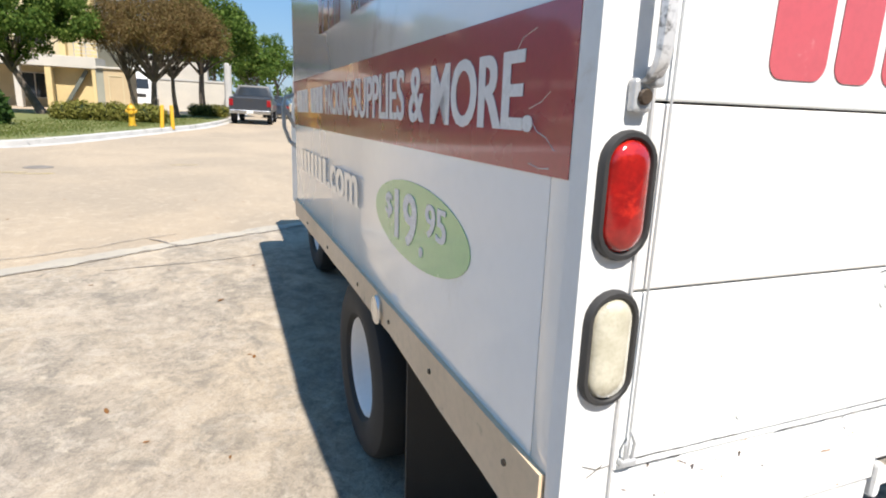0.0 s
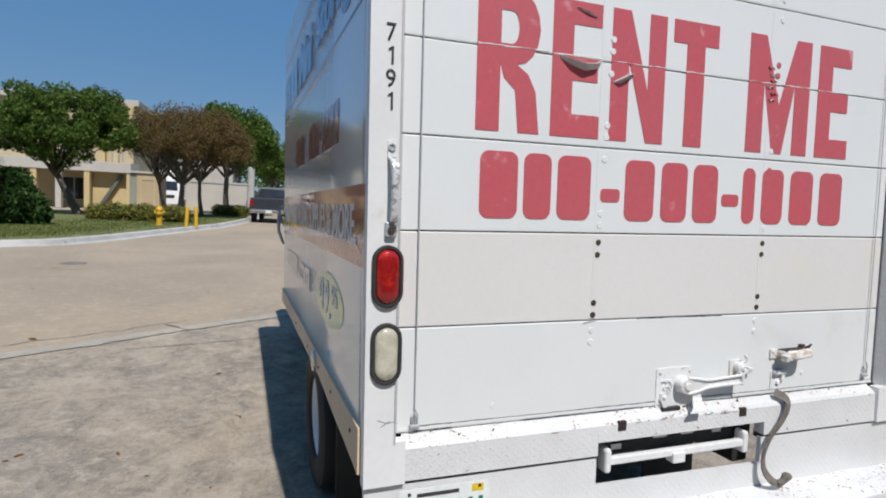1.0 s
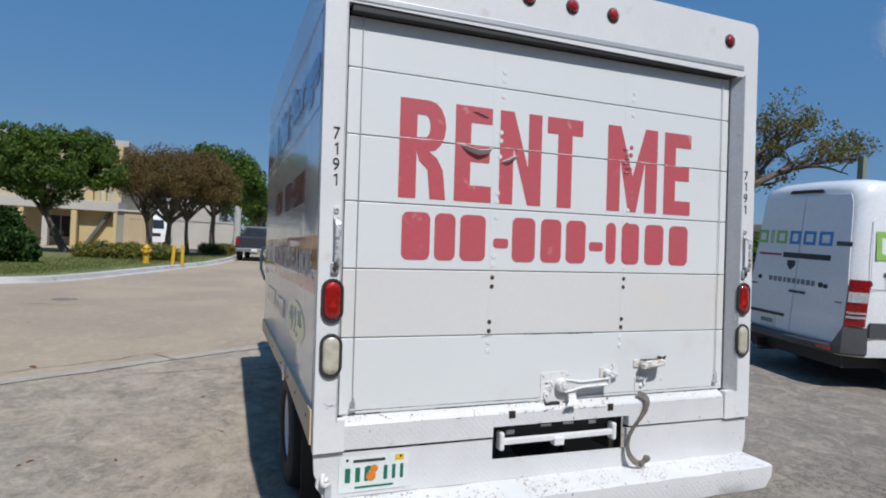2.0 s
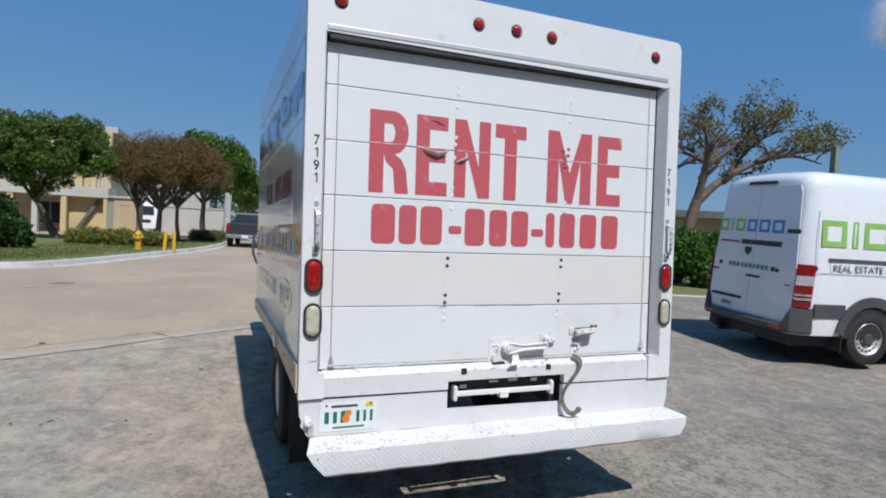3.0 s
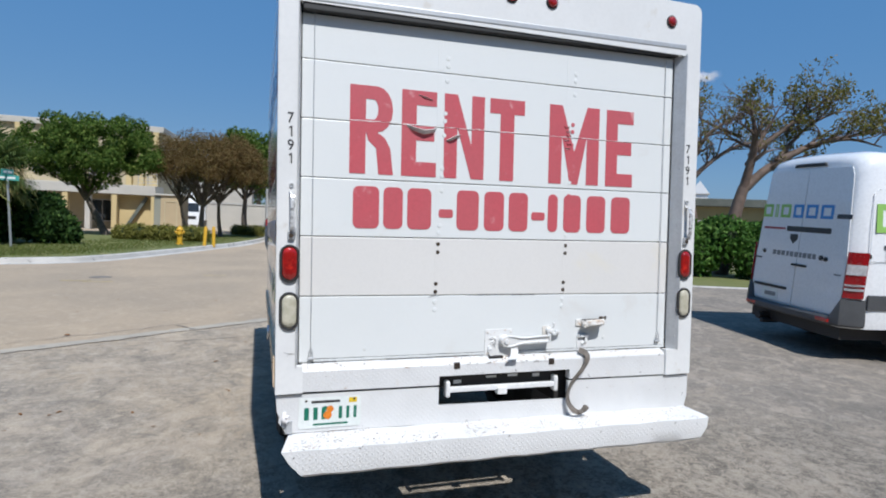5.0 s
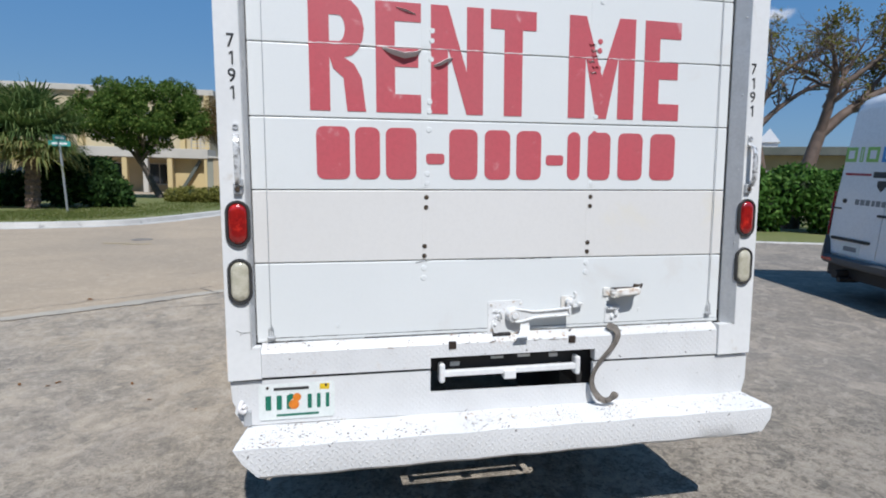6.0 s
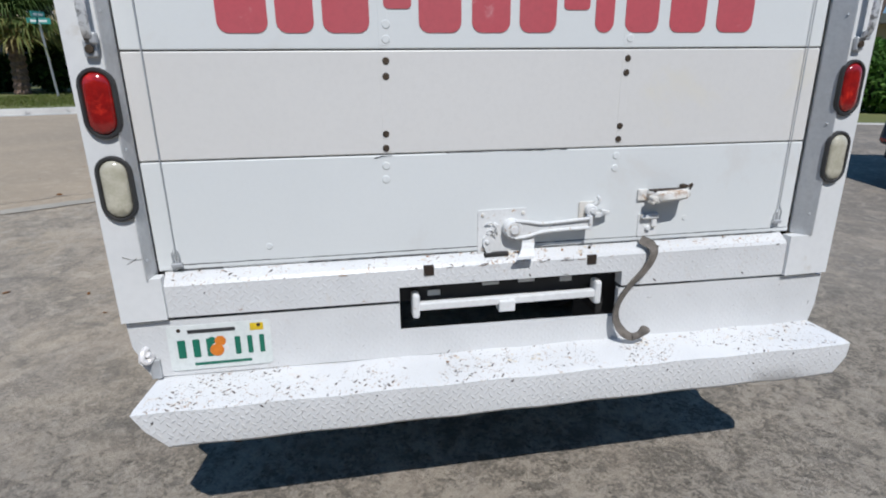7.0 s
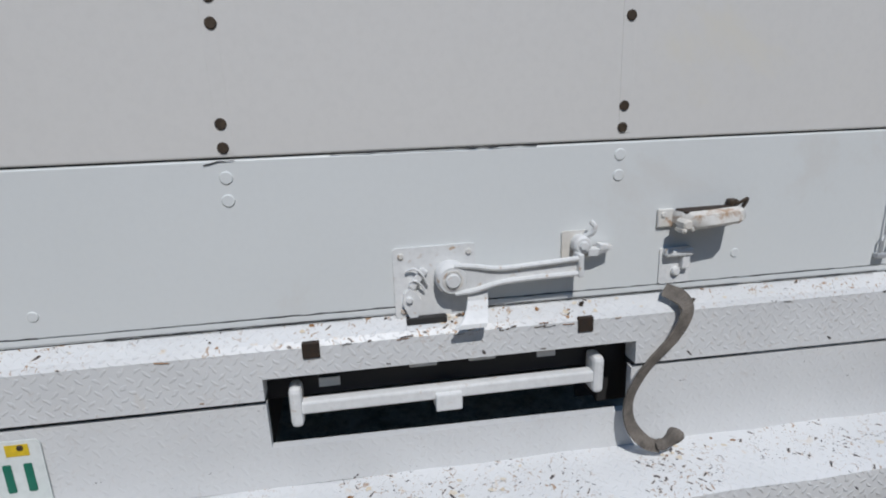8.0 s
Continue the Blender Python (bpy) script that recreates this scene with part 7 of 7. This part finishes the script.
block(bm, -0.6, 0.6, -0.012, 0.03, 0.85, 1.1, 0.01)
part("grille", bm, M["black_rubber"], wc)
for s in (-1, 1):
    for y in (0.75, 4.0):
        bm = bmesh.new()
        disc(bm, "x", (s * 0.98, y, 0.40), 0.40, -s * 0.24, 24, 0.03)
        part("wheel", bm, M["tyre"], W)

# ---- right side ----
bush("tall dense hedge with large glossy green leaves", [(9.9 + 0.75 * i, 14.0 - 0.35 * i + 0.3 * ((i * 5) % 3) / 2, 0.88 + 0.6 * (i % 2)) for i in range(13)] + [(10.2 + 1.1 * i, 14.3 - 0.5 * i, 1.52 + 0.12 * ((i * 3) % 4)) for i in range(9)], [0.85] * 13 + [0.62] * 9, 22000, 0.11, M["leaf_gloss"], 41, "hedge", "hedge")


def spreading_tree(base, limbs, seed, n_leaf, label, grown=1.0):
    """Thin-leaved tree: main limbs given as lines of (across, up, radius), with twigs grown along them."""
    t = thing("tree", label, "tree", pose(*base))
    rng = random.Random(seed)
    bm = bmesh.new()
    right, away = Vector((0.925, -0.377, 0)), Vector((0.377, 0.925, 0))
    tips = []
    def twig(a, d, L, r, depth):
        d = d.normalized()
        b = a + d * L
        mid = a + d * L * 0.5 + Vector((rng.uniform(-1, 1), rng.uniform(-1, 1), rng.uniform(-0.3, 0.6))) * L * 0.12
        tube(bm, [a, mid, b], [r, r * 0.8, r * 0.55], 5 if depth < 2 else 4)
        if depth >= 1:
            tips.append(tuple(b))
        if depth < 3:
            for k in range(rng.choice((2, 3))):
                spread = Vector((rng.uniform(-1, 1), rng.uniform(-1, 1), rng.uniform(-0.35, 0.9)))
                twig(a + d * L * rng.uniform(0.55, 1.0), d * 0.8 + spread * 0.8, L * rng.uniform(0.55, 0.8), r * 0.55, depth + 1)
    for k, line in enumerate(limbs):
        drift = rng.uniform(-0.9, 0.9)
        P = [(right * u + Vector((0, 0, v)) + away * drift * max(v - 3.0, 0) * 0.5) * grown for u, v, _ in line]
        pts = smooth_path(P, 4)
        rad = np.interp(np.linspace(0, 1, len(pts)), np.linspace(0, 1, len(line)), [q[2] * grown for q in line])
        tube(bm, pts, list(map(float, rad)), 9)
        if k == 0:
            continue
        for i in range(3, len(pts), 2):
            d = (pts[i] - pts[i - 1]).normalized()
            for _ in range(2):
                spread = Vector((rng.uniform(-1, 1), rng.uniform(-1, 1), rng.uniform(-0.2, 1.0)))
                twig(pts[i], d * 0.5 + spread, rng.uniform(0.45, 0.85), float(rad[i]) * 0.45 + 0.006, 0)
    part("trunk", bm, M["red_bark"], t, smooth=60)
    keep = [p for p in tips if rng.random() < (0.20 if Vector(p).dot(right) < 1.6 else 0.55)]
    leaf_cloud("crown", keep, [0.22] * len(keep), n_leaf, 0.062, M["leaf_sparse"], t, seed)
    return t


spreading_tree((15.15, 13.55, RISE + 0.03), [
    [(-0.35, -0.05, 0.26), (-0.15, 1.2, 0.21), (0.05, 2.2, 0.19), (0.22, 2.9, 0.17)],
    [(0.20, 2.8, 0.15), (0.30, 3.9, 0.12), (0.20, 4.65, 0.08), (-0.05, 5.3, 0.03)],
    [(0.24, 2.85, 0.16), (1.0, 3.6, 0.13), (2.3, 4.35, 0.09), (3.6, 4.7, 0.05), (4.6, 4.85, 0.02)],
    [(0.30, 3.9, 0.10), (1.3, 4.8, 0.07), (2.2, 5.5, 0.04), (2.6, 6.0, 0.02)],
    [(0.28, 3.6, 0.09), (0.8, 4.7, 0.06), (1.2, 5.5, 0.02)],
    [(1.2, 3.75, 0.08), (2.3, 5.0, 0.05), (3.4, 5.6, 0.02)],
    [(2.0, 4.3, 0.07), (3.2, 4.5, 0.05), (4.2, 4.3, 0.02)],
    [(0.25, 4.6, 0.07), (-0.5, 4.9, 0.05), (-1.2, 5.3, 0.02)]], 7, 4300, "spreading copper-barked tree with thin yellow-green leaves", 1.12)
spreading_tree((13.75, 14.35, RISE + 0.08), [
    [(0.45, -0.05, 0.19), (0.30, 1.4, 0.17), (0.05, 2.6, 0.15), (-0.10, 3.3, 0.13)],
    [(-0.10, 3.2, 0.11), (0.05, 4.3, 0.09), (0.6, 5.2, 0.06), (1.7, 5.9, 0.03), (2.6, 6.1, 0.02)],
    [(-0.05, 3.3, 0.11), (0.6, 4.0, 0.08), (1.6, 4.7, 0.06), (2.9, 5.0, 0.03), (3.6, 5.4, 0.02)],
    [(0.03, 4.2, 0.07), (0.1, 5.4, 0.05), (0.5, 6.6, 0.02)],
    [(-0.10, 3.2, 0.09), (-0.8, 4.2, 0.06), (-1.6, 5.0, 0.02)]], 9, 2600, "bare-limbed tree with copper bark behind the hedge")
L = thing("light_pole", "green-grey square steel light pole behind the hedge", "pole", pose(18.9, 10.7, RISE))
bm = bmesh.new()
block(bm, -0.10, 0.10, -0.10, 0.10, 0, 5.35, 0.01)
part("post", bm, M["green_post"], L)
K = thing("low_building", "low olive-yellow building with a dark flat roof", "building", pose(24, 33, 0, 0, 0, -38))
bm = bmesh.new()
block(bm, -14, 12, 0, 10, 0, 3.6)
part("wall", bm, M["olive_wall"], K)
bm = bmesh.new()
block(bm, -14.4, 12.4, -0.6, 10.4, 3.6, 4.15, 0.04)
part("roof", bm, M["roof_dark"], K)
for x in (-10, -6, -2, 2, 6, 9.5):
    window(K, x - 0.9, x + 0.9, -0.01, 1.1, 2.6)
C = thing("gabled_tower", "small white gabled tower above the roofs", "building", pose(44.9, 48.2, 0, 0, 0, -42))
bm = bmesh.new()
block(bm, -0.85, 0.85, -0.85, 0.85, 0, 6.1)
part("wall", bm, M["van_white"], C)
bm = bmesh.new()
loft(bm, [[(-1.05, y, 6.1), (1.05, y, 6.1), (0, y, 7.5)] for y in (-1.05, 1.05)])
part("roof", bm, M["van_white"], C)
